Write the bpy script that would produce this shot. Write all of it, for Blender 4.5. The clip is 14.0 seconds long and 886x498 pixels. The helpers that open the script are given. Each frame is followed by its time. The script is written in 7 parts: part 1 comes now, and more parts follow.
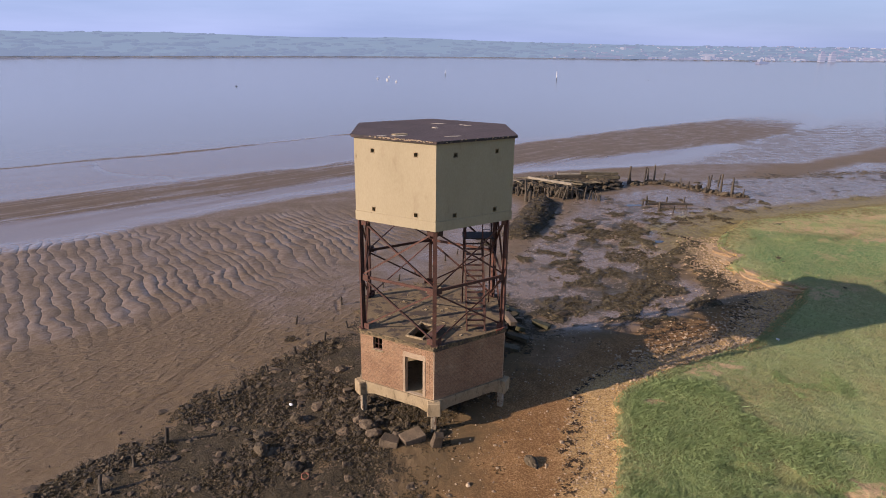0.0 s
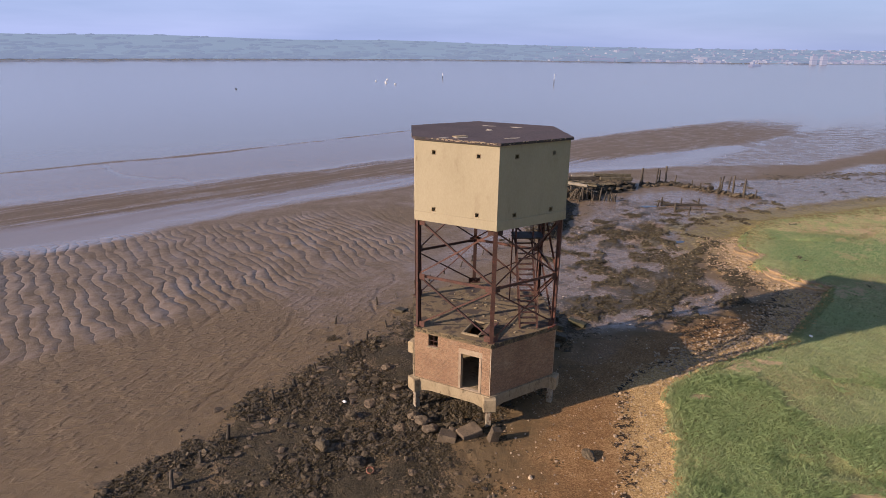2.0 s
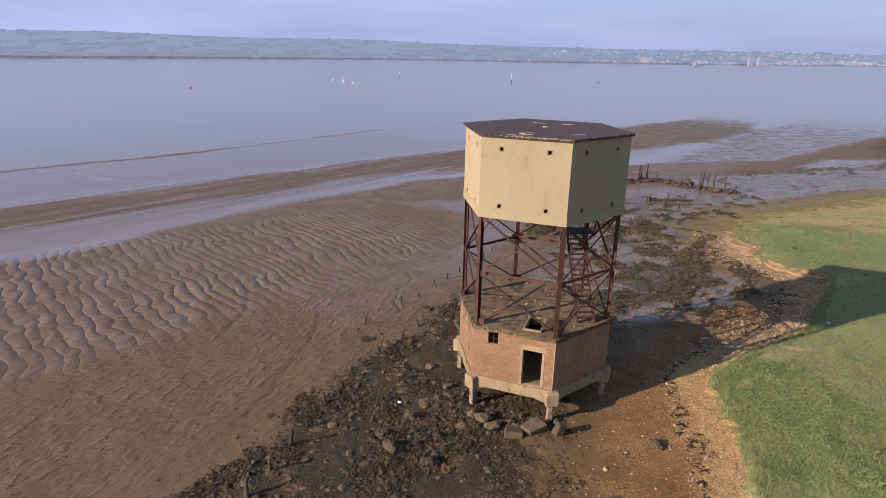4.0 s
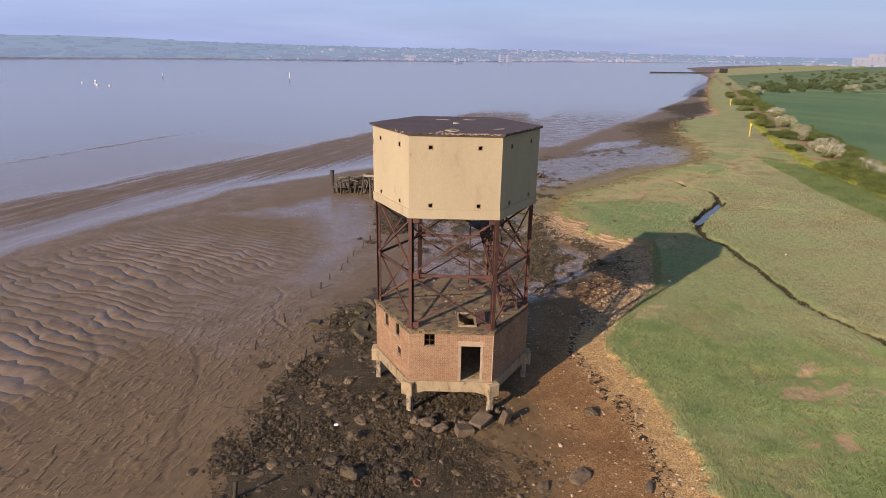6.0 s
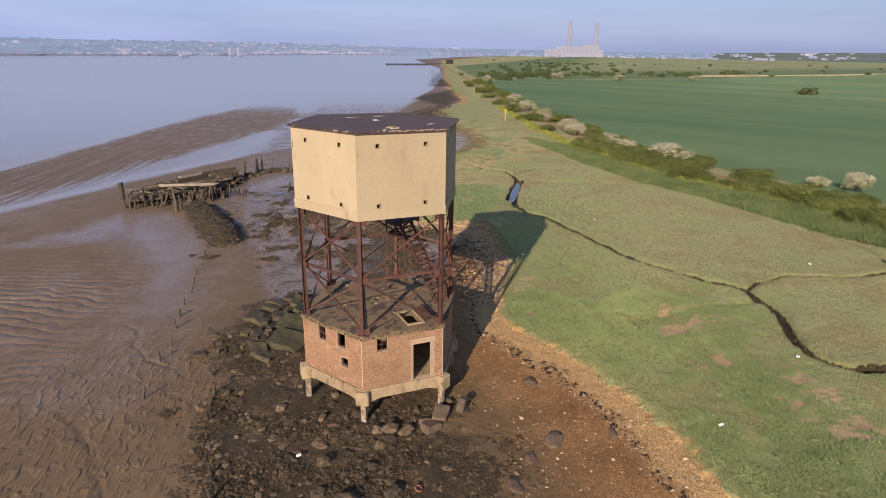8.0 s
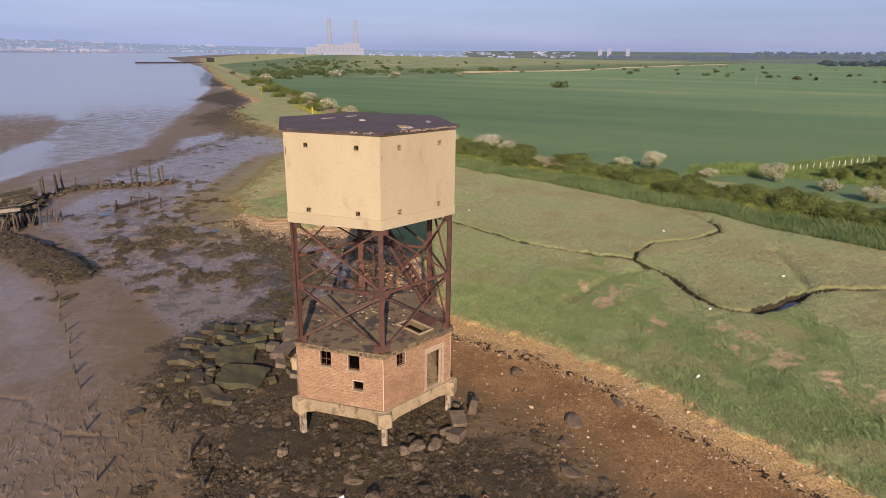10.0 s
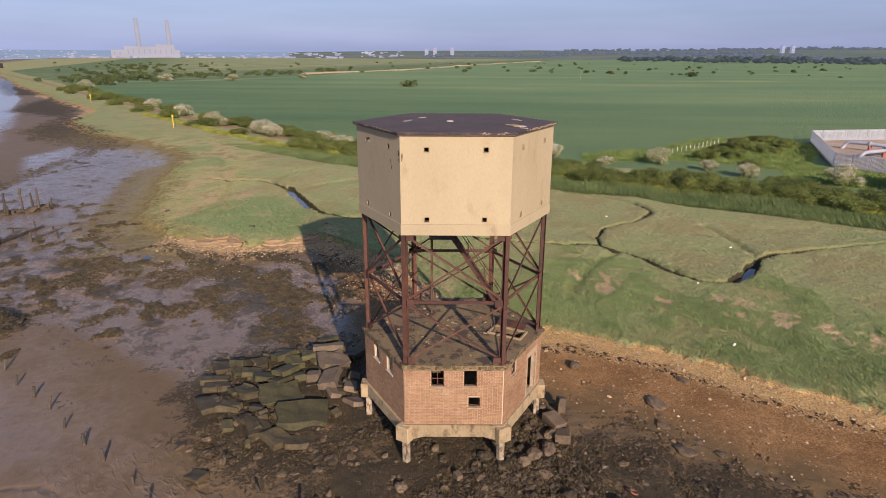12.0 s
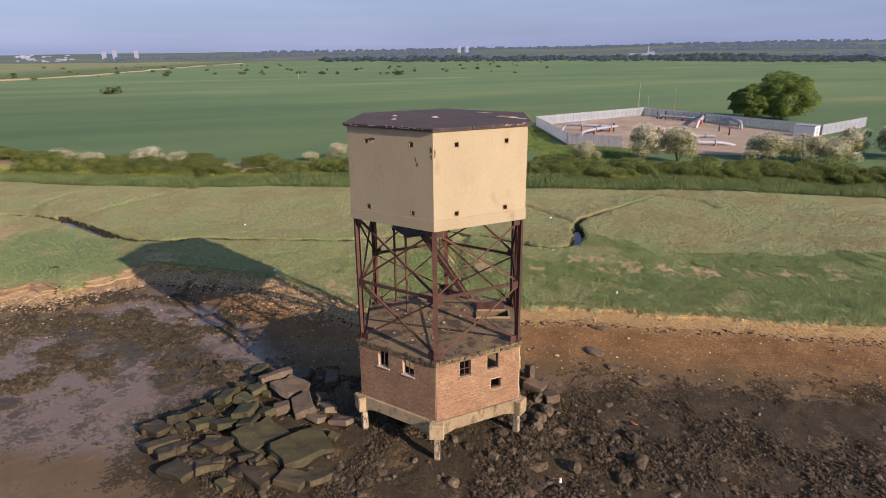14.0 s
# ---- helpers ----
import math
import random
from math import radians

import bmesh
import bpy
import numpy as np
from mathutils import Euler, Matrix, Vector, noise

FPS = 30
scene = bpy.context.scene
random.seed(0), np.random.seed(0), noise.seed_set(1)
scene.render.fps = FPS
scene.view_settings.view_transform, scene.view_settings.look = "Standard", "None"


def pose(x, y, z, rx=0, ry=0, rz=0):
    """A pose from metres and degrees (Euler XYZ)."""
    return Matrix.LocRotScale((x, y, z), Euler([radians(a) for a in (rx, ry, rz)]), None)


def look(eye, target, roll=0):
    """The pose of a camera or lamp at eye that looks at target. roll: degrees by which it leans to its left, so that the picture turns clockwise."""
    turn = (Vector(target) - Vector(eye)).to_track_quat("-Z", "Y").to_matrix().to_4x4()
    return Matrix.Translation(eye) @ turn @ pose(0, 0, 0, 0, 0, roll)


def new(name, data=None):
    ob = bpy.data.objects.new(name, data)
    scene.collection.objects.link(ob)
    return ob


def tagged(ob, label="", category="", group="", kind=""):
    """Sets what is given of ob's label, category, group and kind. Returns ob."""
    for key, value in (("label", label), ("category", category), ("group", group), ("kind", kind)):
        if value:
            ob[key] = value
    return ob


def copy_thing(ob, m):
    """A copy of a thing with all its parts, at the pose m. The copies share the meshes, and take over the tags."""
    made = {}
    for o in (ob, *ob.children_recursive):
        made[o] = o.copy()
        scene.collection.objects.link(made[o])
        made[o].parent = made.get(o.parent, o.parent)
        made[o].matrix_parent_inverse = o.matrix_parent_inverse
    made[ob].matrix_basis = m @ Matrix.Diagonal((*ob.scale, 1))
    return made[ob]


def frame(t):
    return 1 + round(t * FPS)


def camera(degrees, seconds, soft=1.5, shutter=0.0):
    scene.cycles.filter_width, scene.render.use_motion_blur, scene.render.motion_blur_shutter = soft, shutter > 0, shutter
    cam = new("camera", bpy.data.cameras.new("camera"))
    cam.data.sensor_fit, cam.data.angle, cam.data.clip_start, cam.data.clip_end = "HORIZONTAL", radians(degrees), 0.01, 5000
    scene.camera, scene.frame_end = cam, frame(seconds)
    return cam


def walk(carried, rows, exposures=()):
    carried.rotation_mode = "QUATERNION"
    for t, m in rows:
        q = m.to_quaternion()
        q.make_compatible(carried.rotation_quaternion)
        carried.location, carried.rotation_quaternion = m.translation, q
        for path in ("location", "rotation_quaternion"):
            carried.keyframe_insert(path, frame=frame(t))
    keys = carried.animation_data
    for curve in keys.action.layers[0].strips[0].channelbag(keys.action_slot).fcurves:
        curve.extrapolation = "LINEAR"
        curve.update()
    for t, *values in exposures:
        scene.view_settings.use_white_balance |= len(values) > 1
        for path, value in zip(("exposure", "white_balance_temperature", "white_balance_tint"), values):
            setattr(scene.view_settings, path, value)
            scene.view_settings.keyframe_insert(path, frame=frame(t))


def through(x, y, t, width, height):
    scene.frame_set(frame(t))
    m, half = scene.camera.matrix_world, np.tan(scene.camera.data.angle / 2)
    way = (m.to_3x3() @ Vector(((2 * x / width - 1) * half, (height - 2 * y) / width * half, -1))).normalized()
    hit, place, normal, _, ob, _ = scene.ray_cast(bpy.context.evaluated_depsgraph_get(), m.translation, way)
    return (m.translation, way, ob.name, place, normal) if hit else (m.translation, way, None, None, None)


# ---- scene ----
cam = camera(72.6, 14.0, 0.82)
PATH = [
    (0, (-0.956, -32.272, 19.645), (-0.865, -30.376, 19.014), 0.8),
    (0.5, (-1.432, -32.43, 19.676), (-1.338, -30.534, 19.048), 0.8),
    (1, (-2.093, -32.56, 19.694), (-1.997, -30.663, 19.067), 0.8),
    (1.5, (-3.128, -32.692, 19.695), (-3.024, -30.795, 19.07), 0.9),
    (2, (-4.281, -32.89, 19.686), (-4.17, -30.993, 19.063), 0.8),
    (2.5, (-5.663, -33.004, 19.644), (-5.538, -31.108, 19.02), 0.9),
    (3, (-7.011, -32.976, 19.599), (-6.841, -31.084, 18.975), 0.9),
    (5.5, (-15.103, -30.086, 19.285), (-14.42, -28.31, 18.669), 1.3),
    (6, (-16.77, -29.109, 19.255), (-15.85, -27.443, 18.64), 1.0),
    (6.5, (-18.593, -27.761, 19.258), (-17.551, -26.169, 18.639), 0.9),
    (7, (-20.447, -26.176, 19.204), (-19.273, -24.68, 18.584), 0.9),
    (7.5, (-22.249, -24.573, 19.193), (-20.877, -23.257, 18.572), 0.8),
    (8, (-23.928, -22.614, 19.216), (-22.413, -21.467, 18.592), 0.8),
    (8.5, (-25.291, -20.373, 19.192), (-23.679, -19.368, 18.566), 0.8),
    (11, (-28.659, -5.796, 18.668), (-26.769, -5.572, 18.054), 0.7),
    (11.5, (-28.645, -2.8, 18.608), (-26.746, -2.677, 17.994), 0.4),
    (12, (-28.507, 0.452, 18.593), (-26.604, 0.458, 17.979), 0.2),
    (12.5, (-28.154, 3.468, 18.563), (-26.258, 3.304, 17.95), 0.1),
    (13, (-27.484, 6.752, 18.542), (-25.619, 6.365, 17.93), 0.0),
    (13.5, (-26.842, 9.616, 18.48), (-25.031, 9.029, 17.867), -0.2),
    (14, (-26.083, 12.904, 18.43), (-24.379, 12.054, 17.817), -0.5),
]
EXPOSURES = [(0, 0.45, 6700, 24), (5.5, 0.43, 6900, 24), (14, 0.43, 6780, 25)]
walk(cam, [(t, look(eye, target, roll)) for t, eye, target, roll in PATH], EXPOSURES)

# ---- light ----
SUN_AZ, SUN_EL = 198.9, 22.4
sun_dir = Vector((math.cos(radians(SUN_AZ)) * math.cos(radians(SUN_EL)), math.sin(radians(SUN_AZ)) * math.cos(radians(SUN_EL)), math.sin(radians(SUN_EL))))
world = bpy.data.worlds.new("sky")
scene.world = world
world.use_nodes = True
wn = world.node_tree
sky = wn.nodes.new("ShaderNodeTexSky")
sky.sky_type, sky.sun_disc = "NISHITA", False
sky.sun_elevation, sky.sun_rotation = radians(SUN_EL), math.atan2(sun_dir.x, sun_dir.y)
sky.altitude, sky.air_density, sky.dust_density, sky.ozone_density = 10, 1.0, 0.8, 3.0
wn.nodes["Background"].inputs["Strength"].default_value = 0.111
# haze: the lower sky pales to a lavender white all round the horizon
way = wn.nodes.new("ShaderNodeTexCoord").outputs["Generated"]
up = wn.nodes.new("ShaderNodeSeparateXYZ")
wn.links.new(way, up.inputs[0])
haze = wn.nodes.new("ShaderNodeValToRGB")
wn.links.new(up.outputs["Z"], haze.inputs[0])
haze.color_ramp.elements[0].position, haze.color_ramp.elements[0].color = 0.0, (0.85, 0.85, 0.85, 1)
haze.color_ramp.elements[1].position, haze.color_ramp.elements[1].color = 0.45, (0.0, 0.0, 0.0, 1)
streak = wn.nodes.new("ShaderNodeTexNoise")
stretch = wn.nodes.new("ShaderNodeMapping")
stretch.inputs["Scale"].default_value = (1, 1, 9)
wn.links.new(way, stretch.inputs["Vector"])
wn.links.new(stretch.outputs[0], streak.inputs["Vector"])
streak.inputs["Scale"].default_value, streak.inputs["Detail"].default_value = 2.6, 5
pale = wn.nodes.new("ShaderNodeValToRGB")
pale.color_ramp.elements[0].position, pale.color_ramp.elements[0].color = 0.35, (1.84, 2.8, 5.2, 1)
pale.color_ramp.elements[1].position, pale.color_ramp.elements[1].color = 0.7, (2.58, 3.55, 6.2, 1)
wn.links.new(streak.outputs["Fac"], pale.inputs[0])
blend = wn.nodes.new("ShaderNodeMix")
blend.data_type = "RGBA"
wn.links.new(haze.outputs[0], blend.inputs["Factor"])
wn.links.new(sky.outputs[0], blend.inputs["A"])
# paler towards the sun, deeper away from it
lit = wn.nodes.new("ShaderNodeVectorMath")
lit.operation = "SCALE"
glow = wn.nodes.new("ShaderNodeMapRange")
side = wn.nodes.new("ShaderNodeVectorMath")
side.operation = "DOT_PRODUCT"
side.inputs[1].default_value = (0.8, -0.6, 0)
wn.links.new(way, side.inputs[0])
wn.links.new(side.outputs["Value"], glow.inputs[0])
for i, v in enumerate((-1, 1, 1.16, 0.7)):
    glow.inputs[i + 1].default_value = v
wn.links.new(pale.outputs[0], lit.inputs[0])
wn.links.new(glow.outputs[0], lit.inputs["Scale"])
wn.links.new(lit.outputs[0], blend.inputs["B"])
wn.links.new(blend.outputs["Result"], wn.nodes["Background"].inputs["Color"])
sun = new("sun", bpy.data.lights.new("sun", "SUN"))
sun.data.energy, sun.data.angle, sun.data.color = 4.5, radians(0.6), (1.0, 0.87, 0.7)
sun.matrix_world = look(sun_dir * 100, (0, 0, 0))


# ---- materials ----
class Nodes:
    """A small writer of node materials."""

    def __init__(self, name):
        self.mat = bpy.data.materials.new(name)
        self.mat.use_nodes = True
        self.tree = self.mat.node_tree
        self.bsdf = self.tree.nodes["Principled BSDF"]
        self.co = self.tree.nodes.new("ShaderNodeTexCoord").outputs["Object"]

    def put(self, socket, value):
        if isinstance(value, bpy.types.NodeSocket):
            self.tree.links.new(value, socket)
        elif isinstance(value, tuple) and len(value) == 3 and socket.type == "RGBA":
            socket.default_value = (*value, 1)
        else:
            socket.default_value = value

    def node(self, kind, **ins):
        n = self.tree.nodes.new(kind)
        for k, v in ins.items():
            self.put(n.inputs[k], v)
        return n

    def math(self, op, a, b=0.0, clamp=False):
        n = self.tree.nodes.new("ShaderNodeMath")
        n.operation, n.use_clamp = op, clamp
        self.put(n.inputs[0], a), self.put(n.inputs[1], b)
        return n.outputs[0]

    def stretch(self, scale, turn=0):
        n = self.tree.nodes.new("ShaderNodeMapping")
        self.put(n.inputs["Vector"], self.co)
        n.inputs["Scale"].default_value = scale
        n.inputs["Rotation"].default_value = (0, 0, radians(turn))
        return n.outputs[0]

    def noise(self, scale, detail=4.0, rough=0.55, vec=None, warp=0.0):
        n = self.node("ShaderNodeTexNoise", Scale=scale, Detail=detail, Roughness=rough, Distortion=warp)
        self.put(n.inputs["Vector"], vec or self.co)
        return n.outputs["Fac"]

    def cells(self, scale, feature="F1", vec=None, out="Distance"):
        n = self.tree.nodes.new("ShaderNodeTexVoronoi")
        n.feature = feature
        self.put(n.inputs["Scale"], scale), self.put(n.inputs["Vector"], vec or self.co)
        return n.outputs[out]

    def ramp(self, fac, *stops):
        n = self.tree.nodes.new("ShaderNodeValToRGB")
        while len(n.color_ramp.elements) < len(stops):
            n.color_ramp.elements.new(0.5)
        for e, (p, c) in zip(n.color_ramp.elements, stops):
            e.position, e.color = p, (*c, 1)
        self.put(n.inputs[0], fac)
        return n.outputs[0]

    def step(self, fac, lo, hi, a=0.0, b=1.0):
        n = self.tree.nodes.new("ShaderNodeMapRange")
        n.interpolation_type = "SMOOTHSTEP"
        for i, v in enumerate((fac, lo, hi, a, b)):
            self.put(n.inputs[i], v)
        return n.outputs[0]

    def mix(self, fac, a, b, how="MIX"):
        n = self.tree.nodes.new("ShaderNodeMix")
        n.data_type, n.blend_type = "RGBA", how
        self.put(n.inputs["Factor"], fac), self.put(n.inputs["A"], a), self.put(n.inputs["B"], b)
        return n.outputs["Result"]

    def attr(self, name):
        n = self.tree.nodes.new("ShaderNodeAttribute")
        n.attribute_name = name
        return n.outputs["Fac"]

    def bump(self, height, strength, distance):
        n = self.node("ShaderNodeBump", Height=height, Strength=strength, Distance=distance)
        self.put(self.bsdf.inputs["Normal"], n.outputs[0])

    def set(self, **ins):
        for k, v in ins.items():
            self.put(self.bsdf.inputs[k.replace("_", " ")], v)
        return self.mat


def surf(name, dark, light, scale, rough=0.8, bump=0.3, fine=None, depth=0.01, metal=0.0, spots=None, spot_at=(0.6, 0.7), spot_scale=None, vary=0.15, stretch=(1, 1, 1)):
    """A weathered surface: two colours at two scales, stains of a third, relief, and a small shift from piece to piece."""
    n = Nodes(name)
    vec = n.stretch(stretch)
    big = n.noise(scale, 5, 0.6, vec)
    grain = n.noise(fine or scale * 9, 4, 0.65, vec)
    col = n.ramp(n.math("ADD", n.math("MULTIPLY", big, 0.6), n.math("MULTIPLY", grain, 0.4)), (0.36, dark), (0.64, light))
    if spots:
        col = n.mix(n.step(n.noise(spot_scale or scale * 2.3, 6, 0.65, vec, 0.3), *spot_at), col, spots)
    info = n.tree.nodes.new("ShaderNodeObjectInfo").outputs["Random"]
    isle = n.tree.nodes.new("ShaderNodeNewGeometry").outputs["Random Per Island"]
    value = n.step(n.math("FRACT", n.math("ADD", info, isle)), 0, 1, 1 - vary, 1 + vary)
    hsv = n.node("ShaderNodeHueSaturation", Color=col, Value=value)
    n.bump(n.math("ADD", grain, n.math("MULTIPLY", big, 0.7)), bump, depth)
    return n.set(Base_Color=hsv.outputs[0], Roughness=n.step(grain, 0.3, 0.7, min(1, rough + 0.1), max(0.02, rough - 0.1)), Metallic=metal)


M_RENDER = surf("painted_render", (0.335, 0.279, 0.17), (0.392, 0.327, 0.205), 0.45, 0.85, 0.12, 14, 0.01, spots=(0.262, 0.2, 0.118), spot_at=(0.54, 0.8), stretch=(1, 1, 0.5), vary=0.03)
M_ROOF = surf("bitumen_roof", (0.05, 0.034, 0.032), (0.085, 0.058, 0.053), 0.8, 0.8, 0.4, 10, 0.01, spots=(0.16, 0.12, 0.1), spot_at=(0.62, 0.8), vary=0.1)
M_PALE = surf("bare_concrete", (0.36, 0.31, 0.24), (0.52, 0.46, 0.36), 1.5, 0.85, 0.3)
M_BRICK = surf("brick", (0.225, 0.125, 0.068), (0.345, 0.215, 0.122), 0.8, 0.85, 0.4, 30, 0.005, spots=(0.4, 0.29, 0.18), spot_at=(0.58, 0.78), spot_scale=0.9, vary=0.15)
M_LINTEL = surf("rendered_lintel", (0.3, 0.22, 0.14), (0.42, 0.32, 0.21), 2, 0.9, 0.4, spots=(0.24, 0.13, 0.08), spot_at=(0.55, 0.7))
M_EDGE = surf("edge_moss", (0.06, 0.048, 0.026), (0.15, 0.115, 0.062), 2.0, 0.95, 0.5, 14, 0.02, vary=0.3)
M_MORTAR = surf("mortar", (0.34, 0.26, 0.175), (0.47, 0.375, 0.26), 4, 0.95, 0.3)
M_CONC = surf("weathered_concrete", (0.25, 0.19, 0.105), (0.38, 0.295, 0.175), 1.3, 0.85, 0.4, 12, 0.01, spots=(0.13, 0.095, 0.05), spot_at=(0.5, 0.7), stretch=(1, 1, 0.6))
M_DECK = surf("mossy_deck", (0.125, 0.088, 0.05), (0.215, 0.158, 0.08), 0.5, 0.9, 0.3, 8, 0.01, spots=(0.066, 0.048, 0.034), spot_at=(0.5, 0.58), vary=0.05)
M_STEEL = surf("rusted_steel", (0.045, 0.022, 0.016), (0.115, 0.047, 0.03), 2.0, 0.8, 0.4, 25, 0.004, spots=(0.26, 0.068, 0.034), spot_at=(0.6, 0.75), vary=0.3)
M_PILE = surf("flaking_pile", (0.17, 0.135, 0.085), (0.42, 0.36, 0.26), 2.6, 0.9, 0.6, 14, 0.02, spots=(0.13, 0.075, 0.04), spot_at=(0.5, 0.62), stretch=(1, 1, 0.5), vary=0.15)
M_DARK = surf("dark_iron", (0.02, 0.018, 0.018), (0.05, 0.04, 0.036), 4, 0.7, 0.3)


def leafy(name, dark, light, scale, vary=0.3, through=0.4):
    """Leaves and blades: some of the light that falls on one side comes out of the other."""
    n = Nodes(name)
    col = n.ramp(n.noise(scale, 5, 0.6), (0.35, dark), (0.65, light))
    info = n.tree.nodes.new("ShaderNodeObjectInfo").outputs["Random"]
    isle = n.tree.nodes.new("ShaderNodeNewGeometry").outputs["Random Per Island"]
    col = n.node("ShaderNodeHueSaturation", Color=col, Value=n.math("MULTIPLY", n.step(isle, 0, 1, 1 - vary, 1 + vary), n.step(info, 0, 1, 0.85, 1.15))).outputs[0]
    return glow_through(n, col, through)


def glow_through(n, col, through):
    n.set(Base_Color=col, Roughness=0.65, Specular_IOR_Level=0.25)
    back = n.node("ShaderNodeBsdfTranslucent", Color=col)
    mixed = n.node("ShaderNodeMixShader", Fac=through)
    n.put(mixed.inputs[1], n.bsdf.outputs[0]), n.put(mixed.inputs[2], back.outputs[0])
    n.put(n.tree.nodes["Material Output"].inputs["Surface"], mixed.outputs[0])
    return n.mat


def ground_material():
    n = Nodes("shore_ground")
    marsh, weed, wet, ripple, field, creek, bank, track, north, bald, soft, phase, rill, lea, island, pit, streak, along_u, along_v, runnel, lush, heath, scrub = (n.attr(a) for a in ("marsh", "weed", "wet", "ripple", "field", "creek", "bank", "track", "north", "bare", "soft", "phase", "rill", "lea", "island", "pit", "streak", "u", "v", "runnel", "lush", "heath", "scrub"))
    n1, n2, n3 = n.noise(0.35, 5, 0.6), n.noise(2.2, 5, 0.65), n.noise(14, 4, 0.7)
    wide = n.noise(0.045, 5, 0.6)
    ragged = n.math("ADD", n.math("SUBTRACT", n1, 0.5), n.math("MULTIPLY", n.math("SUBTRACT", n2, 0.5), 0.8))
    # mud
    mud = n.ramp(n.math("ADD", n.math("MULTIPLY", n1, 0.5), n.math("MULTIPLY", n2, 0.5)), (0.35, (0.132, 0.089, 0.044)), (0.65, (0.192, 0.132, 0.068)))
    # gravel of the upper beach
    pebble = n.cells(17, out="Color")
    grit = n.node("ShaderNodeSeparateColor", Color=pebble).outputs[0]
    gravel = n.ramp(n.math("ADD", n.math("MULTIPLY", grit, 0.4), n.math("MULTIPLY", n1, 0.6)), (0.2, (0.125, 0.066, 0.028)), (0.5, (0.24, 0.13, 0.054)), (0.85, (0.44, 0.275, 0.13)))
    dist = n.math("SUBTRACT", n.math("ADD", marsh, n.math("MULTIPLY", ragged, 5.0)), n.math("MULTIPLY", north, 7.5))
    mud = n.mix(n.math("MULTIPLY", rill, 0.35), mud, (0.075, 0.05, 0.032))
    col = n.mix(n.step(dist, -9.0, -4.5), mud, gravel)
    shingle = n.ramp(n.math("ADD", n.math("MULTIPLY", grit, 0.6), n.math("MULTIPLY", n3, 0.4)), (0.25, (0.28, 0.168, 0.066)), (0.7, (0.58, 0.395, 0.18)))
    near = n.math("ADD", n.math("ADD", marsh, n.math("MULTIPLY", ragged, 1.6)), n.math("MULTIPLY", north, 1.4))
    col = n.mix(n.math("MULTIPLY", n.step(near, -3.4, -1.2), n.math("SUBTRACT", 1.0, n.math("MULTIPLY", soft, 0.9))), col, shingle)
    wrack = n.math("MULTIPLY", n.math("MULTIPLY", n.step(near, -2.9, -2.5), n.step(near, -1.7, -2.1)), n.step(n.noise(2.6, 5, 0.75), 0.5, 0.55))
    col = n.mix(wrack, col, (0.035, 0.026, 0.018))
    # weed and stones
    wmask = n.step(n.math("ADD", n.math("ADD", weed, n.math("MULTIPLY", ragged, 10.0)), n.math("MULTIPLY", n.math("SUBTRACT", n.noise(7, 4, 0.7), 0.5), 9.0)), 0.0, 0.9)
    weedy = n.ramp(n.math("ADD", n.math("MULTIPLY", n2, 0.5), n.math("MULTIPLY", n3, 0.5)), (0.36, (0.03, 0.024, 0.012)), (0.64, (0.105, 0.08, 0.044)))
    col = n.mix(wmask, col, weedy)
    # combed bands of mud and water along the river bar
    combed = n.node("ShaderNodeCombineXYZ", X=n.math("MULTIPLY", along_u, 0.035), Y=n.math("MULTIPLY", along_v, 0.8)).outputs[0]
    bands = n.noise(1.0, 5, 0.6, combed, 0.25)
    mottle = n.noise(1.0, 5, 0.65, n.node("ShaderNodeCombineXYZ", X=n.math("MULTIPLY", along_u, 0.16), Y=n.math("MULTIPLY", along_v, 0.5)).outputs[0])
    comb = n.math("MULTIPLY", streak, n.mix(n.step(along_u, 60, 110), n.step(bands, 0.42, 0.56, 0.1, 0.95), n.step(mottle, 0.36, 0.62, 0.25, 0.75)))
    col = n.mix(n.math("MULTIPLY", comb, 0.7), col, (0.14, 0.1, 0.066))
    # marsh grass
    tuft = n.noise(5.5, 5, 0.75)
    green = n.ramp(n.math("ADD", n.math("MULTIPLY", n2, 0.45), n.math("MULTIPLY", tuft, 0.55)), (0.33, (0.225, 0.265, 0.11)), (0.5, (0.31, 0.338, 0.152)), (0.68, (0.4, 0.4, 0.2)))
    olive = n.ramp(n.math("ADD", n.math("MULTIPLY", n2, 0.45), n.math("MULTIPLY", tuft, 0.55)), (0.33, (0.25, 0.262, 0.118)), (0.5, (0.345, 0.345, 0.168)), (0.68, (0.43, 0.415, 0.215)))
    inner = n.math("ADD", marsh, n.math("MULTIPLY", n.math("SUBTRACT", wide, 0.5), 22.0))
    hump = n.cells(2.8, "SMOOTH_F1", n.stretch((1, 1, 0.01)))
    # gaps between tussocks: their shade is put in as a darker colour
    hollow_shade = n.math("MULTIPLY", n.step(n.math("ADD", hump, n.math("MULTIPLY", n2, 0.5)), 0.62, 0.86), n.step(inner, 3.0, 14.0, 0.3, 0.3))
    grass = n.mix(hollow_shade, n.mix(n.step(inner, 6.0, 19.0), green, olive), (0.17, 0.175, 0.07))
    grass = n.mix(n.math("MULTIPLY", lush, n.step(n2, 0.3, 0.6, 0.95, 0.7)), grass, n.ramp(tuft, (0.35, (0.15, 0.21, 0.078)), (0.62, (0.24, 0.3, 0.12))))
    tone = n.noise(0.16, 4, 0.6)
    grass = n.mix(n.step(tone, 0.48, 0.62, 0.0, 0.65), grass, (0.285, 0.25, 0.115))
    grass = n.mix(n.step(tone, 0.5, 0.36, 0.0, 0.5), grass, (0.25, 0.335, 0.135))
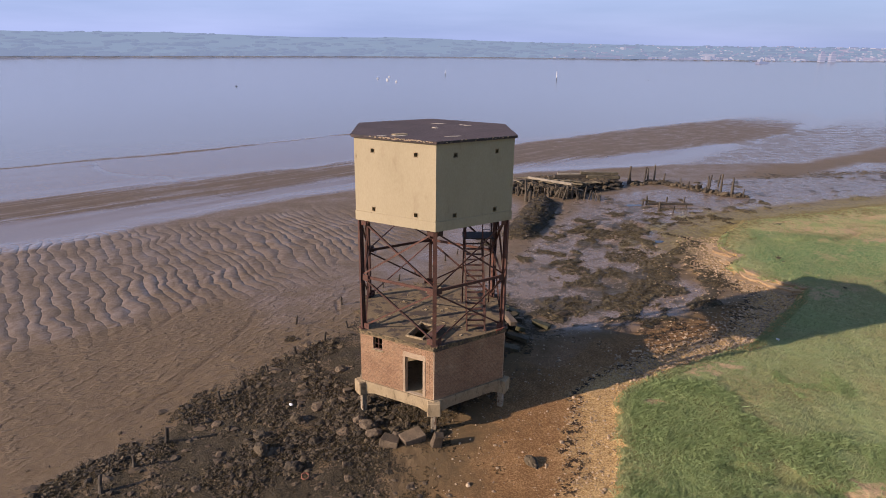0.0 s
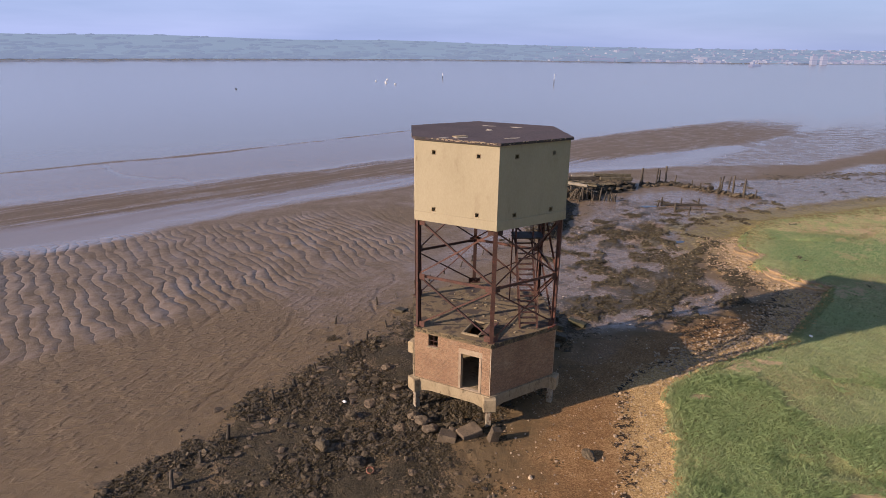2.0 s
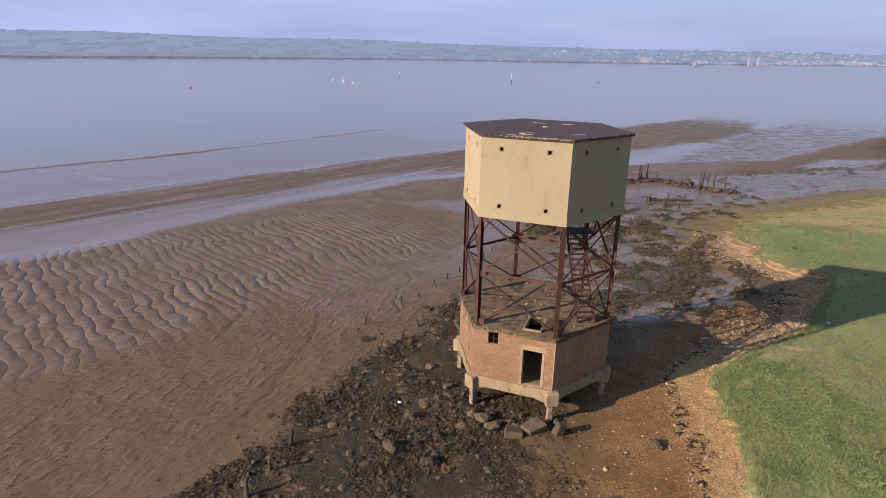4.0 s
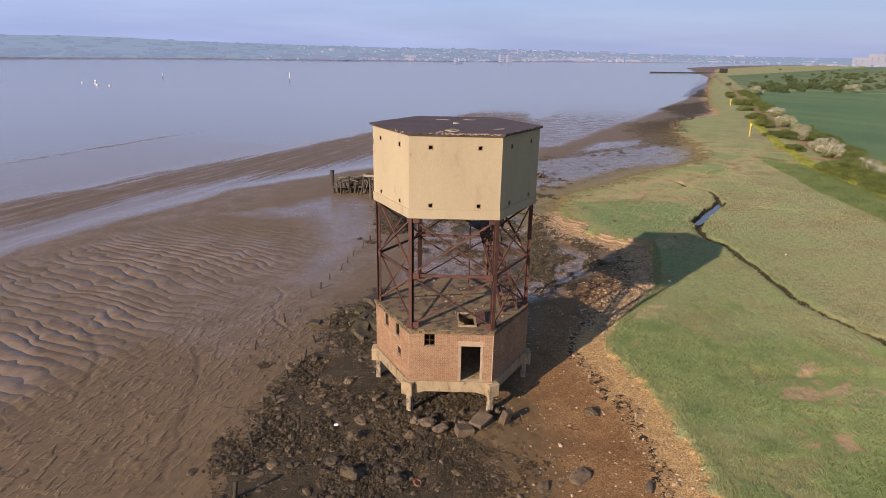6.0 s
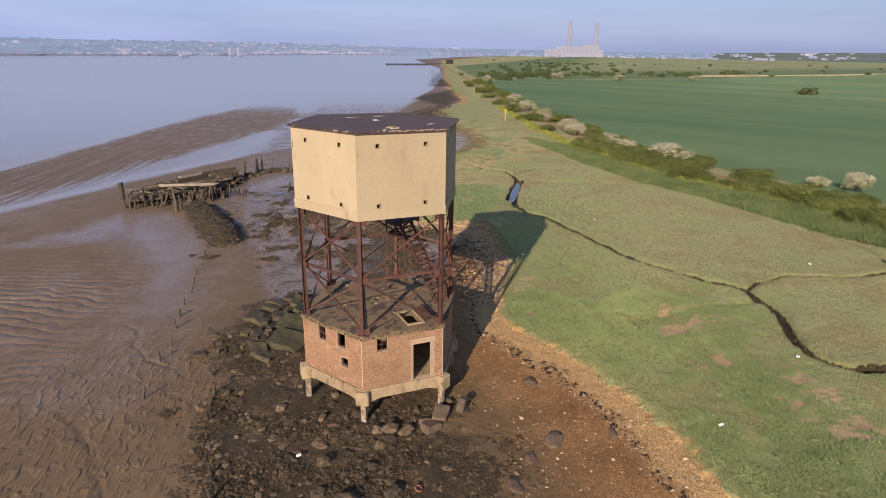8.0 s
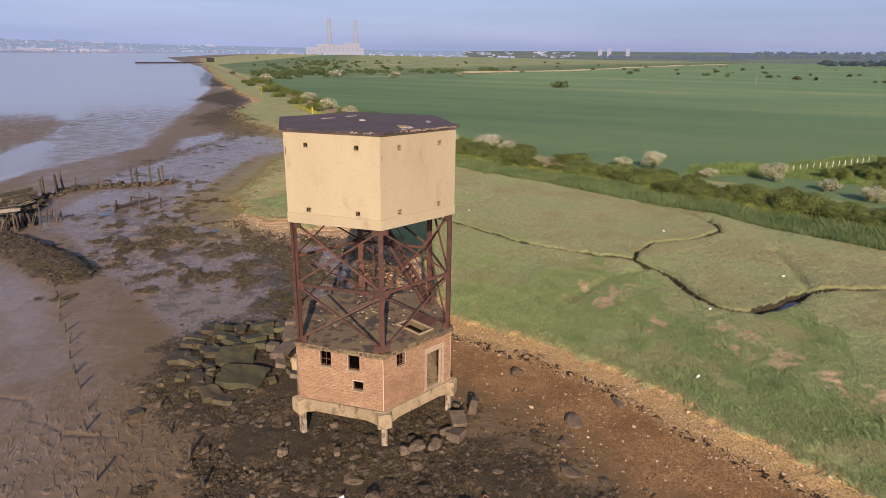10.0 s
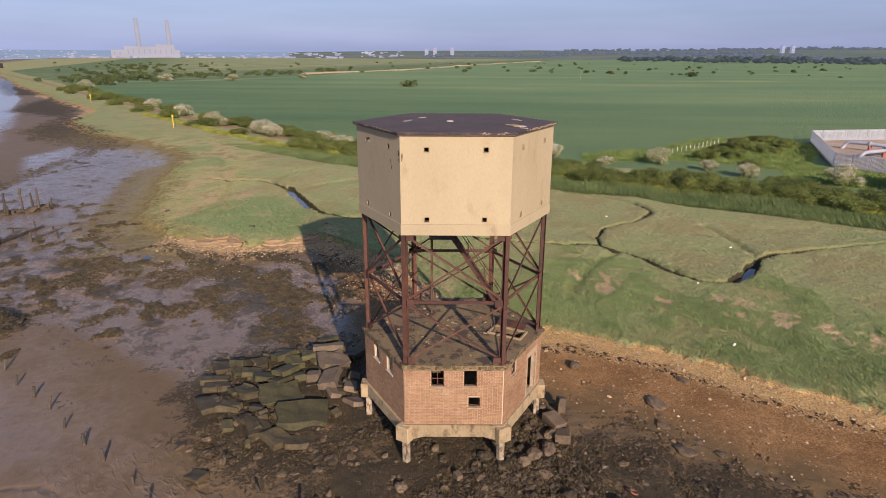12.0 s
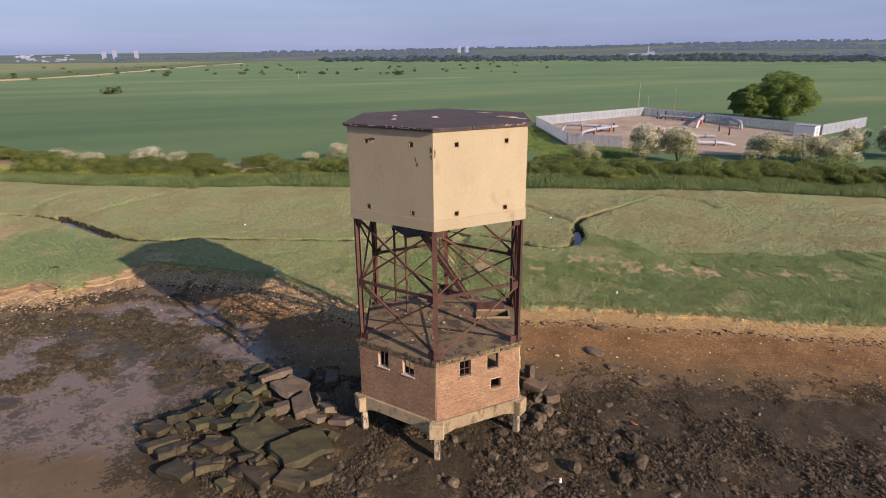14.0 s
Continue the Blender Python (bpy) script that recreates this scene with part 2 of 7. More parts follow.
    grass = n.mix(n.math("MULTIPLY", runnel, 0.6), grass, (0.15, 0.17, 0.065))
    patchy = n.ramp(n.noise(0.13, 5, 0.6), (0.38, (0.26, 0.21, 0.09)), (0.46, (0.5, 0.4, 0.2)), (0.52, (0.39, 0.375, 0.16)), (0.6, (0.24, 0.31, 0.125)))
    grass = n.mix(n.math("MULTIPLY", soft, 0.75), grass, patchy)
    grass = n.mix(n.math("MULTIPLY", island, n.step(n2, 0.3, 0.6, 0.9, 0.5)), grass, (0.13, 0.235, 0.09))
    bare = n.math("MAXIMUM", bald, n.math("MULTIPLY", n.step(n.math("ADD", n.math("ADD", n.noise(0.24, 4, 0.6), n.math("MULTIPLY", north, 0.06)), n.math("MULTIPLY", ragged, 0.12)), 0.66, 0.72), 0.5))
    grass = n.mix(n.math("MULTIPLY", bare, n.step(tuft, 0.38, 0.6, 0.45, 0.95)), grass, (0.52, 0.35, 0.21))
    algae = n.math("MULTIPLY", soft, n.step(n.math("ADD", marsh, n.math("MULTIPLY", ragged, 14.0)), -10.0, -2.0))
    col = n.mix(algae, col, n.ramp(n2, (0.35, (0.15, 0.115, 0.045)), (0.65, (0.31, 0.25, 0.105))))
    gmask = n.step(n.math("ADD", marsh, n.math("MULTIPLY", ragged, n.step(soft, 0, 1, 2.4, 11.0))), -0.25, n.step(soft, 0, 1, 0.1, 3.0))
    col = n.mix(gmask, col, grass)
    col = n.mix(n.step(n.math("ADD", creek, n.math("MULTIPLY", n.math("SUBTRACT", n2, 0.5), 0.7)), 0.3, 0.65), col, (0.05, 0.043, 0.024))
    # crop field
    rows = n.math("ADD", n.math("MULTIPLY", n.noise(0.5, 4, 0.55, n.stretch((0.05, 0.012, 1), -20)), 0.8), n.math("MULTIPLY", n.noise(0.011, 3, 0.5), 0.2))
    crop = n.ramp(n.math("ADD", n.math("MULTIPLY", rows, 0.7), n.math("MULTIPLY", n2, 0.3)), (0.35, (0.12, 0.215, 0.105)), (0.55, (0.18, 0.27, 0.125)), (0.68, (0.34, 0.33, 0.15)))
    rough = n.ramp(n.noise(0.02, 6, 0.65), (0.4, (0.2, 0.245, 0.115)), (0.6, (0.31, 0.32, 0.16)))
    crop = n.mix(n.step(field, 220.0, 40.0, 0.0, 0.85), crop, n.mix(n.step(rows, 0.35, 0.65), (0.085, 0.165, 0.078), (0.135, 0.215, 0.098)))
    crop = n.mix(heath, crop, rough)
    crop = n.mix(n.math("MULTIPLY", scrub, n.step(n.noise(0.05, 5, 0.65), 0.35, 0.6, 0.45, 0.95)), crop, (0.1, 0.165, 0.075))
    col = n.mix(n.step(field, -0.6, 0.6), col, crop)
    col = n.mix(lea, col, n.ramp(n2, (0.35, (0.15, 0.215, 0.055)), (0.65, (0.27, 0.33, 0.1))))
    col = n.mix(n.step(track, 0.35, 0.65), col, (0.3, 0.22, 0.12))
    far = n.ramp(n.noise(0.006, 6, 0.65), (0.4, (0.07, 0.11, 0.05)), (0.6, (0.16, 0.19, 0.08)))
    col = n.mix(bank, col, far)
    wetness = n.math("MULTIPLY", n.step(n.math("SUBTRACT", n.math("ADD", wet, n.math("MULTIPLY", ragged, 0.35)), n.math("MULTIPLY", comb, 0.42)), 0.3, 0.8), n.math("SUBTRACT", 1.0, n.math("MULTIPLY", gmask, n.step(creek, 0.9, 0.5))), True)
    # wet mud is paled in colour, standing in for sky mirrored in its film
    col = n.mix(n.math("MULTIPLY", n.math("MULTIPLY", wetness, n.math("SUBTRACT", 1.0, wmask)), 0.65), col, (0.24, 0.18, 0.15))
    land = n.math("MAXIMUM", n.math("MAXIMUM", gmask, bank), n.step(dist, -11.0, -8.0))
    rough_mud = n.step(wetness, 0, 1, 0.56, 0.17)
    rough = n.math("MAXIMUM", rough_mud, n.math("MULTIPLY", n.math("MAXIMUM", land, wmask), n.step(wetness, 0.5, 1.0, 0.85, 0.35)))
    crest = n.math("SQRT", n.math("ABSOLUTE", n.math("SINE", n.math("MULTIPLY", phase, 0.5))))
    lumps = n.step(n.noise(1.0, 3, 0.5, n.node("ShaderNodeCombineXYZ", X=n.math("MULTIPLY", along_u, 1.1), Y=n.math("MULTIPLY", along_v, 2.2)).outputs[0], 0.3), 0.48, 0.66)
    pits = n.math("MULTIPLY", n.math("SUBTRACT", 1.0, n.math("MINIMUM", ripple, 1.0)), pit)
    height = n.math("ADD", n.math("MULTIPLY", n2, 0.5), n.math("MULTIPLY", n3, 0.55))
    knobs = n.math("SUBTRACT", 1.0, hump)
    height = n.math("ADD", height, n.math("MULTIPLY", knobs, n.math("MULTIPLY", gmask, n.step(inner, 4.0, 16.0, 0.5, 0.9))))
    height = n.math("ADD", height, n.math("MULTIPLY", grit, n.math("MULTIPLY", n.step(dist, -11.0, -8.0), 0.25)))
    height = n.math("MULTIPLY", height, n.step(wetness, 0, 1, 1.0, 0.06))
    height = n.math("MULTIPLY", height, n.math("ADD", 0.6, n.math("ADD", n.math("MULTIPLY", gmask, 0.6), n.math("MULTIPLY", wmask, 2.4))))
    height = n.math("ADD", height, n.math("MULTIPLY", n.math("MULTIPLY", ripple, crest), n.step(n1, 0.3, 0.6, 0.4, 1.0)))
    height = n.math("ADD", height, n.math("MULTIPLY", n.math("MULTIPLY", lumps, pits), n.step(n1, 0.3, 0.6, 0.35, 0.8)))
    n.bump(height, 0.9, 0.12)
    return n.set(Base_Color=col, Roughness=rough, Specular_IOR_Level=n.math("MULTIPLY", n.step(wetness, 0, 0.6, 0.3, 0.5), n.step(land, 0, 1, 1.0, 0.35)))


def water_material():
    n = Nodes("river_water")
    waves = n.math("ADD", n.noise(0.9, 4, 0.6, n.stretch((1, 0.35, 1), 42)), n.noise(0.05, 3, 0.5))
    n.bump(waves, 0.22, 0.12)
    return n.set(Base_Color=(0.22, 0.205, 0.2), Roughness=0.16, IOR=1.33)


M_GROUND, M_WATER = ground_material(), water_material()


# ---- shaping helpers ----
def box(bm, size, m=None):
    return bmesh.ops.create_cube(bm, size=1.0, matrix=(m or Matrix()) @ Matrix.Diagonal((*size, 1)))["verts"]


def beam(bm, a, b, wide, high, up=(0, 0, 1)):
    """A bar of a rectangular section from a to b."""
    a, b = Vector(a), Vector(b)
    d = (b - a).normalized()
    side = d.cross(Vector(up))
    side = side.normalized() if side.length > 1e-4 else Vector((1, 0, 0))
    top = side.cross(d)
    m = Matrix((side, d, top)).transposed().to_4x4()
    m.translation = (a + b) / 2
    return box(bm, (wide, (b - a).length, high), m)


def tube(bm, a, b, r1, r2=None, n=10):
    a, b = Vector(a), Vector(b)
    q = (b - a).to_track_quat("Z", "Y").to_matrix().to_4x4()
    q.translation = (a + b) / 2
    return bmesh.ops.create_cone(bm, cap_ends=True, segments=n, radius1=r1, radius2=r1 if r2 is None else r2, depth=(b - a).length, matrix=q)["verts"]


def bevel(bm, width, edges=None, segments=1):
    bmesh.ops.bevel(bm, geom=list(edges or bm.edges), offset=width, segments=segments, affect="EDGES", clamp_overlap=True)


def mesh_of(name, bm, material, smooth=False):
    me = bpy.data.meshes.new(name)
    bmesh.ops.recalc_face_normals(bm, faces=bm.faces)
    bm.to_mesh(me)
    bm.free()
    for mm in material if isinstance(material, (list, tuple)) else [material]:
        me.materials.append(mm)
    if smooth:
        me.polygons.foreach_set("use_smooth", [True] * len(me.polygons))
    return me


def part(name, bm, material, parent, label="", smooth=False):
    """Links a bmesh as one mesh object under a thing or a part."""
    ob = new(name, mesh_of(name, bm, material, smooth))
    ob.parent = parent
    return tagged(ob, label)


def thing(name, label, category, m=None, group="", kind=""):
    ob = new(name)
    ob.empty_display_size = 0.3
    ob.matrix_basis = m or Matrix()
    return tagged(ob, label, category, group, kind)


def solid(name, bm, material, label, category, m=None, group="", kind="", smooth=False):
    ob = new(name, mesh_of(name, bm, material, smooth))
    ob.matrix_basis = m or Matrix()
    return tagged(ob, label, category, group, kind)


def raw(name, verts, faces, material, smooth=False):
    """A mesh from numpy arrays: verts (n, 3), faces (m, 3 or 4)."""
    me = bpy.data.meshes.new(name)
    k = faces.shape[1]
    me.vertices.add(len(verts)), me.loops.add(faces.size), me.polygons.add(len(faces))
    me.vertices.foreach_set("co", np.ascontiguousarray(verts, dtype=np.float32).ravel())
    me.loops.foreach_set("vertex_index", np.ascontiguousarray(faces, dtype=np.int32).ravel())
    me.polygons.foreach_set("loop_start", np.arange(0, faces.size, k, dtype=np.int32))
    me.polygons.foreach_set("use_smooth", np.full(len(faces), smooth))
    me.materials.append(material)
    me.update(calc_edges=True)
    return me


# ---- the lie of the land ----
rng = np.random.default_rng(7)
GRID = rng.random((256, 256))


def vnoise(x, y, seed=0):
    """Smooth value noise, 0 to 1, period 256."""
    x, y = np.asarray(x, float) + seed * 17.3, np.asarray(y, float) + seed * 31.7
    i, j = np.floor(x).astype(int), np.floor(y).astype(int)
    f, g = x - i, y - j
    f, g = f * f * (3 - 2 * f), g * g * (3 - 2 * g)
    a, b, c, d = GRID[i & 255, j & 255], GRID[(i + 1) & 255, j & 255], GRID[i & 255, (j + 1) & 255], GRID[(i + 1) & 255, (j + 1) & 255]
    return (a * (1 - f) + b * f) * (1 - g) + (c * (1 - f) + d * f) * g


def fbm(x, y, octaves=4, seed=0):
    t, a = 0, 0.5
    for k in range(octaves):
        t = t + a * (vnoise(x, y, seed + k) - 0.5)
        x, y, a = x * 2.03, y * 2.03, a * 0.5
    return t


def near_line(x, y, pts):
    """Distance to a line of points."""
    best = np.full(np.shape(x), 1e9)
    for (ax, ay), (bx, by) in zip(pts, pts[1:]):
        dx, dy = bx - ax, by - ay
        k = np.clip(((x - ax) * dx + (y - ay) * dy) / (dx * dx + dy * dy), 0, 1)
        best = np.minimum(best, np.hypot(x - ax - k * dx, y - ay - k * dy))
    return best


def inside(x, y, pts):
    hit = np.zeros(np.shape(x), bool)
    for (ax, ay), (bx, by) in zip(pts, pts[1:] + pts[:1]):
        hit ^= ((ay > y) != (by > y)) & (x < (bx - ax) * (y - ay) / ((by - ay) or 1e-9) + ax)
    return hit


def signed(x, y, pts, close=True):
    d = near_line(x, y, pts + pts[:1] if close else pts)
    return np.where(inside(x, y, pts), d, -d)


def smooth(v, lo, hi):
    k = np.clip((v - lo) / (hi - lo), 0, 1)
    return k * k * (3 - 2 * k)


SHORE = [(-60, -160), (-25, -72), (-13, -45), (-6, -31), (-3, -26), (0, -22.5), (3, -18), (5, -16), (7.3, -12.5), (9, -8.5), (10, -5), (10.6, -2.8), (12.2, -1.0), (14.7, 0.3), (19, 2.3), (22.6, 4.2), (25.4, 7.0), (30, 11.4),
         (32, 14), (30, 16.5), (28.5, 20), (31, 22.5), (30, 25), (33, 30), (38, 35), (47, 38), (62, 43), (84, 49), (98, 62), (112, 82), (142, 104), (176, 116), (225, 160), (345, 255), (466, 350), (650, 490), (1000, 760), (1900, 1250), (2600, 1500)]
LAND = SHORE + [(6000, 1500), (6000, -6000), (-60, -6000)]
OVER = [(-3000, 300), (-900, 650), (-543, 830), (-392, 990), (-200, 1180), (69, 1380), (345, 1390), (620, 1420), (900, 1500), (1300, 1650), (1840, 1850), (2600, 2000), (6000, 2600), (6000, 6000), (-6000, 6000), (-6000, 300)]
RILLS = [[(-5.8, 20.7), (-5.6, 18.9), (-6.9, 16.9), (-7.5, 14.1), (-7.1, 11.7)], [(-13.5, 12.1), (-13.6, 9.3), (-14.1, 7.0), (-15.0, 4.0), (-15.7, 2.4), (-15.6, 1.0), (-16.5, -0.2), (-16.9, -1.8)], [(-20.3, 21), (-19.6, 16.0), (-19.3, 13.5), (-19.9, 11.1), (-20.0, 9.8)]]
ISLAND = [(36.5, 30.9), (41.9, 31), (49, 27), (47, 20.5), (43, 17.3), (37.1, 15.3), (33, 14.5), (30.1, 16.8), (31.0, 21.3), (34.4, 26.8)]
LEA = [(75, -24), (79, -40), (70, -55), (60, -52), (52, -62), (62, -72), (74, -62), (101, -78), (109, -67), (106, -55), (91, -40), (84, -26)]
CREEK_C = [(57.5, 25.5), (59, 27.8), (58.8, 30.8), (60, 35)]
RUBBLE = [(-21, -12), (-18, -7), (-15, -3), (-13, 0), (-11, 5), (-8, 7), (-4, 12), (1, 14), (6, 14), (9, 9), (6, 5), (4, 1), (1, -5), (-1, -9.5), (-4, -14), (-8, -20), (-12, -27), (-22, -32), (-28, -22)]
WEED_A = [(6, 9), (13, 8.5), (20, 11), (25.5, 17), (26.5, 23), (24, 26.5), (19, 23), (13, 17), (7, 15)]
WEED_B = [(15, 31), (18, 28.5), (24, 27.5), (27, 31.5), (29, 38), (25, 40), (21, 37), (17, 35)]
WEED_C = [(50, 66), (56, 68), (73, 71.5), (86, 72), (97, 78), (107.6, 95), (124, 108.5), (143, 113), (156, 120), (181, 154), (193, 159), (249, 177), (255, 203), (330, 262), (412, 318), (665, 505), (672, 498), (500, 373), (325, 239), (262, 186), (185, 125), (139, 100), (111, 76), (98, 64), (92, 68), (74, 66.5), (56, 63)]
FLATS = [(34, 52), (46, 64), (56, 66), (74, 68), (92, 70), (94, 58), (84, 51), (62, 46), (46, 40), (38, 40)]
TIDE = [(2, 15), (8, 7), (16, 6), (24, 10), (28, 18), (29, 26), (33, 33), (40, 38), (36, 48), (24, 50), (17, 40), (9, 26)]
PILE = [(-3, 6.5), (-3, 11), (0, 14.5), (5, 15), (7.5, 10), (7.5, 7), (3, 5)]
MOUND = [(11, 33), (12.8, 37), (14.6, 42), (16.2, 47)]
CREEK = [(57.5, 25.5), (54, 22.4), (50, 20.4), (46.5, 18.7), (43.4, 17.1), (40.5, 14.6), (38.4, 11.8), (37.8, 9.5), (35.8, 5.7), (33.7, 2.1), (31.3, -1.3), (29.6, -4.5), (29.0, -7.4), (28.5, -10.2), (28.1, -12.6), (27.8, -14.9), (26, -16.5), (24.2, -17.9), (21.6, -18.8), (19.6, -19.7), (18.4, -20.7), (17.9, -21.9), (17.9, -23.4), (18.8, -24.6), (20.3, -25.8), (22.6, -27.3), (24.3, -28.6), (25.6, -30.6), (26.5, -33), (27.3, -36.8), (28.3, -40.2), (29, -44)]
CREEK_B = [(28, -14.9), (30.5, -15), (33.5, -16.4), (35.5, -18.6), (37, -21), (39, -22.7), (41, -24), (43, -23.8), (45.2, -23.1)]
# shallow grassed-over runnels
RUNNELS = [[(52, 21), (57, 18), (61, 12.5), (64, 7.5), (67, 6)], [(57.5, 25.5), (64, 25), (68, 22)], [(24.3, -28.6), (27.2, -28.7), (30.1, -28.9), (35.3, -28.2)], [(26.5, -16), (22, -12.6), (16.6, -9.8), (14, -9)], [(22, -47.5), (25.4, -48.9), (28, -47.5), (33, -45)], [(45.2, -23.1), (49, -21), (52, -16)], [(44, 27), (49, 30), (56, 31), (66, 36), (80, 40)], [(34, 28), (41, 27), (48, 25), (52, 22)]]
POOLS = [[(18.2, -23.6), (20.3, -25.6), (22.4, -27.1)], [(43.2, 17.0), (46.5, 18.7), (50, 20.4), (54.5, 22.6)]]
HEDGE = [(620, 470), (300, 201), (222, 138), (160, 84), (122, 51), (96, 26), (78, 2), (72, -11), (62, -28), (52, -44), (36, -68), (12, -92), (-40, -150), (-120, -260)]
FIELD = [(620, 452), (302, 194), (226, 133), (165, 80), (127, 48), (101, 23), (84, 0), (78, -13), (68, -32), (58, -48), (42, -72), (18, -98), (-30, -160), (-110, -270), (-60, -6000), (6000, -6000), (6000, 1300), (2600, 1300)]

ROUGH = [(330, 232), (425, 155), (520, 108), (640, 90), (717, 49), (1134, -64), (1450, -170), (1707, -264), (6000, -1500), (6000, 1300), (2600, 1300), (620, 470)]


def bar_line(u):
    return np.interp(u, [-200, -10, 10, 40, 60, 90, 130, 165, 220, 300], [74, 69, 65, 61, 57, 52, 44, 42, 43, 40])


def lush_grass(x, y, d):
    """Where long green grass grows: a belt behind the beach, thinning inland and northwards."""
    edge = 13 + 16 * fbm(x * 0.07, y * 0.07, 3, 140) - 9 * smooth(y, -13, -2)
    belt = smooth(d, edge + 3, edge - 4) * smooth(y, 4, -6)
    return np.clip(belt * smooth(fbm(x * 0.22, y * 0.22, 4, 143), -0.26, 0.05), 0, 1) * smooth(d, 0.1, 1.0)


def survey(x, y):
    """All that the ground is at (x, y): its height and what lies on it."""
    a = {}
    u, v = 0.743 * x + 0.669 * y, -0.669 * x + 0.743 * y
    rough = np.clip(np.hypot(x, y) / 60, 1, 12)
    dm = signed(x, y, LAND) + (1.1 * fbm(x * 0.45, y * 0.45, 4, 1) + 1.1 * fbm(x * 1.7, y * 1.7, 3, 4)) * rough
    bank = inside(x, y, OVER)
    z = np.interp(dm, [-4000, -140, -97, -60, -30, -12, -4, -1.0, -0.3, 0.05, 1, 3, 60, 90], [-3, -1.4, -0.80, -0.62, -0.42, -0.1, 0.27, 0.48, 0.54, 0.72, 0.8, 0.84, 0.9, 0.6])
    a["marsh"] = np.clip(dm, -60, 200)
    a["soft"] = smooth(y - 0.15 * x, 17, 24) * smooth(x, 130, 90)
    a["north"] = smooth(y - 0.15 * x, 3, 12) * smooth(x, 1200, 700)
    z = z - 0.28 * smooth(dm, 0.1, -0.25) * smooth(dm, -4, -0.6) * smooth(np.hypot(x - 31, y - 20), 14, 9)
    rub = signed(x, y, RUBBLE)
    weed = np.maximum(np.minimum(rub, 2.5) - 0.9, np.maximum(signed(x, y, WEED_A) - 1.7, signed(x, y, WEED_B) - 1.8))
    ridge = near_line(x, y, MOUND)
    pile = signed(x, y, PILE)
    weed = np.maximum(np.maximum(weed, 6.0 - 2.6 * ridge), np.minimum(pile, 2.5) + 1.2)
    coast = signed(x, y, WEED_C) * 0.5 - 1.0
    flats = np.maximum(np.minimum(signed(x, y, FLATS) * 0.3, 0.8) - 1.5, np.minimum(signed(x, y, TIDE) * 0.25, 0.6) - 0.85)
    weed = np.maximum(weed, np.maximum(np.minimum(coast, 4), flats))
    weed = np.maximum(weed, 0.9 - 0.55 * np.abs(dm + 9.5) - 2.4 * smooth(y, -2, 3) - 1.2)
    # ragged mats of weed, thicker near the tower and the ridge
    mats = fbm(0.5 * (0.8 * x + 0.6 * y), 0.85 * (-0.6 * x + 0.8 * y), 5, 120) + 0.35 * fbm(x * 0.12, y * 0.12, 2, 126)
    thick = np.maximum(0.17 * smooth(signed(x, y, WEED_A), -3.5, 1.5), 0.2 * smooth(signed(x, y, WEED_B), -3, 1))
    tide = np.maximum(smooth(signed(x, y, TIDE), -2.5, 2), smooth(signed(x, y, FLATS), -3, 2))
    mats = (mats - 0.19 + 0.75 * thick) * 30 * tide - 4 * (1 - tide)
    weed = np.maximum(weed, np.minimum(mats, 3.5))
    a["weed"] = np.clip(weed, -8, 5)
    c = bar_line(u)
    wide = np.interp(u, [-50, 10, 40, 60, 90, 130, 165, 200, 240], [5.5, 7, 7.5, 9, 12, 16, 15, 9, 3])
    bar = smooth(np.abs(v - c + 5 * fbm(u * 0.05, v * 0.05, 3, 3) + 4 * fbm(u * 0.05, v * 0.7, 3, 5)), wide + 6, wide - 5) * smooth(u, 260, 150)
    chan = smooth(u, 15, 60) * smooth(u, 320, 160) * smooth(v, 36, 24)
    line = np.abs(v - np.interp(u, [-60, 0, 30, 70, 133, 190, 225, 314, 416], [103, 101, 98, 101, 100, 97, 92, 75, 56]) + 4 * fbm(u * 0.04, v * 0.02, 3, 50) + 1.2 * fbm(u * 0.3, v * 0.3, 3, 51))
    line = np.maximum(smooth(line, 2.6, 0.3), 0.6 * smooth(np.abs(line - 5.5), 1.4, 0.2) * smooth(u, 80, 20)) * smooth(fbm(u * 0.05, v * 0.4, 4, 59), -0.2, 0.12)
    a["streak"] = np.maximum(bar * smooth(u, 240, 150) * (1 - 0.4 * smooth(u, 60, 110)), line * 0.4)
    a["u"], a["v"] = u, v
    film = smooth(v, 103, 99) * smooth(u, 120, 60)
    sea = -0.845 + 0.07 * film + 0.13 * chan + 0.16 * bar * (1 - 0.5 * chan) + 0.035 * line - 0.4 * smooth(v, 101, 140)
    brink = np.interp(u, [-50, 40, 75, 110, 200, 300, 466, 700], [50, 50, 33, 8, -8, -22, -42, -55]) + 5 * fbm(u * 0.07, v * 0.07, 4, 52)
    outer = smooth(v, brink, brink + 5) * smooth(dm, -7, -14)
    z = z * (1 - outer) + (sea + (0.05 * fbm(u * 0.06, v * 0.9, 4, 54) + 0.03 * fbm(u * 0.4, v * 0.8, 3, 57)) * (1 - 0.75 * np.maximum(chan, film * (1 - bar)))) * outer
    wet = smooth(v, brink - 6, brink + 4) * (1 - 0.45 * np.maximum(bar, 0.9 * chan) - 0.5 * line)
    bay = smooth(signed(x, y, [(-9, 50), (2, 51), (13, 56), (15, 46), (9, 31), (0, 20), (-5, 16), (-6, 22), (1, 32), (2, 42)]), -6, 4)
    pan = smooth(signed(x, y, [(100, 80), (91, 56), (76, 47), (62, 52), (40, 50), (34, 44), (26, 40), (27, 34), (24, 26), (16, 24), (10, 22), (10, 30), (18, 40), (20, 52), (60, 66), (85, 82)]), -3, 3)
    shade = smooth(signed(x, y, [(5, 3), (9, 9), (14, 8.5), (11, 4), (8, 1)]), -0.8, 0.8)
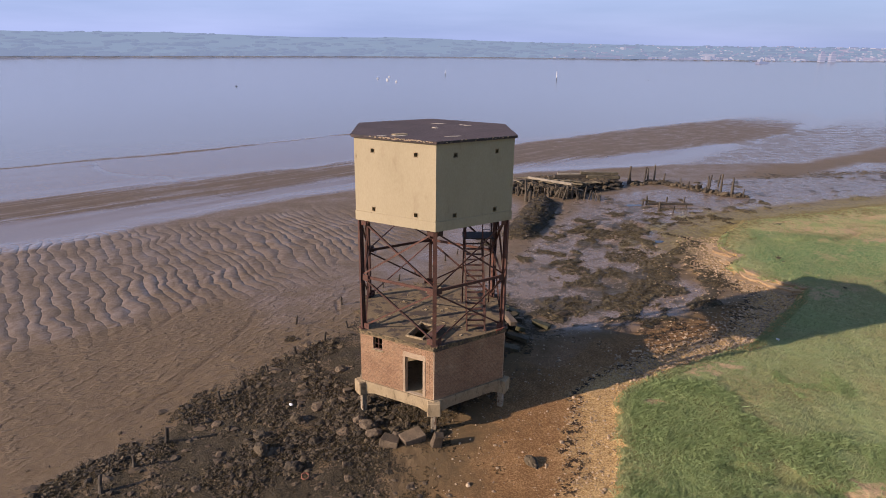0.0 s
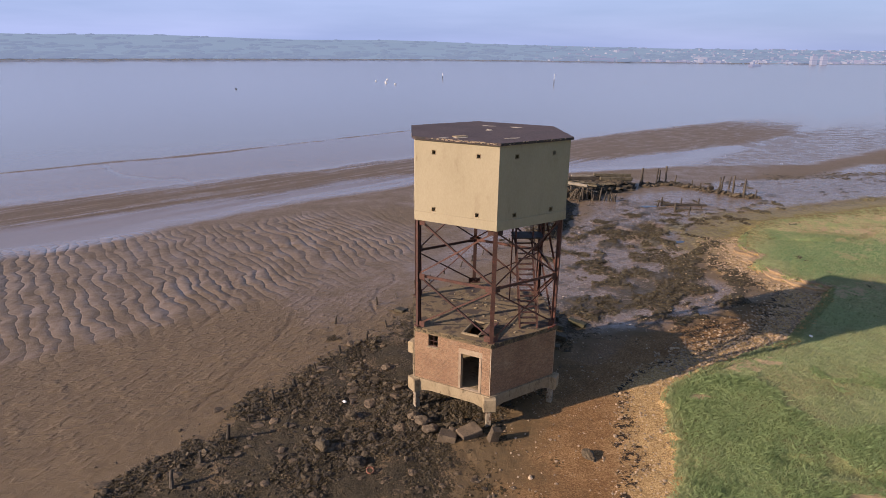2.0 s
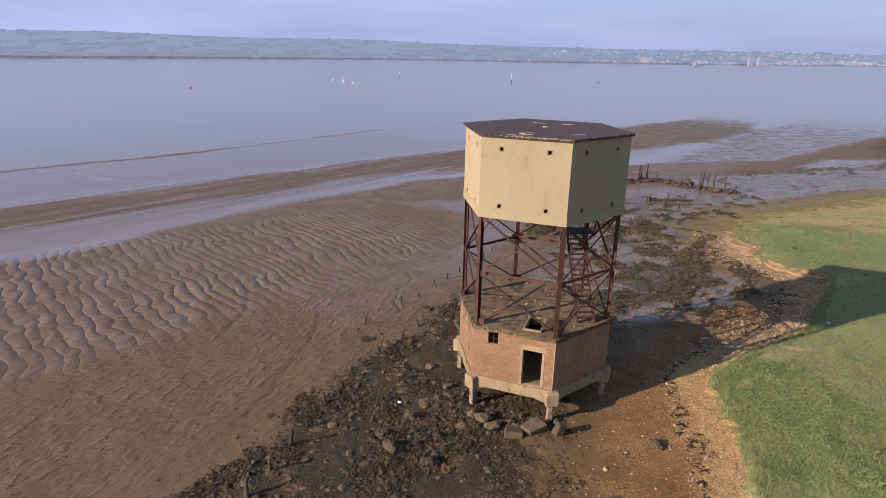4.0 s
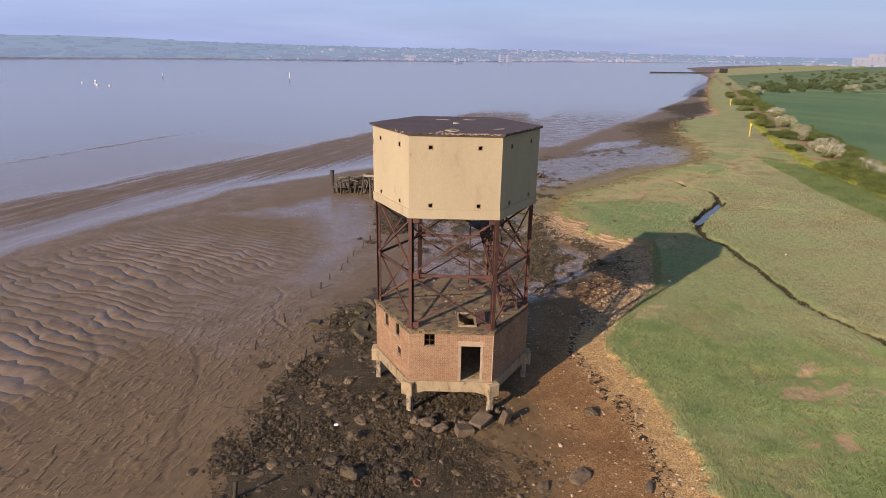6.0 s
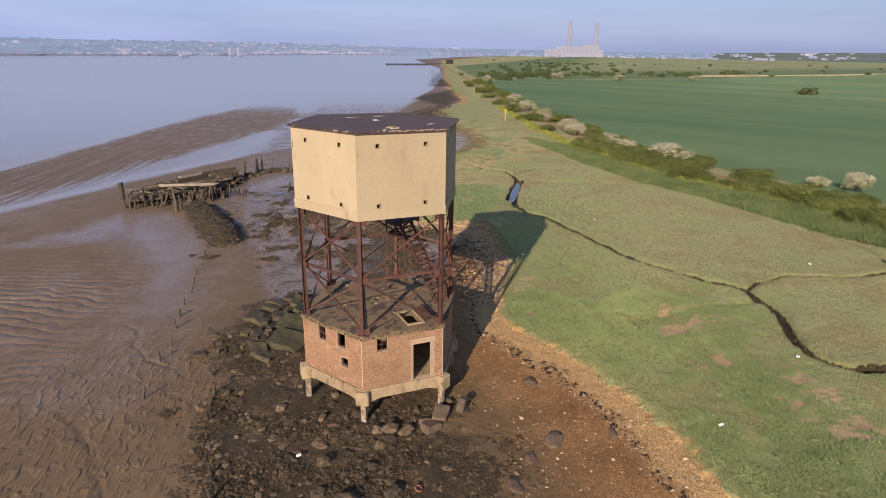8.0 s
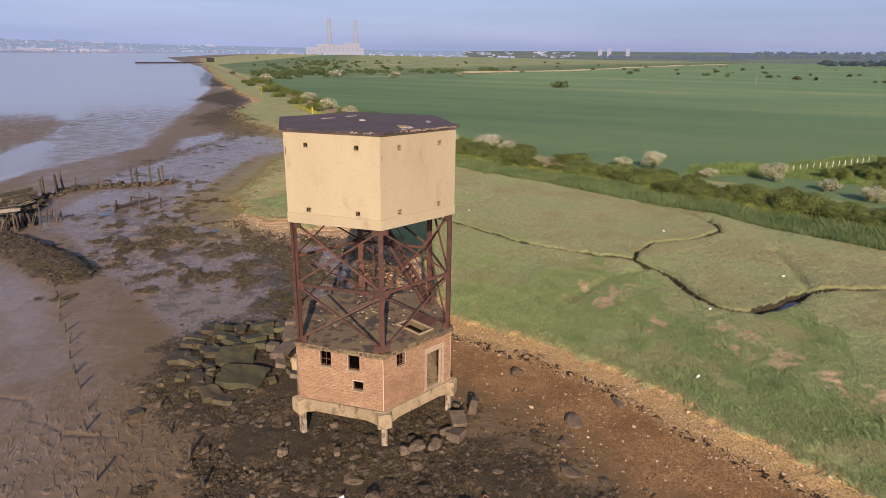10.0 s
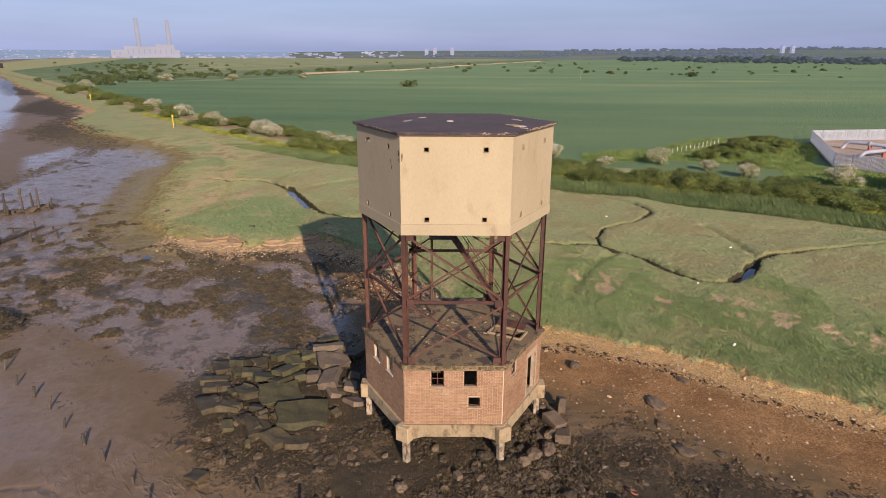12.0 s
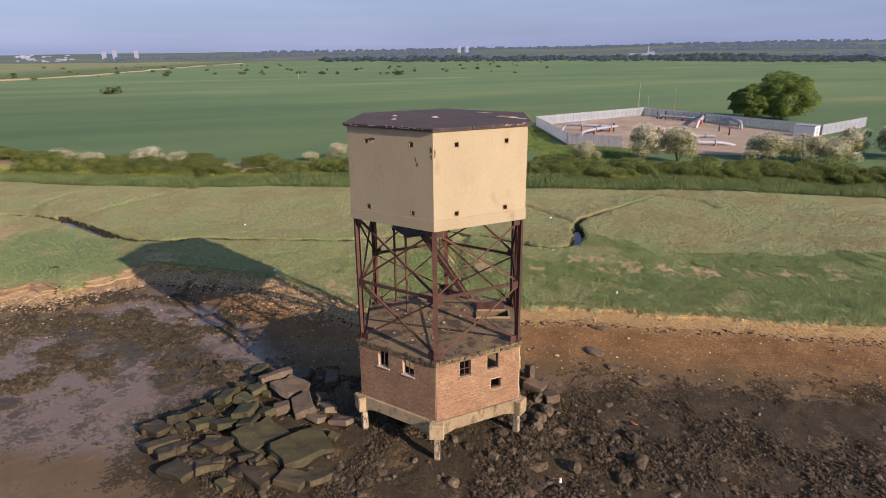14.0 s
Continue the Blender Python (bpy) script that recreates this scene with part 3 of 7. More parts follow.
    wet = np.maximum.reduce([wet, bay * 0.62, pan * 0.62, shade * 0.45, 0.45 * smooth(v, 22, 44), 0.48 * smooth(v, 4, 16) * smooth(v, 36, 24) * smooth(u, -9, 0) * smooth(dm, -8, -13)])
    wet = np.maximum(wet, 0.62 * tide * smooth(dm, -3, -7))
    a["wet"] = np.clip(wet - 0.25 * smooth(rub, -2, 1), 0, 1)
    zone = smooth(v + 0.06 * u, 18, 27) * smooth(v + 0.28 * u, 51, 45) * smooth(u, 34, 10) * smooth(dm, -14, -20)
    zone = np.maximum(zone, 0.05 * smooth(dm, -11, -16) * smooth(v, 52, 40) * smooth(u, 30, 5))
    a["ripple"] = zone
    wob = 3.4 * fbm(x * 0.1, y * 0.1, 2, 11) + 1.9 * fbm(x * 0.36, y * 0.36, 2, 14) + 0.9 * fbm(x * 1.1, y * 1.1, 2, 15)
    phase = (0.82 * x + 0.57 * y + wob) * (2 * math.pi / 1.12)
    a["phase"] = phase
    a["pit"] = smooth(v, 5, 14) * smooth(v, 34, 27) * smooth(u, 12, 0) * smooth(dm, -11, -15) + 0.04 * smooth(dm, -10, -14)
    wave = np.sqrt(np.abs(np.sin(phase / 2)))
    zone = zone * (1 - 0.45 * bay) * (0.7 + 0.7 * vnoise(x * 0.16, y * 0.16, 16))
    a["ripple"] = zone
    a["wet"] = np.maximum(a["wet"], 0.47 * smooth(zone, 0.0, 0.6))
    z = z + zone * 0.044 * (wave - 0.6) * (0.45 + 1.1 * vnoise(x * 0.7, y * 0.7, 17)) + 0.05 * zone * fbm(x * 1.5, y * 1.5, 3, 18)
    z = z + bar * ((0.008 + 0.03 * smooth(u, 120, 40)) * np.sin((v + 4 * fbm(u * 0.06, v * 0.15, 3, 21)) * 2 * math.pi / 3.6) + 0.05) * smooth(-dm, 20, 30)
    z = z + smooth(-dm, 0.5, 3) * 0.06 * (1 - 0.85 * outer) * fbm(x * 0.7, y * 0.7, 4, 25) + smooth(rub, -1, 1) * (0.35 * fbm(x * 0.8, y * 0.8, 4, 27) + 0.08)
    z = z + 0.28 * smooth(pile, -0.5, 2.0) + 1.3 * smooth(ridge, 2.5, 0.3) * (0.75 + 0.7 * fbm(x * 0.9, y * 0.9, 3, 29)) + 0.12 * smooth(mats, -1, 2.5) + 0.5 * smooth(signed(x, y, WEED_B), -0.5, 2.5) * (0.4 + 1.6 * fbm(x * 0.7, y * 0.7, 3, 130))
    z = z + smooth(dm, 0.2, 1.5) * smooth(dm, 80, 60) * (0.5 * fbm(x * 0.13, y * 0.13, 3, 30) + 0.22 * fbm(x * 0.5, y * 0.5, 3, 31) + 0.13 * fbm(x * 2.1, y * 2.1, 2, 33))
    rill = near_line(x + 1.5 * fbm(x * 0.3, y * 0.3, 3, 71), y + 1.5 * fbm(x * 0.3, y * 0.3, 3, 74), [(-60, 80.4), (-55, 72.4), (-51, 68.6), (-45.6, 66.8), (-42, 66.9), (-37.3, 61.3), (-33, 58.6)]) / 3
    for line in RILLS:
        rill = np.minimum(rill, near_line(x + 0.5 * fbm(x, y, 3, 71), y + 0.5 * fbm(x, y, 3, 74), line))
    a["rill"] = smooth(rill, 0.24, 0.04)
    z = z - 0.05 * a["rill"]
    a["island"] = smooth(signed(x, y, ISLAND) + 5 * fbm(x * 0.3, y * 0.3, 4, 76), -0.6, 1.2)
    a["lea"] = smooth(signed(x, y, LEA) + 3 * fbm(x * 0.2, y * 0.2, 3, 77), -1, 1)
    wx, wy = x + 0.7 * fbm(x * 0.8, y * 0.8, 3, 36), y + 0.7 * fbm(x * 0.8, y * 0.8, 3, 39)
    dc = np.minimum(near_line(wx, wy, CREEK), np.minimum(near_line(wx, wy, CREEK_B) + 0.17, near_line(wx, wy, CREEK_C) + 0.12))
    dc = dc + 0.3 * smooth(y, -32, -42)
    run = 9.0
    for line in RUNNELS:
        run = np.minimum(run, near_line(wx, wy, line))
    pond = np.minimum(near_line(wx, wy, POOLS[0]) / 0.4, near_line(wx, wy, POOLS[1]) / 0.5)
    green = smooth(dm, 0, 3)
    a["creek"] = np.maximum(smooth(dc, 0.46, 0.26), smooth(pond, 1.7, 1.25)) * green
    a["runnel"] = np.maximum(smooth(run, 0.75, 0.1) * 0.8, 0.75 * smooth(dc, 1.1, 0.3)) * green
    # banks stand a little proud of the creeks and fall away behind
    z = z + 0.07 * smooth(dc, 3.5, 1.0) * smooth(dc, 0.3, 0.8) * green
    z = z - np.maximum(np.maximum(smooth(dc, 0.45, 0.22) * 0.38, smooth(pond, 1.45, 0.95) * 0.95), smooth(run, 0.8, 0.1) * 0.22) * green
    a["wet"] = np.maximum(a["wet"], smooth(pond, 1.0, 0.8))
    gap = 1e9
    for bx, by, bw, bh in ((17.6, 0.6, 1.5, 0.9), (12.6, -3.2, 0.8, 0.3), (32.2, 12.6, 1.7, 0.9), (19.5, -10.4, 1.0, 0.7), (19.3, -13.1, 1.7, 1.3), (16.4, -12.6, 1.4, 0.9), (13.9, -15.9, 1.5, 0.9), (14.6, -20.3, 1.1, 0.6), (13.0, -21.8, 1.0, 0.7), (11.2, -20.6, 1.3, 0.7), (10.7, -24.2, 1.4, 0.7), (9.6, -23.4, 1.2, 0.7), (8.7, -25.6, 1.6, 0.8), (7.0, -28.2, 1.6, 0.8), (4.7, -31.2, 1.8, 0.7), (2.9, -33.7, 1.6, 0.8), (0.6, -37.5, 1.9, 0.8), (46, 31, 5, 1.2), (55, 36, 6, 1.5), (50, 27, 5, 1.0), (44, 34, 3, 0.8), (62, 34, 5, 1.0)):
        gap = np.minimum(gap, np.hypot((x - bx) / bw, (y - by) / bh))
    a["bare"] = smooth(gap + 5.0 * fbm(x * 1.9 + y * 0.7, y * 2.3, 4, 44), 1.35, 0.0)
    a["lush"] = lush_grass(x, y, dm)
    fd = signed(x, y, FIELD)
    heath = signed(x, y, ROUGH) + 30 * fbm(x * 0.02, y * 0.02, 3, 41)
    a["heath"], a["scrub"] = smooth(heath, -5, 8), smooth(heath, 0, 20) * smooth(heath, 230, 70)
    a["field"] = np.clip(fd + 2.0 * fbm(x * 0.06, y * 0.06, 3, 40), -100, 900)
    hd = near_line(x, y, HEDGE)
    a["track"] = smooth(np.abs(hd - 0.0), 2.2, 0.9)
    z = np.where(bank, 1.5, z)
    a["bank"] = bank.astype(float)
    z = np.where(fd > 60, 0.6, z)
    return z, a


def ground_z(x, y):
    return float(survey(np.array([float(x)]), np.array([float(y)]))[0][0])


def build_ground():
    r = [0.15]
    while r[-1] < 4700:
        r.append(r[-1] + max(0.16, r[-1] * (0.0065 if r[-1] < 75 else 0.0135)))
    r = np.array(r)
    th = np.radians(np.concatenate([np.linspace(-80, 140, 980, endpoint=False), np.linspace(140, 280, 340, endpoint=False)]))
    spokes = len(th)
    x, y = (r[:, None] * np.cos(th)).ravel(), (r[:, None] * np.sin(th)).ravel()
    z, a = survey(x, y)
    i, j = np.meshgrid(np.arange(len(r) - 1), np.arange(spokes), indexing="ij")
    k = (j + 1) % spokes
    faces = np.stack([i * spokes + j, (i + 1) * spokes + j, (i + 1) * spokes + k, i * spokes + k], -1).reshape(-1, 4)
    me = raw("ground", np.stack([x, y, z], -1), faces, M_GROUND, True)
    for name, val in a.items():
        me.attributes.new(name, "FLOAT", "POINT").data.foreach_set("value", val.astype(np.float32))
    tagged(new("ground", me), "tidal mud, gravel beach, salt marsh and green crop field", "ground", kind="structure")


build_ground()
bm = bmesh.new()
bmesh.ops.create_circle(bm, cap_ends=True, segments=96, radius=4800)
solid("water", bm, M_WATER, "calm grey-blue tidal river water at low tide", "water", pose(0, 0, -0.8), kind="structure")


# ---- more materials ----
M_WEEDROCK = surf("weedy_rock", (0.029, 0.022, 0.012), (0.1, 0.074, 0.042), 1.6, 0.85, 0.9, 16, 0.05, spots=(0.165, 0.12, 0.073), spot_at=(0.6, 0.72), vary=0.45)
M_WEED = surf("sea_weed", (0.034, 0.028, 0.013), (0.1, 0.077, 0.037), 2.4, 0.75, 0.8, 16, 0.04, vary=0.4)
M_RIDGE = surf("wet_weed", (0.017, 0.013, 0.008), (0.055, 0.041, 0.023), 2.4, 0.6, 0.8, 16, 0.04, vary=0.4)
M_MUDSTONE = surf("mud_covered_stone", (0.075, 0.053, 0.03), (0.165, 0.115, 0.066), 3.0, 0.8, 0.8, 18, 0.03, spots=(0.045, 0.034, 0.02), spot_at=(0.52, 0.64), vary=0.3)
M_STONE = surf("grey_stone", (0.075, 0.055, 0.034), (0.165, 0.12, 0.073), 2.5, 0.85, 0.5, 18, 0.02, spots=(0.06, 0.045, 0.027), spot_at=(0.55, 0.68), vary=0.3)
M_SLAB = surf("slab_concrete", (0.1, 0.076, 0.05), (0.18, 0.135, 0.092), 1.6, 0.85, 0.4, 14, 0.015, spots=(0.08, 0.062, 0.036), spot_at=(0.55, 0.7), vary=0.18)
M_MOSS = surf("algae_slab", (0.036, 0.034, 0.016), (0.088, 0.08, 0.032), 1.2, 0.8, 0.4, 12, 0.015, spots=(0.105, 0.105, 0.034), spot_at=(0.56, 0.72), vary=0.3)
M_TIMBER = surf("wet_timber", (0.035, 0.028, 0.02), (0.1, 0.08, 0.055), 3.0, 0.8, 0.6, 20, 0.015, spots=(0.2, 0.165, 0.11), spot_at=(0.6, 0.72), vary=0.3)
M_BAULK = surf("furred_baulk", (0.075, 0.062, 0.036), (0.2, 0.165, 0.1), 1.6, 0.85, 0.6, 18, 0.02, spots=(0.05, 0.042, 0.022), spot_at=(0.55, 0.66), vary=0.3)
M_BLEACH = surf("bleached_timber", (0.22, 0.185, 0.13), (0.38, 0.33, 0.25), 2.0, 0.85, 0.5, 18, 0.01, vary=0.2)
M_LEAF = leafy("hedge_leaf", (0.125, 0.165, 0.045), (0.235, 0.27, 0.08), 0.5, 0.3)
M_LEAF3 = leafy("scrub_leaf", (0.085, 0.125, 0.05), (0.16, 0.205, 0.08), 0.3)
M_PEBBLE = surf("beach_flint", (0.2, 0.135, 0.075), (0.46, 0.34, 0.21), 3, 0.7, 0.3, 20, 0.01, vary=0.4)
M_CLAY = surf("marsh_clay", (0.28, 0.19, 0.1), (0.46, 0.33, 0.19), 1.5, 0.9, 0.6, 14, 0.02, spots=(0.16, 0.1, 0.05), spot_at=(0.55, 0.68), stretch=(1, 1, 3), vary=0.2)
M_LEAF2 = leafy("tree_leaf", (0.12, 0.185, 0.042), (0.22, 0.3, 0.08), 0.4)
M_BLOSSOM = leafy("hawthorn_blossom", (0.62, 0.56, 0.42), (0.88, 0.83, 0.68), 1.0, 0.2, 0.3)
M_REED = leafy("reed_blade", (0.15, 0.22, 0.085), (0.25, 0.32, 0.125), 0.3, 0.2)
M_STRAW = surf("straw_reed", (0.28, 0.24, 0.15), (0.42, 0.36, 0.24), 0.05, 0.8, 0.0, 1, 0.01, vary=0.2)
M_LEA = leafy("lea_grass", (0.14, 0.21, 0.06), (0.25, 0.32, 0.1), 0.25, 0.25)
M_HERB = leafy("herb_leaf", (0.16, 0.2, 0.05), (0.36, 0.36, 0.07), 0.25, 0.25)
M_BARK = surf("bark", (0.05, 0.038, 0.026), (0.12, 0.09, 0.06), 5, 0.9, 0.5, 20, 0.02)
M_YELLOW = surf("yellow_paint", (0.6, 0.42, 0.02), (0.78, 0.56, 0.05), 3, 0.6, 0.1)
M_GALV = surf("galvanised_steel", (0.30, 0.33, 0.37), (0.44, 0.47, 0.52), 1.2, 0.55, 0.1, 10, 0.005, vary=0.12)
M_PIPE = surf("pipe_paint", (0.28, 0.3, 0.34), (0.42, 0.44, 0.49), 0.8, 0.5, 0.1, 8, 0.005, spots=(0.18, 0.15, 0.13), spot_at=(0.66, 0.75))
M_YARD = surf("yard_gravel", (0.26, 0.19, 0.13), (0.42, 0.33, 0.24), 0.12, 0.95, 0.4, 4, 0.02, spots=(0.18, 0.13, 0.085), spot_at=(0.58, 0.7))
M_WHITE = surf("white_paint", (0.66, 0.66, 0.64), (0.8, 0.8, 0.78), 2, 0.5, 0.1, vary=0.05)
M_BLACK = surf("black_steel", (0.015, 0.015, 0.016), (0.04, 0.04, 0.04), 3, 0.6, 0.2)
M_ORANGE = surf("orange_plastic", (0.2, 0.065, 0.032), (0.32, 0.115, 0.06), 6, 0.7, 0.2, spots=(0.09, 0.06, 0.035), spot_at=(0.45, 0.6))
M_RED = surf("red_paint", (0.28, 0.07, 0.04), (0.4, 0.11, 0.07), 4, 0.6, 0.1)


def haze_glow_material(name, dark, light, scale, glow, strength):
    """Land and buildings so far off that haze pales them, given here as emission of their own."""
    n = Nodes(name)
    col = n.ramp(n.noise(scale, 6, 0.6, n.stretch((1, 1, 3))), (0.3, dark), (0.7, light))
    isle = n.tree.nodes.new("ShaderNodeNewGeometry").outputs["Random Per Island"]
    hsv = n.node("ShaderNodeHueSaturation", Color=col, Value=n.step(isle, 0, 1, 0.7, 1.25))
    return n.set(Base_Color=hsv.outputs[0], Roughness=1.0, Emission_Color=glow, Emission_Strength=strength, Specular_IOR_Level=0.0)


# haze put into the far surfaces themselves as a pale blue glow
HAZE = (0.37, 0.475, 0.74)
M_FAR_LAND = haze_glow_material("far_land", (0.012, 0.026, 0.014), (0.032, 0.046, 0.022), 0.003, (0.35, 0.49, 0.72), 0.5)
M_FAR_FIELD = haze_glow_material("far_field", (0.045, 0.075, 0.03), (0.12, 0.13, 0.05), 0.004, HAZE, 0.13)
M_FAR_WOOD = haze_glow_material("far_wood", (0.012, 0.02, 0.014), (0.025, 0.034, 0.02), 0.02, (0.35, 0.48, 0.72), 0.46)
M_NEAR_WOOD = haze_glow_material("field_wood", (0.015, 0.027, 0.018), (0.034, 0.047, 0.028), 0.02, (0.33, 0.43, 0.58), 0.09)
M_SKYLINE = haze_glow_material("skyline_wood", (0.013, 0.021, 0.016), (0.026, 0.036, 0.023), 0.02, (0.35, 0.46, 0.66), 0.22)
# far buildings and the ship emit too, in place of haze before them
M_FAR_HOUSE = haze_glow_material("far_house", (0.07, 0.062, 0.055), (0.18, 0.17, 0.155), 0.003, HAZE, 0.42)
M_FAR_ROOF = haze_glow_material("far_roof", (0.05, 0.036, 0.034), (0.085, 0.062, 0.056), 0.003, HAZE, 0.44)
M_STATION = haze_glow_material("far_brickwork", (0.075, 0.068, 0.048), (0.105, 0.095, 0.068), 0.01, (0.38, 0.45, 0.62), 0.5)

# ---- the tower ----
S = 4.6
CORNERS = [-90, -150, 150, 90, 30, -30]  # the first is between the door's face and the blank face, then clockwise
UP = Vector((0, 0, 1))


def corner(k, r=S, z=0.0):
    t = radians(CORNERS[k % 6])
    return Vector((r * math.cos(t), r * math.sin(t), z))


def face_frame(k, r=S):
    """A frame for the face between corner k + 1 (its left, seen from outside) and corner k: x along, y inwards, z up."""
    a, b = corner(k + 1, r), corner(k, r)
    x = (b - a).normalized()
    m = Matrix((x, UP.cross(x), UP)).transposed().to_4x4()
    m.translation = (a + b) / 2
    return m


def hexagon(bm, r, z0, z1):
    lo = [bm.verts.new(corner(k, r, z0)) for k in range(6)]
    hi = [bm.verts.new(corner(k, r, z1)) for k in range(6)]
    bm.faces.new(lo), bm.faces.new(hi)
    for k in range(6):
        bm.faces.new((lo[k], lo[(k + 1) % 6], hi[(k + 1) % 6], hi[k]))


def wall_with_holes(bm, m, half0, half1, z0, z1, thick, holes):
    """A wall in the frame m, from -half to half (half0 outside, half1 inside), with openings (x0, z0, x1, z1) right through."""
    xs = sorted({-half0, half0, *(h[i] for h in holes for i in (0, 2))})
    zs = sorted({z0, z1, *(h[i] for h in holes for i in (1, 3))})

    def at(x, d, z):
        xi = x if abs(abs(x) - half0) > 1e-6 else math.copysign(half1 if d else half0, x)
        return bm.verts.new(m @ Vector((xi, d * thick, z)))
    void = [[any(h[0] <= (xs[i] + xs[i + 1]) / 2 <= h[2] and h[1] <= (zs[j] + zs[j + 1]) / 2 <= h[3] for h in holes) for j in range(len(zs) - 1)] for i in range(len(xs) - 1)]
    for i in range(len(xs) - 1):
        for j in range(len(zs) - 1):
            if void[i][j]:
                continue
            for d in (0, 1):
                bm.faces.new([at(xs[i], d, zs[j]), at(xs[i + 1], d, zs[j]), at(xs[i + 1], d, zs[j + 1]), at(xs[i], d, zs[j + 1])])
            for di, dj, e in ((-1, 0, ((0, 0), (0, 1))), (1, 0, ((1, 0), (1, 1))), (0, -1, ((0, 0), (1, 0))), (0, 1, ((0, 1), (1, 1)))):
                p, q = i + di, j + dj
                if not (0 <= p < len(xs) - 1 and 0 <= q < len(zs) - 1) or void[p][q]:
                    (a0, a1), (b0, b1) = e
                    bm.faces.new([at(xs[i + a0], 0, zs[j + a1]), at(xs[i + b0], 0, zs[j + b1]), at(xs[i + b0], 1, zs[j + b1]), at(xs[i + a0], 1, zs[j + a1])])
    bmesh.ops.remove_doubles(bm, verts=bm.verts, dist=1e-4)


def section(bm, a, b, kind, size, out):
    """A rolled steel bar from a to b: an I, a channel or an angle, its web facing out."""
    a, b = Vector(a), Vector(b)
    d = (b - a).normalized()
    o = (Vector(out) - d * d.dot(Vector(out))).normalized()
    w = d.cross(o)
    t = max(0.012, size * 0.09)
    mid, n = (a + b) / 2, (b - a).length

    def plate(dw, do, ww, wo):
        m = Matrix((w, d, o)).transposed().to_4x4()
        m.translation = mid + w * dw + o * do
        box(bm, (ww, n, wo), m)
    if kind == "I":
        plate(0, size / 2, size, t), plate(0, -size / 2, size, t), plate(0, 0, t, size - t)
    elif kind == "C":
        plate(0, 0, size, t), plate(size / 2, -size / 5, t, size * 0.4), plate(-size / 2, -size / 5, t, size * 0.4)
    else:
        plate(0, 0, size, t), plate(size / 2 - t / 2, -size / 2, t, size)


tower = thing("radar_tower", "derelict six-sided concrete and brick tower on rusted steel legs", "tower")
BOX0, BOX1, DECK, BRICK0, BEAM0, MIDZ = 11.29, 15.49, 5.0, 2.0, 1.28, 8.1
H = 0.5 * S
for k in range(6):
    bm = bmesh.new()
    vents = [(x - 0.09, z - 0.09, x + 0.09, z + 0.09) for x in (-0.264 * S, 0.264 * S) for z in (11.97, 14.9)]
    wall_with_holes(bm, face_frame(k), H, H - 0.115, BOX0 + 0.48, BOX1, 0.2, vents)
    wall = part("cabin_wall", bm, M_RENDER, tower, "cream-painted rendered wall with small square vents")
    for x, z in [(x, z) for x in (-0.264 * S, 0.264 * S) for z in (11.97, 14.9)]:
        bm = bmesh.new()
        f = face_frame(k)
        for dx, dz, w, h in ((-0.11, 0, 0.04, 0.26), (0.11, 0, 0.04, 0.26), (0, 0.11, 0.18, 0.04), (0, -0.11, 0.18, 0.04)):
            box(bm, (w, 0.1, h), f @ Matrix.Translation((x + dx, 0.045, z + dz)))
        part("vent_frame", bm, M_CONC, wall)
    bm = bmesh.new()
    wall_with_holes(bm, face_frame(k, S + 0.035), H + 0.0175, H - 0.13, BOX0, BOX0 + 0.478, 0.25, [])
    part("cabin_kerb", bm, M_RENDER, tower, "thicker cream band at the foot of the cabin")
bm = bmesh.new()
hexagon(bm, S - 0.3, BOX0 + 0.2, BOX0 + 0.42)
part("cabin_floor", bm, M_CONC, tower)
for k in range(6):
    bm = bmesh.new()
    section(bm, corner(k, S - 0.45, BOX0 + 0.1), corner(k + 1, S - 0.45, BOX0 + 0.1), "I", 0.2, UP)
    part("floor_beam", bm, M_STEEL, tower)
for k in range(3):
    bm = bmesh.new()
    section(bm, corner(k, S - 0.6, BOX0 + 0.08), corner(k + 3, S - 0.6, BOX0 + 0.08), "I", 0.18, UP)
    part("floor_beam", bm, M_DARK, tower)

# roof: a slab with a flaking rim, worn patches, a low hatch and a cowl
bm = bmesh.new()
hexagon(bm, S + 0.15, BOX1 + 0.002, BOX1 + 0.13)
slab = part("roof", bm, M_ROOF, tower, "dark bitumen roof with pale worn patches")
rnd = random.Random(3)
bm = bmesh.new()
for k in range(6):
    a, b = corner(k, S + 0.16, BOX1 + 0.12), corner(k + 1, S + 0.16, BOX1 + 0.12)
    n = 26
    for i in range(n):
        if rnd.random() < 0.25:
            continue
        p, q = a.lerp(b, i / n), a.lerp(b, (i + 0.95) / n)
        beam(bm, p - UP * 0.03, q - UP * 0.03, 0.03 + 0.03 * rnd.random(), 0.05 + 0.04 * rnd.random())
tagged(part("roof_rim", bm, M_DARK, slab, "broken felt edging"), kind="stuff")
bm = bmesh.new()
for k, lo, hi, many in ((0, 0.05, 0.8, 60), (1, 0.02, 0.3, 14), (0, 0.3, 0.6, 26), (5, 0.1, 0.9, 16), (2, 0.0, 1.0, 22)):
    a, b = corner(k, S + 0.19, BOX1 + 0.12), corner(k + 1, S + 0.19, BOX1 + 0.12)
    for i in range(many):
        p = a.lerp(b, rnd.uniform(lo, hi))
        box(bm, (rnd.uniform(0.04, 0.13), 0.012, rnd.uniform(0.015, 0.05)), Matrix.Translation(p + UP * rnd.uniform(-0.06, 0.02)) @ pose(0, 0, 0, 0, 0, CORNERS[k] + 60))
tagged(part("flaking_mortar", bm, M_LINTEL, slab, "pale flakes of bare mortar"), kind="stuff")


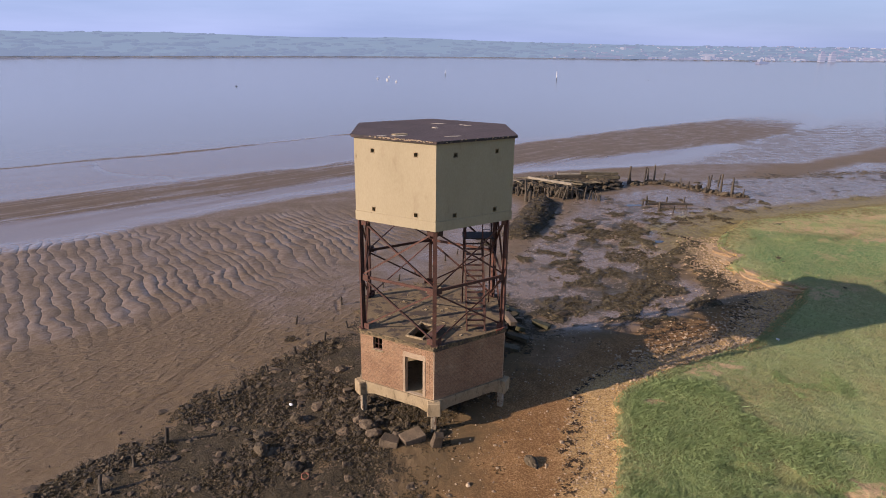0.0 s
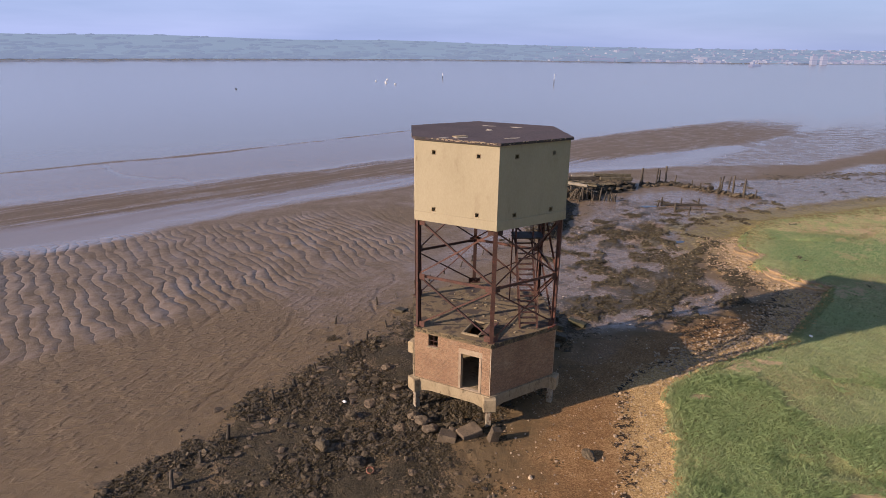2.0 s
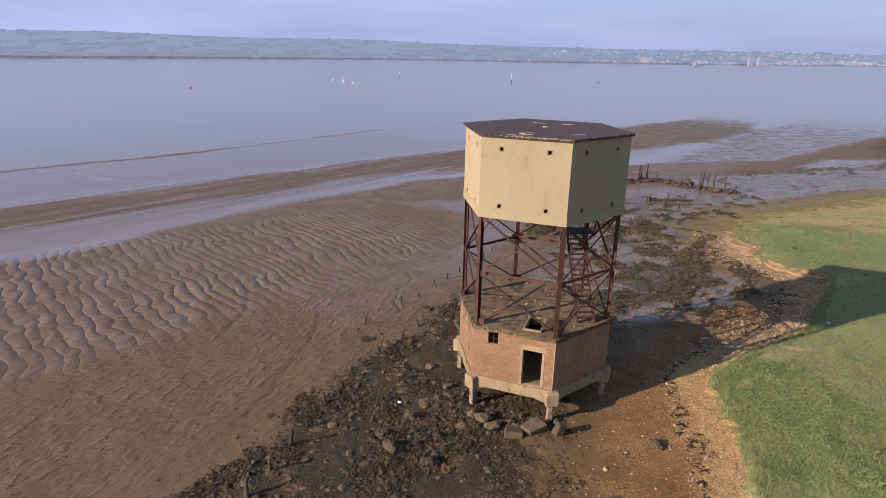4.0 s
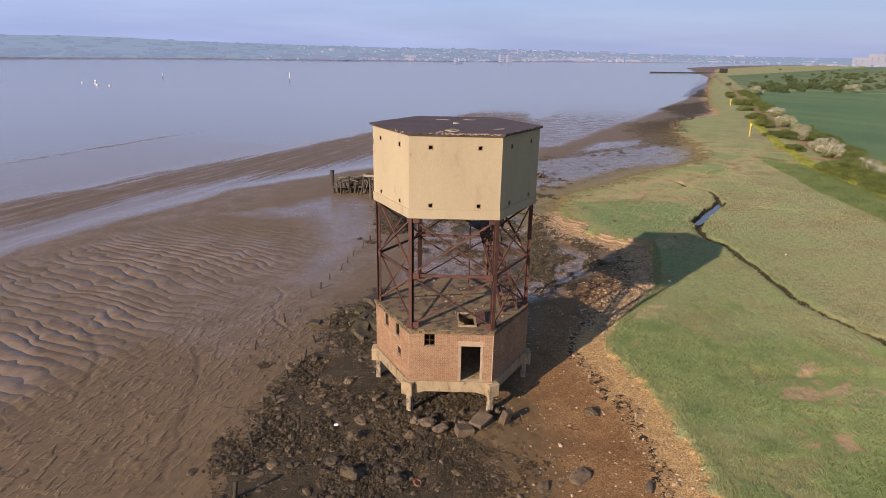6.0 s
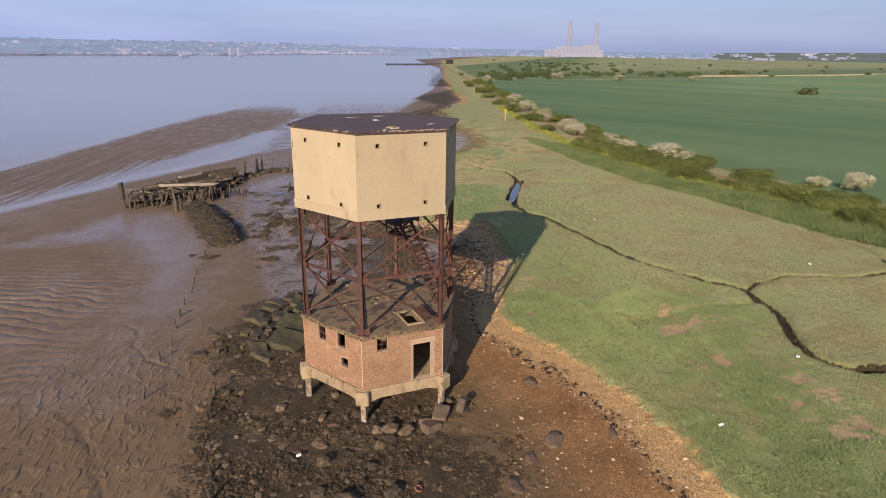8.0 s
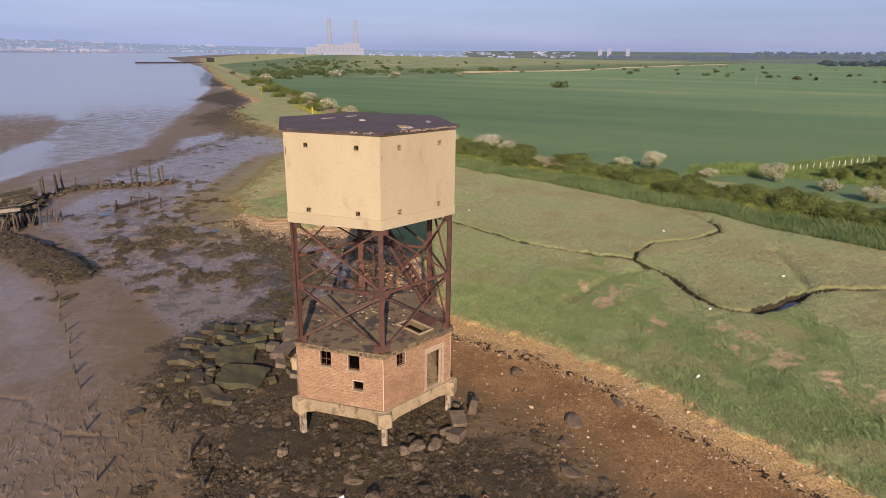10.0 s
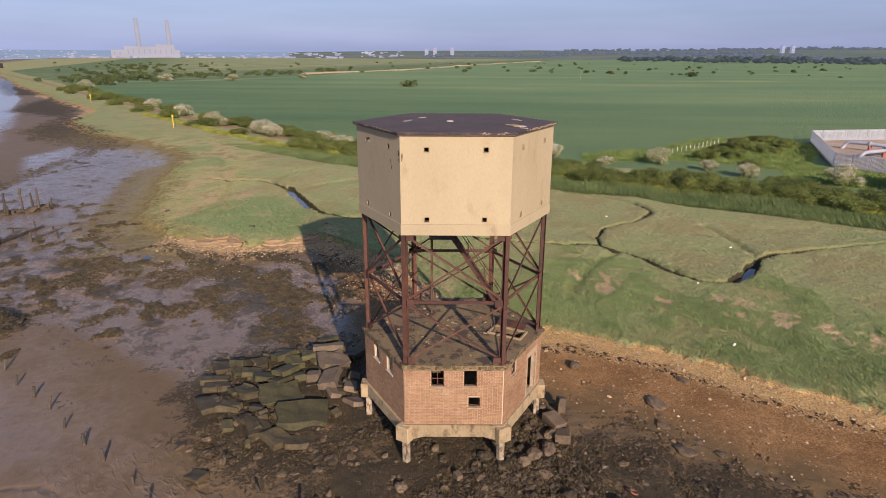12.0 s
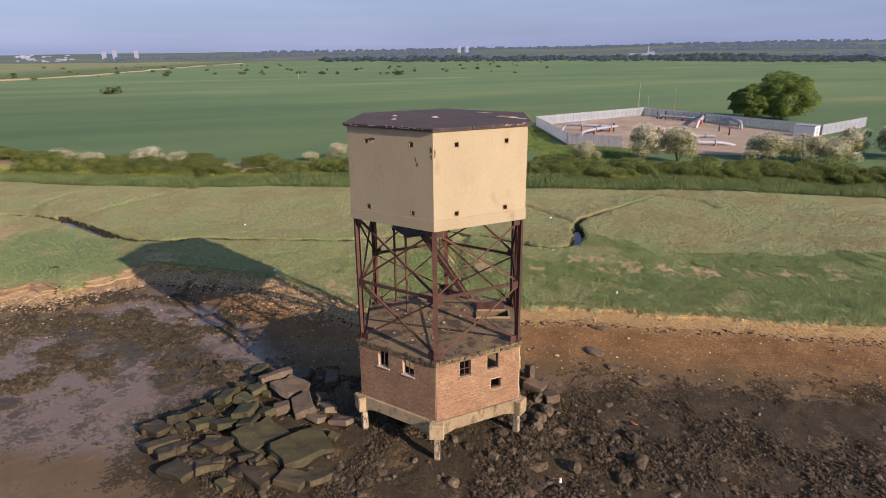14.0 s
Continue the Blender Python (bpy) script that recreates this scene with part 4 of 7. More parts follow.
def patch(bm, x, y, w, h, turn, z):
    """A ragged thin patch."""
    n = 14
    rim = [bm.verts.new((x + (w * math.cos(a) * math.cos(turn) - h * math.sin(a) * math.sin(turn)) * g, y + (w * math.cos(a) * math.sin(turn) + h * math.sin(a) * math.cos(turn)) * g, z)) for a, g in ((i * 2 * math.pi / n, rnd.uniform(0.6, 1.1)) for i in range(n))]
    f = bm.faces.new(rim)
    ext = bmesh.ops.extrude_face_region(bm, geom=[f])
    bmesh.ops.translate(bm, verts=[v for v in ext["geom"] if isinstance(v, bmesh.types.BMVert)], vec=(0, 0, 0.012))


for x, y, w, h, turn in ((0.3, 2.2, 0.5, 0.13, -0.5), (1.8, 1.55, 0.38, 0.12, -0.5), (0.1, 0.2, 0.24, 0.16, 0.2), (0.85, -2.95, 0.42, 0.16, 0.4), (-1.75, -2.8, 0.5, 0.3, 0.5), (-2.6, -2.9, 0.3, 0.1, 0.52)):
    bm = bmesh.new()
    patch(bm, x, y, w, h, turn, BOX1 + 0.134)
    part("worn_patch", bm, M_PALE, slab, "pale patch where the felt has gone")
bm = bmesh.new()
box(bm, (0.7, 0.45, 0.06), pose(-1.72, -2.55, BOX1 + 0.16, 0, 0, 30))
bevel(bm, 0.02)
part("roof_hatch", bm, M_CONC, slab, "low concrete hatch kerb")
bm = bmesh.new()
tube(bm, (0.1, 0.25, BOX1 + 0.12), (0.1, 0.25, BOX1 + 0.18), 0.16, 0.14, 12)
part("roof_cowl", bm, M_PALE, slab)

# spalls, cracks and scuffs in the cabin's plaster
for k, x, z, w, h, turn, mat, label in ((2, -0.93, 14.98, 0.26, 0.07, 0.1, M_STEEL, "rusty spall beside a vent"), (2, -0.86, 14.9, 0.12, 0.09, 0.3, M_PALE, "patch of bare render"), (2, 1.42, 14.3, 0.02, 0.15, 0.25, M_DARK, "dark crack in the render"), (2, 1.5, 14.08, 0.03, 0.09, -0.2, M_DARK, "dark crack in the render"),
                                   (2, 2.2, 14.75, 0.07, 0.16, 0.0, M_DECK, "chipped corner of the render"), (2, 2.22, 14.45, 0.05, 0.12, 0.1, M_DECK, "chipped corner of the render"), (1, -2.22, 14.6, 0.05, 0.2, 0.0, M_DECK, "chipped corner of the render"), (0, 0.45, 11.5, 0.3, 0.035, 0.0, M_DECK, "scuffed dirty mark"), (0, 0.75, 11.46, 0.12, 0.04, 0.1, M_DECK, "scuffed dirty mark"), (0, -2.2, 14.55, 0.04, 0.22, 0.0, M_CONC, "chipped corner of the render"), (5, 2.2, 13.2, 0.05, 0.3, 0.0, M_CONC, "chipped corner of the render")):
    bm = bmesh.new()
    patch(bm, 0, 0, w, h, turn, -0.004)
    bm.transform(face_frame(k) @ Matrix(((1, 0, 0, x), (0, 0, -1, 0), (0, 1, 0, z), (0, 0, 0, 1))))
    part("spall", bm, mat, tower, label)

# deck with an open hatch
HATCH = Matrix.Translation((-0.62, -2.75, 0)) @ pose(0, 0, 0, 0, 0, -28)
HX, HY = 0.42, 0.8
bm = bmesh.new()
hexagon(bm, S + 0.06, DECK - 0.14, DECK + 0.12)
for n, c in (((1, 0, 0), (HX, 0, 0)), ((1, 0, 0), (-HX, 0, 0)), ((0, 1, 0), (0, HY, 0)), ((0, 1, 0), (0, -HY, 0))):
    bmesh.ops.bisect_plane(bm, geom=bm.verts[:] + bm.edges[:] + bm.faces[:], plane_co=HATCH @ Vector(c), plane_no=HATCH.to_3x3() @ Vector(n))
gone = [f for f in bm.faces if abs(f.normal.z) > 0.5 and max(abs((HATCH.inverted() @ f.calc_center_median()).x) / HX, abs((HATCH.inverted() @ f.calc_center_median()).y) / HY) < 1]
bmesh.ops.delete(bm, geom=gone, context="FACES_ONLY")
ring = [(HX, HY), (-HX, HY), (-HX, -HY), (HX, -HY)]
for (x0, y0), (x1, y1) in zip(ring, ring[1:] + ring[:1]):
    bm.faces.new([bm.verts.new(HATCH @ Vector((x, y, z))) for x, y, z in ((x0, y0, DECK - 0.14), (x1, y1, DECK - 0.14), (x1, y1, DECK + 0.12), (x0, y0, DECK + 0.12))])
bmesh.ops.remove_doubles(bm, verts=bm.verts, dist=1e-3)
deck = part("deck", bm, M_DECK, tower, "mossy concrete deck stained in darker patches")
bm = bmesh.new()
for x, y, w, h in ((HX + 0.05, 0, 0.08, 2 * HY + 0.2), (-HX - 0.05, 0, 0.08, 2 * HY + 0.2), (0, HY + 0.06, 2 * HX, 0.08), (0, -HY - 0.06, 2 * HX, 0.08)):
    box(bm, (w, h, 0.1), HATCH @ Matrix.Translation((x, y, DECK + 0.17)))
part("hatch_kerb", bm, M_CONC, deck)
bm = bmesh.new()
box(bm, (0.05, 1.5, 0.62), HATCH @ Matrix.Translation((0.74, 0.1, DECK + 0.27)) @ pose(0, 0, 0, 0, 68, 0))
bevel(bm, 0.01)
part("hatch_lid", bm, M_STEEL, deck, "rusted hatch lid standing open")
bm = bmesh.new()
for i in range(40):
    a, r = rnd.uniform(0, 6.28), rnd.uniform(0.4, 4.0)
    box(bm, (rnd.uniform(0.04, 0.22), rnd.uniform(0.03, 0.14), rnd.uniform(0.02, 0.07)), pose(r * math.cos(a) * 0.9, r * math.sin(a) * 0.9, DECK + 0.14, rnd.uniform(-15, 15), 0, rnd.uniform(0, 180)))
tagged(part("debris", bm, M_CONC, deck, "loose lumps of broken mortar"), kind="stuff")

bm = bmesh.new()
for k in range(6):
    a, b = corner(k, S + 0.07, DECK + 0.1), corner(k + 1, S + 0.07, DECK + 0.1)
    for i in range(46):
        if rnd.random() < 0.2:
            continue
        q = a.lerp(b, (i + rnd.random()) / 46)
        box(bm, (rnd.uniform(0.06, 0.22), rnd.uniform(0.03, 0.08), rnd.uniform(0.04, 0.15)), Matrix.Translation(q - UP * rnd.uniform(0.0, 0.14)) @ pose(0, 0, 0, 0, rnd.uniform(-12, 12), CORNERS[k] + 60))
tagged(part("deck_moss", bm, M_EDGE, deck, "dark moss and broken mortar along the deck's edge"), kind="stuff")

# brick storey
OPENINGS = {0: [(0.56, BRICK0 + 0.02, 1.62, 4.14), (-1.46, 4.1, -0.88, 4.82)], 1: [(-1.06, 4.0, -0.46, 4.82), (0.44, 4.0, 1.05, 4.82), (0.67, 2.93, 1.21, 3.44)], 2: [(-1.09, 3.98, -0.47, 4.82), (0.39, 3.98, 1.04, 4.82)]}
R_WALL = S - 0.02
half = R_WALL / 2


def brick_grid(k, m):
    """Places of the bricks on face k: x from, x to, z from, row by row, clear of the openings."""
    rows, top = 36, DECK - 0.16
    pitch = (top - BRICK0) / rows
    for j in range(rows):
        z = BRICK0 + j * pitch
        # courses of stretchers and of headers in turn
        n = 0.215 if j % 2 else 0.1025
        x = -half - (0.0 if j % 2 else 0.056)
        while x < half - 0.02:
            a, b = max(x, -half), min(x + n, half)
            x += n + 0.0125
            if b - a < 0.04:
                continue
            spans = [(a, b)]
            for o in OPENINGS.get(k, []):
                lift = 0.3 if o[1] < 2.5 else 0.0
                if z + 0.06 > o[1] and z < o[3] + lift:
                    side = 0.16 if lift else 0.0
                    nxt = []
                    for p, q in spans:
                        if q <= o[0] - side or p >= o[2] + side:
                            nxt.append((p, q))
                        else:
                            if p < o[0] - side:
                                nxt.append((p, o[0] - side - 0.004))
                            if q > o[2] + side:
                                nxt.append((o[2] + side + 0.004, q))
                    spans = nxt
            for p, q in spans:
                if q - p > 0.03:
                    yield p, q, z, pitch


bricks_later = []
for k in range(6):
    f = face_frame(k, R_WALL)
    bm = bmesh.new()
    wall_with_holes(bm, f, half, half - 0.133, BRICK0, DECK - 0.142, 0.23, OPENINGS.get(k, []))
    wall = part("brick_wall", bm, M_MORTAR, tower, "weathered red-brown brick wall")
    bricks_later.append((k, f, wall))
    for o in OPENINGS.get(k, []):
        w, h = o[2] - o[0], o[3] - o[1]
        cx, cz = (o[0] + o[2]) / 2, (o[1] + o[3]) / 2
        if o[1] < 2.5:
            bm = bmesh.new()
            box(bm, (w + 0.3, 0.12, 0.28), f @ Matrix.Translation((cx, 0.045, o[3] + 0.14)))
            for x in (o[0] - 0.075, o[2] + 0.075):
                box(bm, (0.15, 0.1, h), f @ Matrix.Translation((x, 0.02, cz)))
            bevel(bm, 0.008)
            part("door_surround", bm, M_LINTEL, wall, "pale rendered door surround")
        else:
            bm = bmesh.new()
            box(bm, (w + 0.16, 0.2, 0.06), f @ Matrix.Translation((cx, 0.03, o[1] - 0.032)))
            bevel(bm, 0.008)
            part("window_sill", bm, M_PALE if k == 2 else M_CONC, wall)
            bm = bmesh.new()
            for x in (o[0] + 0.02, o[2] - 0.02):
                box(bm, (0.04, 0.05, h - 0.004), f @ Matrix.Translation((x, 0.1, cz)))
            for z in (o[1] + 0.02, o[3] - 0.02):
                box(bm, (w - 0.084, 0.05, 0.036), f @ Matrix.Translation((cx, 0.1, z)))
            bars = 1 if (k, o[0] < 0) in ((0, True), (1, True)) or k == 2 else 0
            for i in range(bars):
                box(bm, (0.03, 0.03, h - 0.08), f @ Matrix.Translation((o[0] + w * (i + 1) / (bars + 1), 0.1, cz)))
            if bars and k < 2:
                box(bm, (w - 0.09, 0.034, 0.03), f @ Matrix.Translation((cx, 0.1, cz - 0.03)))
            part("window_frame", bm, M_PALE if k == 2 else M_STEEL, wall)
    # ground beam with haunched ends
    g = face_frame(k, S + 0.12)
    hb = (S + 0.12) / 2
    prof = [(-hb, BEAM0 - 0.06), (-hb + 0.45, BEAM0 - 0.06), (-hb + 0.95, BEAM0 + 0.12), (hb - 0.95, BEAM0 + 0.12), (hb - 0.45, BEAM0 - 0.06), (hb, BEAM0 - 0.06), (hb, BRICK0 - 0.002), (-hb, BRICK0 - 0.002)]
    bm = bmesh.new()
    fr = [bm.verts.new(g @ Vector((x, 0, z))) for x, z in prof]
    bk = [bm.verts.new(g @ Vector((x * (1 - 0.26 / hb), 0.45, z))) for x, z in prof]
    bm.faces.new(fr), bm.faces.new(bk)
    for i in range(8):
        j = (i + 1) % 8
        bm.faces.new((fr[i], fr[j], bk[j], bk[i]))
    bevel(bm, 0.02)
    part("ground_beam", bm, M_CONC, tower, "stained concrete ground beam with haunched ends")
    c = corner(k, S - 0.02)
    bm = bmesh.new()
    box(bm, (0.62, 0.72, 0.8), pose(c.x, c.y, 1.56, 0, 0, CORNERS[k]))
    bevel(bm, 0.045)
    part("pile_cap", bm, M_CONC, tower)
    bm = bmesh.new()
    box(bm, (0.3, 0.3, 2.2), pose(c.x * 0.985, c.y * 0.985, 0.15, 0, 0, CORNERS[k]))
    bevel(bm, 0.03)
    part("support_post", bm, M_PILE, tower, "concrete post, pale and flaking at the foot")

# steel frame
for k in range(6):
    c0, out = corner(k, S - 0.22), corner(k, 1.0)
    bm = bmesh.new()
    section(bm, c0 + UP * (DECK + 0.12), c0 + UP * (BOX0 + 0.1), "I", 0.2, out)
    leg = part("leg", bm, M_STEEL, tower, "rusted steel column")
    bm = bmesh.new()
    box(bm, (0.42, 0.36, 0.05), Matrix.Translation(c0 + UP * (DECK + 0.145)) @ pose(0, 0, 0, 0, 0, CORNERS[k]))
    part("base_plate", bm, M_STEEL, leg)
    a, b = corner(k, S - 0.26), corner(k + 1, S - 0.26)
    face_out = (a + b).normalized()
    for i, (p, q) in enumerate(((a + UP * (DECK + 0.25), b + UP * (MIDZ - 0.12)), (b + UP * (DECK + 0.25), a + UP * (MIDZ - 0.12)), (a + UP * (MIDZ + 0.12), b + UP * (BOX0 - 0.1)), (b + UP * (MIDZ + 0.12), a + UP * (BOX0 - 0.1)))):
        bm = bmesh.new()
        shift = face_out * (0.05 if i % 2 else -0.05)
        section(bm, p + shift, q + shift, "L", 0.085, face_out)
        part("brace", bm, M_STEEL, tower)
    bm = bmesh.new()
    section(bm, a + UP * MIDZ, b + UP * MIDZ, "C", 0.14, face_out)
    part("girder", bm, M_STEEL, tower)
    for z in (MIDZ, BOX0 - 0.12, DECK + 0.28):
        for t in (0.035, 0.965):
            bm = bmesh.new()
            m = face_frame(k, S - 0.26)
            box(bm, (0.34, 0.014, 0.34), m @ Matrix.Translation(((t - 0.5) * (S - 0.26) * 0.97, -0.1, z)))
            part("gusset", bm, M_STEEL, tower)

# stair to the cabin, a landing and its posts
stair = part("stair", (lambda b: (section(b, (1.85, -2.75, DECK + 0.12), (1.85, 0.1, 9.5), "C", 0.18, (1, 0, 0)), b)[1])(bmesh.new()), M_STEEL, tower, "steep rusted steel stair")
bm = bmesh.new()
section(bm, (2.75, -2.75, DECK + 0.12), (2.75, 0.1, 9.5), "C", 0.18, (-1, 0, 0))
part("stringer", bm, M_STEEL, stair)
for i in range(1, 17):
    t = i / 17
    bm = bmesh.new()
    box(bm, (0.86, 0.2, 0.03), Matrix.Translation((2.3, -2.75 + 2.85 * t, DECK + 0.12 + 4.38 * t)))
    part("tread", bm, M_STEEL, stair)
for x in (1.8, 2.8):
    bm = bmesh.new()
    tube(bm, (x, -2.75, DECK + 1.05), (x, 0.1, 10.4), 0.022)
    for t in (0.02, 0.35, 0.68, 0.98):
        y, z = -2.75 + 2.85 * t, DECK + 0.12 + 4.38 * t
        tube(bm, (x, y, z), (x, y, z + 0.9), 0.02, n=8)
    part("handrail", bm, M_STEEL, stair)
bm = bmesh.new()
box(bm, (1.75, 1.3, 0.06), Matrix.Translation((2.65, 0.62, 9.52)))
for x in (1.82, 3.48):
    section(bm, (x, -0.02, 9.42), (x, 1.26, 9.42), "C", 0.16, (1, 0, 0))
part("landing", bm, M_DARK, stair, "dark landing plate under the cabin")
for x, y in ((1.85, 1.2), (3.45, 1.2), (3.45, 0.05), (1.85, 0.05)):
    bm = bmesh.new()
    section(bm, (x, y, DECK + 0.12 if y > 1 else 9.5), (x, y, BOX0 + 0.1), "L", 0.09, (0, 1, 0))
    part("landing_post", bm, M_STEEL, stair)
for z in (10.1, 10.5):
    for p in ((1.85, 1.2, z), (3.45, 0.05, z)):
        bm = bmesh.new()
        tube(bm, p, (3.45, 1.2, z), 0.022, n=8)
        part("landing_rail", bm, M_STEEL, stair)
bm = bmesh.new()
for i in range(6):
    tube(bm, (2.9, 1.05, 9.75 + 0.27 * i), (3.35, 1.05, 9.75 + 0.27 * i), 0.014, n=6)
for x in (2.9, 3.35):
    tube(bm, (x, 1.05, 9.55), (x, 1.05, BOX0 + 0.2), 0.02, n=8)
part("ladder", bm, M_STEEL, stair)
bm = bmesh.new()
hexagon(bm, S - 0.42, 1.7, 1.97)
part("floor_slab", bm, M_CONC, tower)
bm = bmesh.new()
box(bm, (0.5, 0.03, 0.22), face_frame(5, S) @ Matrix.Translation((1.85, -0.05, DECK + 0.06)) @ pose(0, 0, 0, 8, 0, 4))
part("notice_plate", bm, M_RED, tower, "small faded red plate hung at the deck's edge")


# ---- stones, slabs and stakes round the tower ----
def stone_shape(seed, detail=2, rough=0.45, flat=0.7):
    """Points and triangles of a lumpy stone of about unit radius."""
    b = bmesh.new()
    bmesh.ops.create_icosphere(b, subdivisions=detail, radius=1.0)
    o = Vector((seed * 3.7, seed * 1.3, seed * 7.1))
    for v in b.verts:
        k = 1 + rough * (noise.noise(v.co * 0.9 + o) + 0.6 * noise.noise(v.co * 2.2 + o))
        v.co = Vector((v.co.x * k * 1.15, v.co.y * k, v.co.z * k * flat))
    b.verts.index_update()
    vs = np.array([v.co for v in b.verts])
    fs = np.array([[v.index for v in f.verts] for f in b.faces])
    b.free()
    return vs, fs


STONES = [stone_shape(i, 1, 0.55, 0.62 + 0.1 * (i % 3)) for i in range(9)]
CHIPS = [stone_shape(40 + i, 0, 0.7, 0.55 + 0.1 * (i % 3)) for i in range(12)]


def scatter(name, material, label, category, xy, size, sink=0.25, flat=1.0):
    """One object of many stones lying on the ground."""
    z, _ = survey(xy[:, 0], xy[:, 1])
    vs, fs, n = [], [], 0
    for (x, y), r, h, t in zip(xy, size, z, rng.random(len(xy)) * 6.283):
        pool = STONES if r > 0.13 else CHIPS
        v, f = pool[int(rng.integers(len(pool)))]
        tilt = Euler((rng.normal(0, 0.3), rng.normal(0, 0.3), t)).to_matrix()
        w = v @ np.array(tilt).T * r * np.array([1, rng.uniform(0.7, 1.1), rng.uniform(0.7, 1.1) * flat])
        vs.append(w + (x, y, h + r * flat * (0.5 - sink)))
        fs.append(f + n)
        n += len(v)
    return tagged(new(name, raw(name, np.concatenate(vs), np.concatenate(fs), material)), label, category, kind="stuff")


def sample(n, x0, x1, y0, y1, keep):
    out = []
    while sum(map(len, out)) < n:
        p = np.column_stack([rng.uniform(x0, x1, 6000), rng.uniform(y0, y1, 6000)])
        out.append(p[keep(p[:, 0], p[:, 1])])
    return np.concatenate(out)[:n]


def on_rubble(x, y):
    d = signed(x, y, RUBBLE) + 5.0 * fbm(x * 0.4, y * 0.4, 4, 60)
    clump = vnoise(x * 0.55, y * 0.55, 63)
    return (d > 0.2) & (rng.random(len(x)) < np.clip((clump - 0.42) * 3.4, 0.02, 1) * np.clip(0.4 + d * 0.2, 0, 1) * np.clip(1.0 - 0.14 * (-y - 5 + 0.9 * (x + 5)), 0.12, 1)) & (np.hypot(x, y) > 2) & (np.hypot((x + 4.6) / 2.6, (y - 3.6) / 2.0) + 0.9 * fbm(x, y, 3, 64) > 1)


p = sample(20000, -27, 12, -32, 17, on_rubble)
small = np.clip(1.15 - 0.06 * (-p[:, 1] - 5 + 0.9 * (p[:, 0] + 5)), 0.55, 1.15)
scatter("weedy_rubble", M_WEEDROCK, "dark seaweed-covered rubble strewn over the mud", "rubble", p, small * np.clip(rng.lognormal(-2.95, 0.5, len(p)), 0.035, 0.24), 0.35, 0.85)
p = sample(420, -27, 4, -32, 17, lambda x, y: (signed(x, y, RUBBLE) + 5 * fbm(x * 0.4, y * 0.4, 4, 60) > -0.6) & (vnoise(x * 0.3, y * 0.3, 67) > 0.4) & (np.hypot(x, y) > 5))
scatter("muddy_stones", M_MUDSTONE, "flat stones under a skin of brown mud among the weed", "stones", p, np.clip(rng.lognormal(-1.8, 0.45, len(p)), 0.131, 0.45), 0.42, 0.45)
p = sample(500, -24, 12, -30, 16, lambda x, y: (signed(x, y, RUBBLE) + 4 * fbm(x * 0.3, y * 0.3, 3, 66) > -1) & (np.hypot(x, y) > 3))
scatter("pale_stones", M_STONE, "pale loose stones and brick lumps among the weed", "stones", p, np.clip(rng.lognormal(-2.8, 0.45, len(p)), 0.04, 0.2))


M_FROND = leafy("weed_frond", (0.036, 0.028, 0.013), (0.115, 0.086, 0.042), 1.2, 0.4, 0.15)


def on_weed(x, y):
    _, a = survey(x, y)
    return (a["weed"] + 12 * fbm(x * 0.4, y * 0.4, 4, 68) > 1.6) & (signed(x, y, RUBBLE) < -0.5)


p = sample(12000, 5, 50, 7, 62, on_weed)
scatter("weed_clumps", M_WEED, "dark clumps of seaweed on the mudflat", "seaweed", p, np.clip(rng.lognormal(-2.6, 0.45, len(p)), 0.04, 0.3), 0.45, 0.6)
p = sample(1700, 7, 21, 29, 51, lambda x, y: near_line(x, y, MOUND) + 1.2 * fbm(x * 0.8, y * 0.8, 3, 69) < 1.9)
scatter("ridge_weed", M_RIDGE, "wet dark seaweed clothing the mud ridge", "seaweed", p, np.clip(rng.lognormal(-2.1, 0.4, len(p)), 0.07, 0.35), 0.45, 0.55)
p = sample(2600, 50, 150, 50, 130, lambda x, y: signed(x, y, WEED_C) + 8 * fbm(x * 0.2, y * 0.2, 3, 70) > 0.5)
scatter("shore_weed", M_WEED, "dark weedy stones along the far foreshore", "seaweed", p, np.clip(rng.lognormal(-1.8, 0.45, len(p)), 0.08, 0.45), 0.45, 0.4)
p = sample(5200, -12, 34, -34, 28, lambda x, y: (lambda d: (d < -0.2) & (d > -9) & (rng.random(len(x)) < 0.25 + 0.75 * (d > -3)))(signed(x, y, LAND)))
scatter("beach_pebbles", M_PEBBLE, "brown and buff flints scattered over the gravel beach", "pebbles", p, np.clip(rng.lognormal(-3.25, 0.4, len(p)), 0.02, 0.12))

p = sample(3200, 12, 34, -2, 30, lambda x, y: (lambda d: (d < -0.3) & (d > -4.5) & (rng.random(len(x)) < np.clip(1.1 + d * 0.24, 0, 1)))(signed(x, y, LAND)))
scatter("ledge_shingle", M_PEBBLE, "pale flints banked up below the clay ledges", "pebbles", p, np.clip(rng.lognormal(-2.75, 0.35, len(p)), 0.03, 0.128))

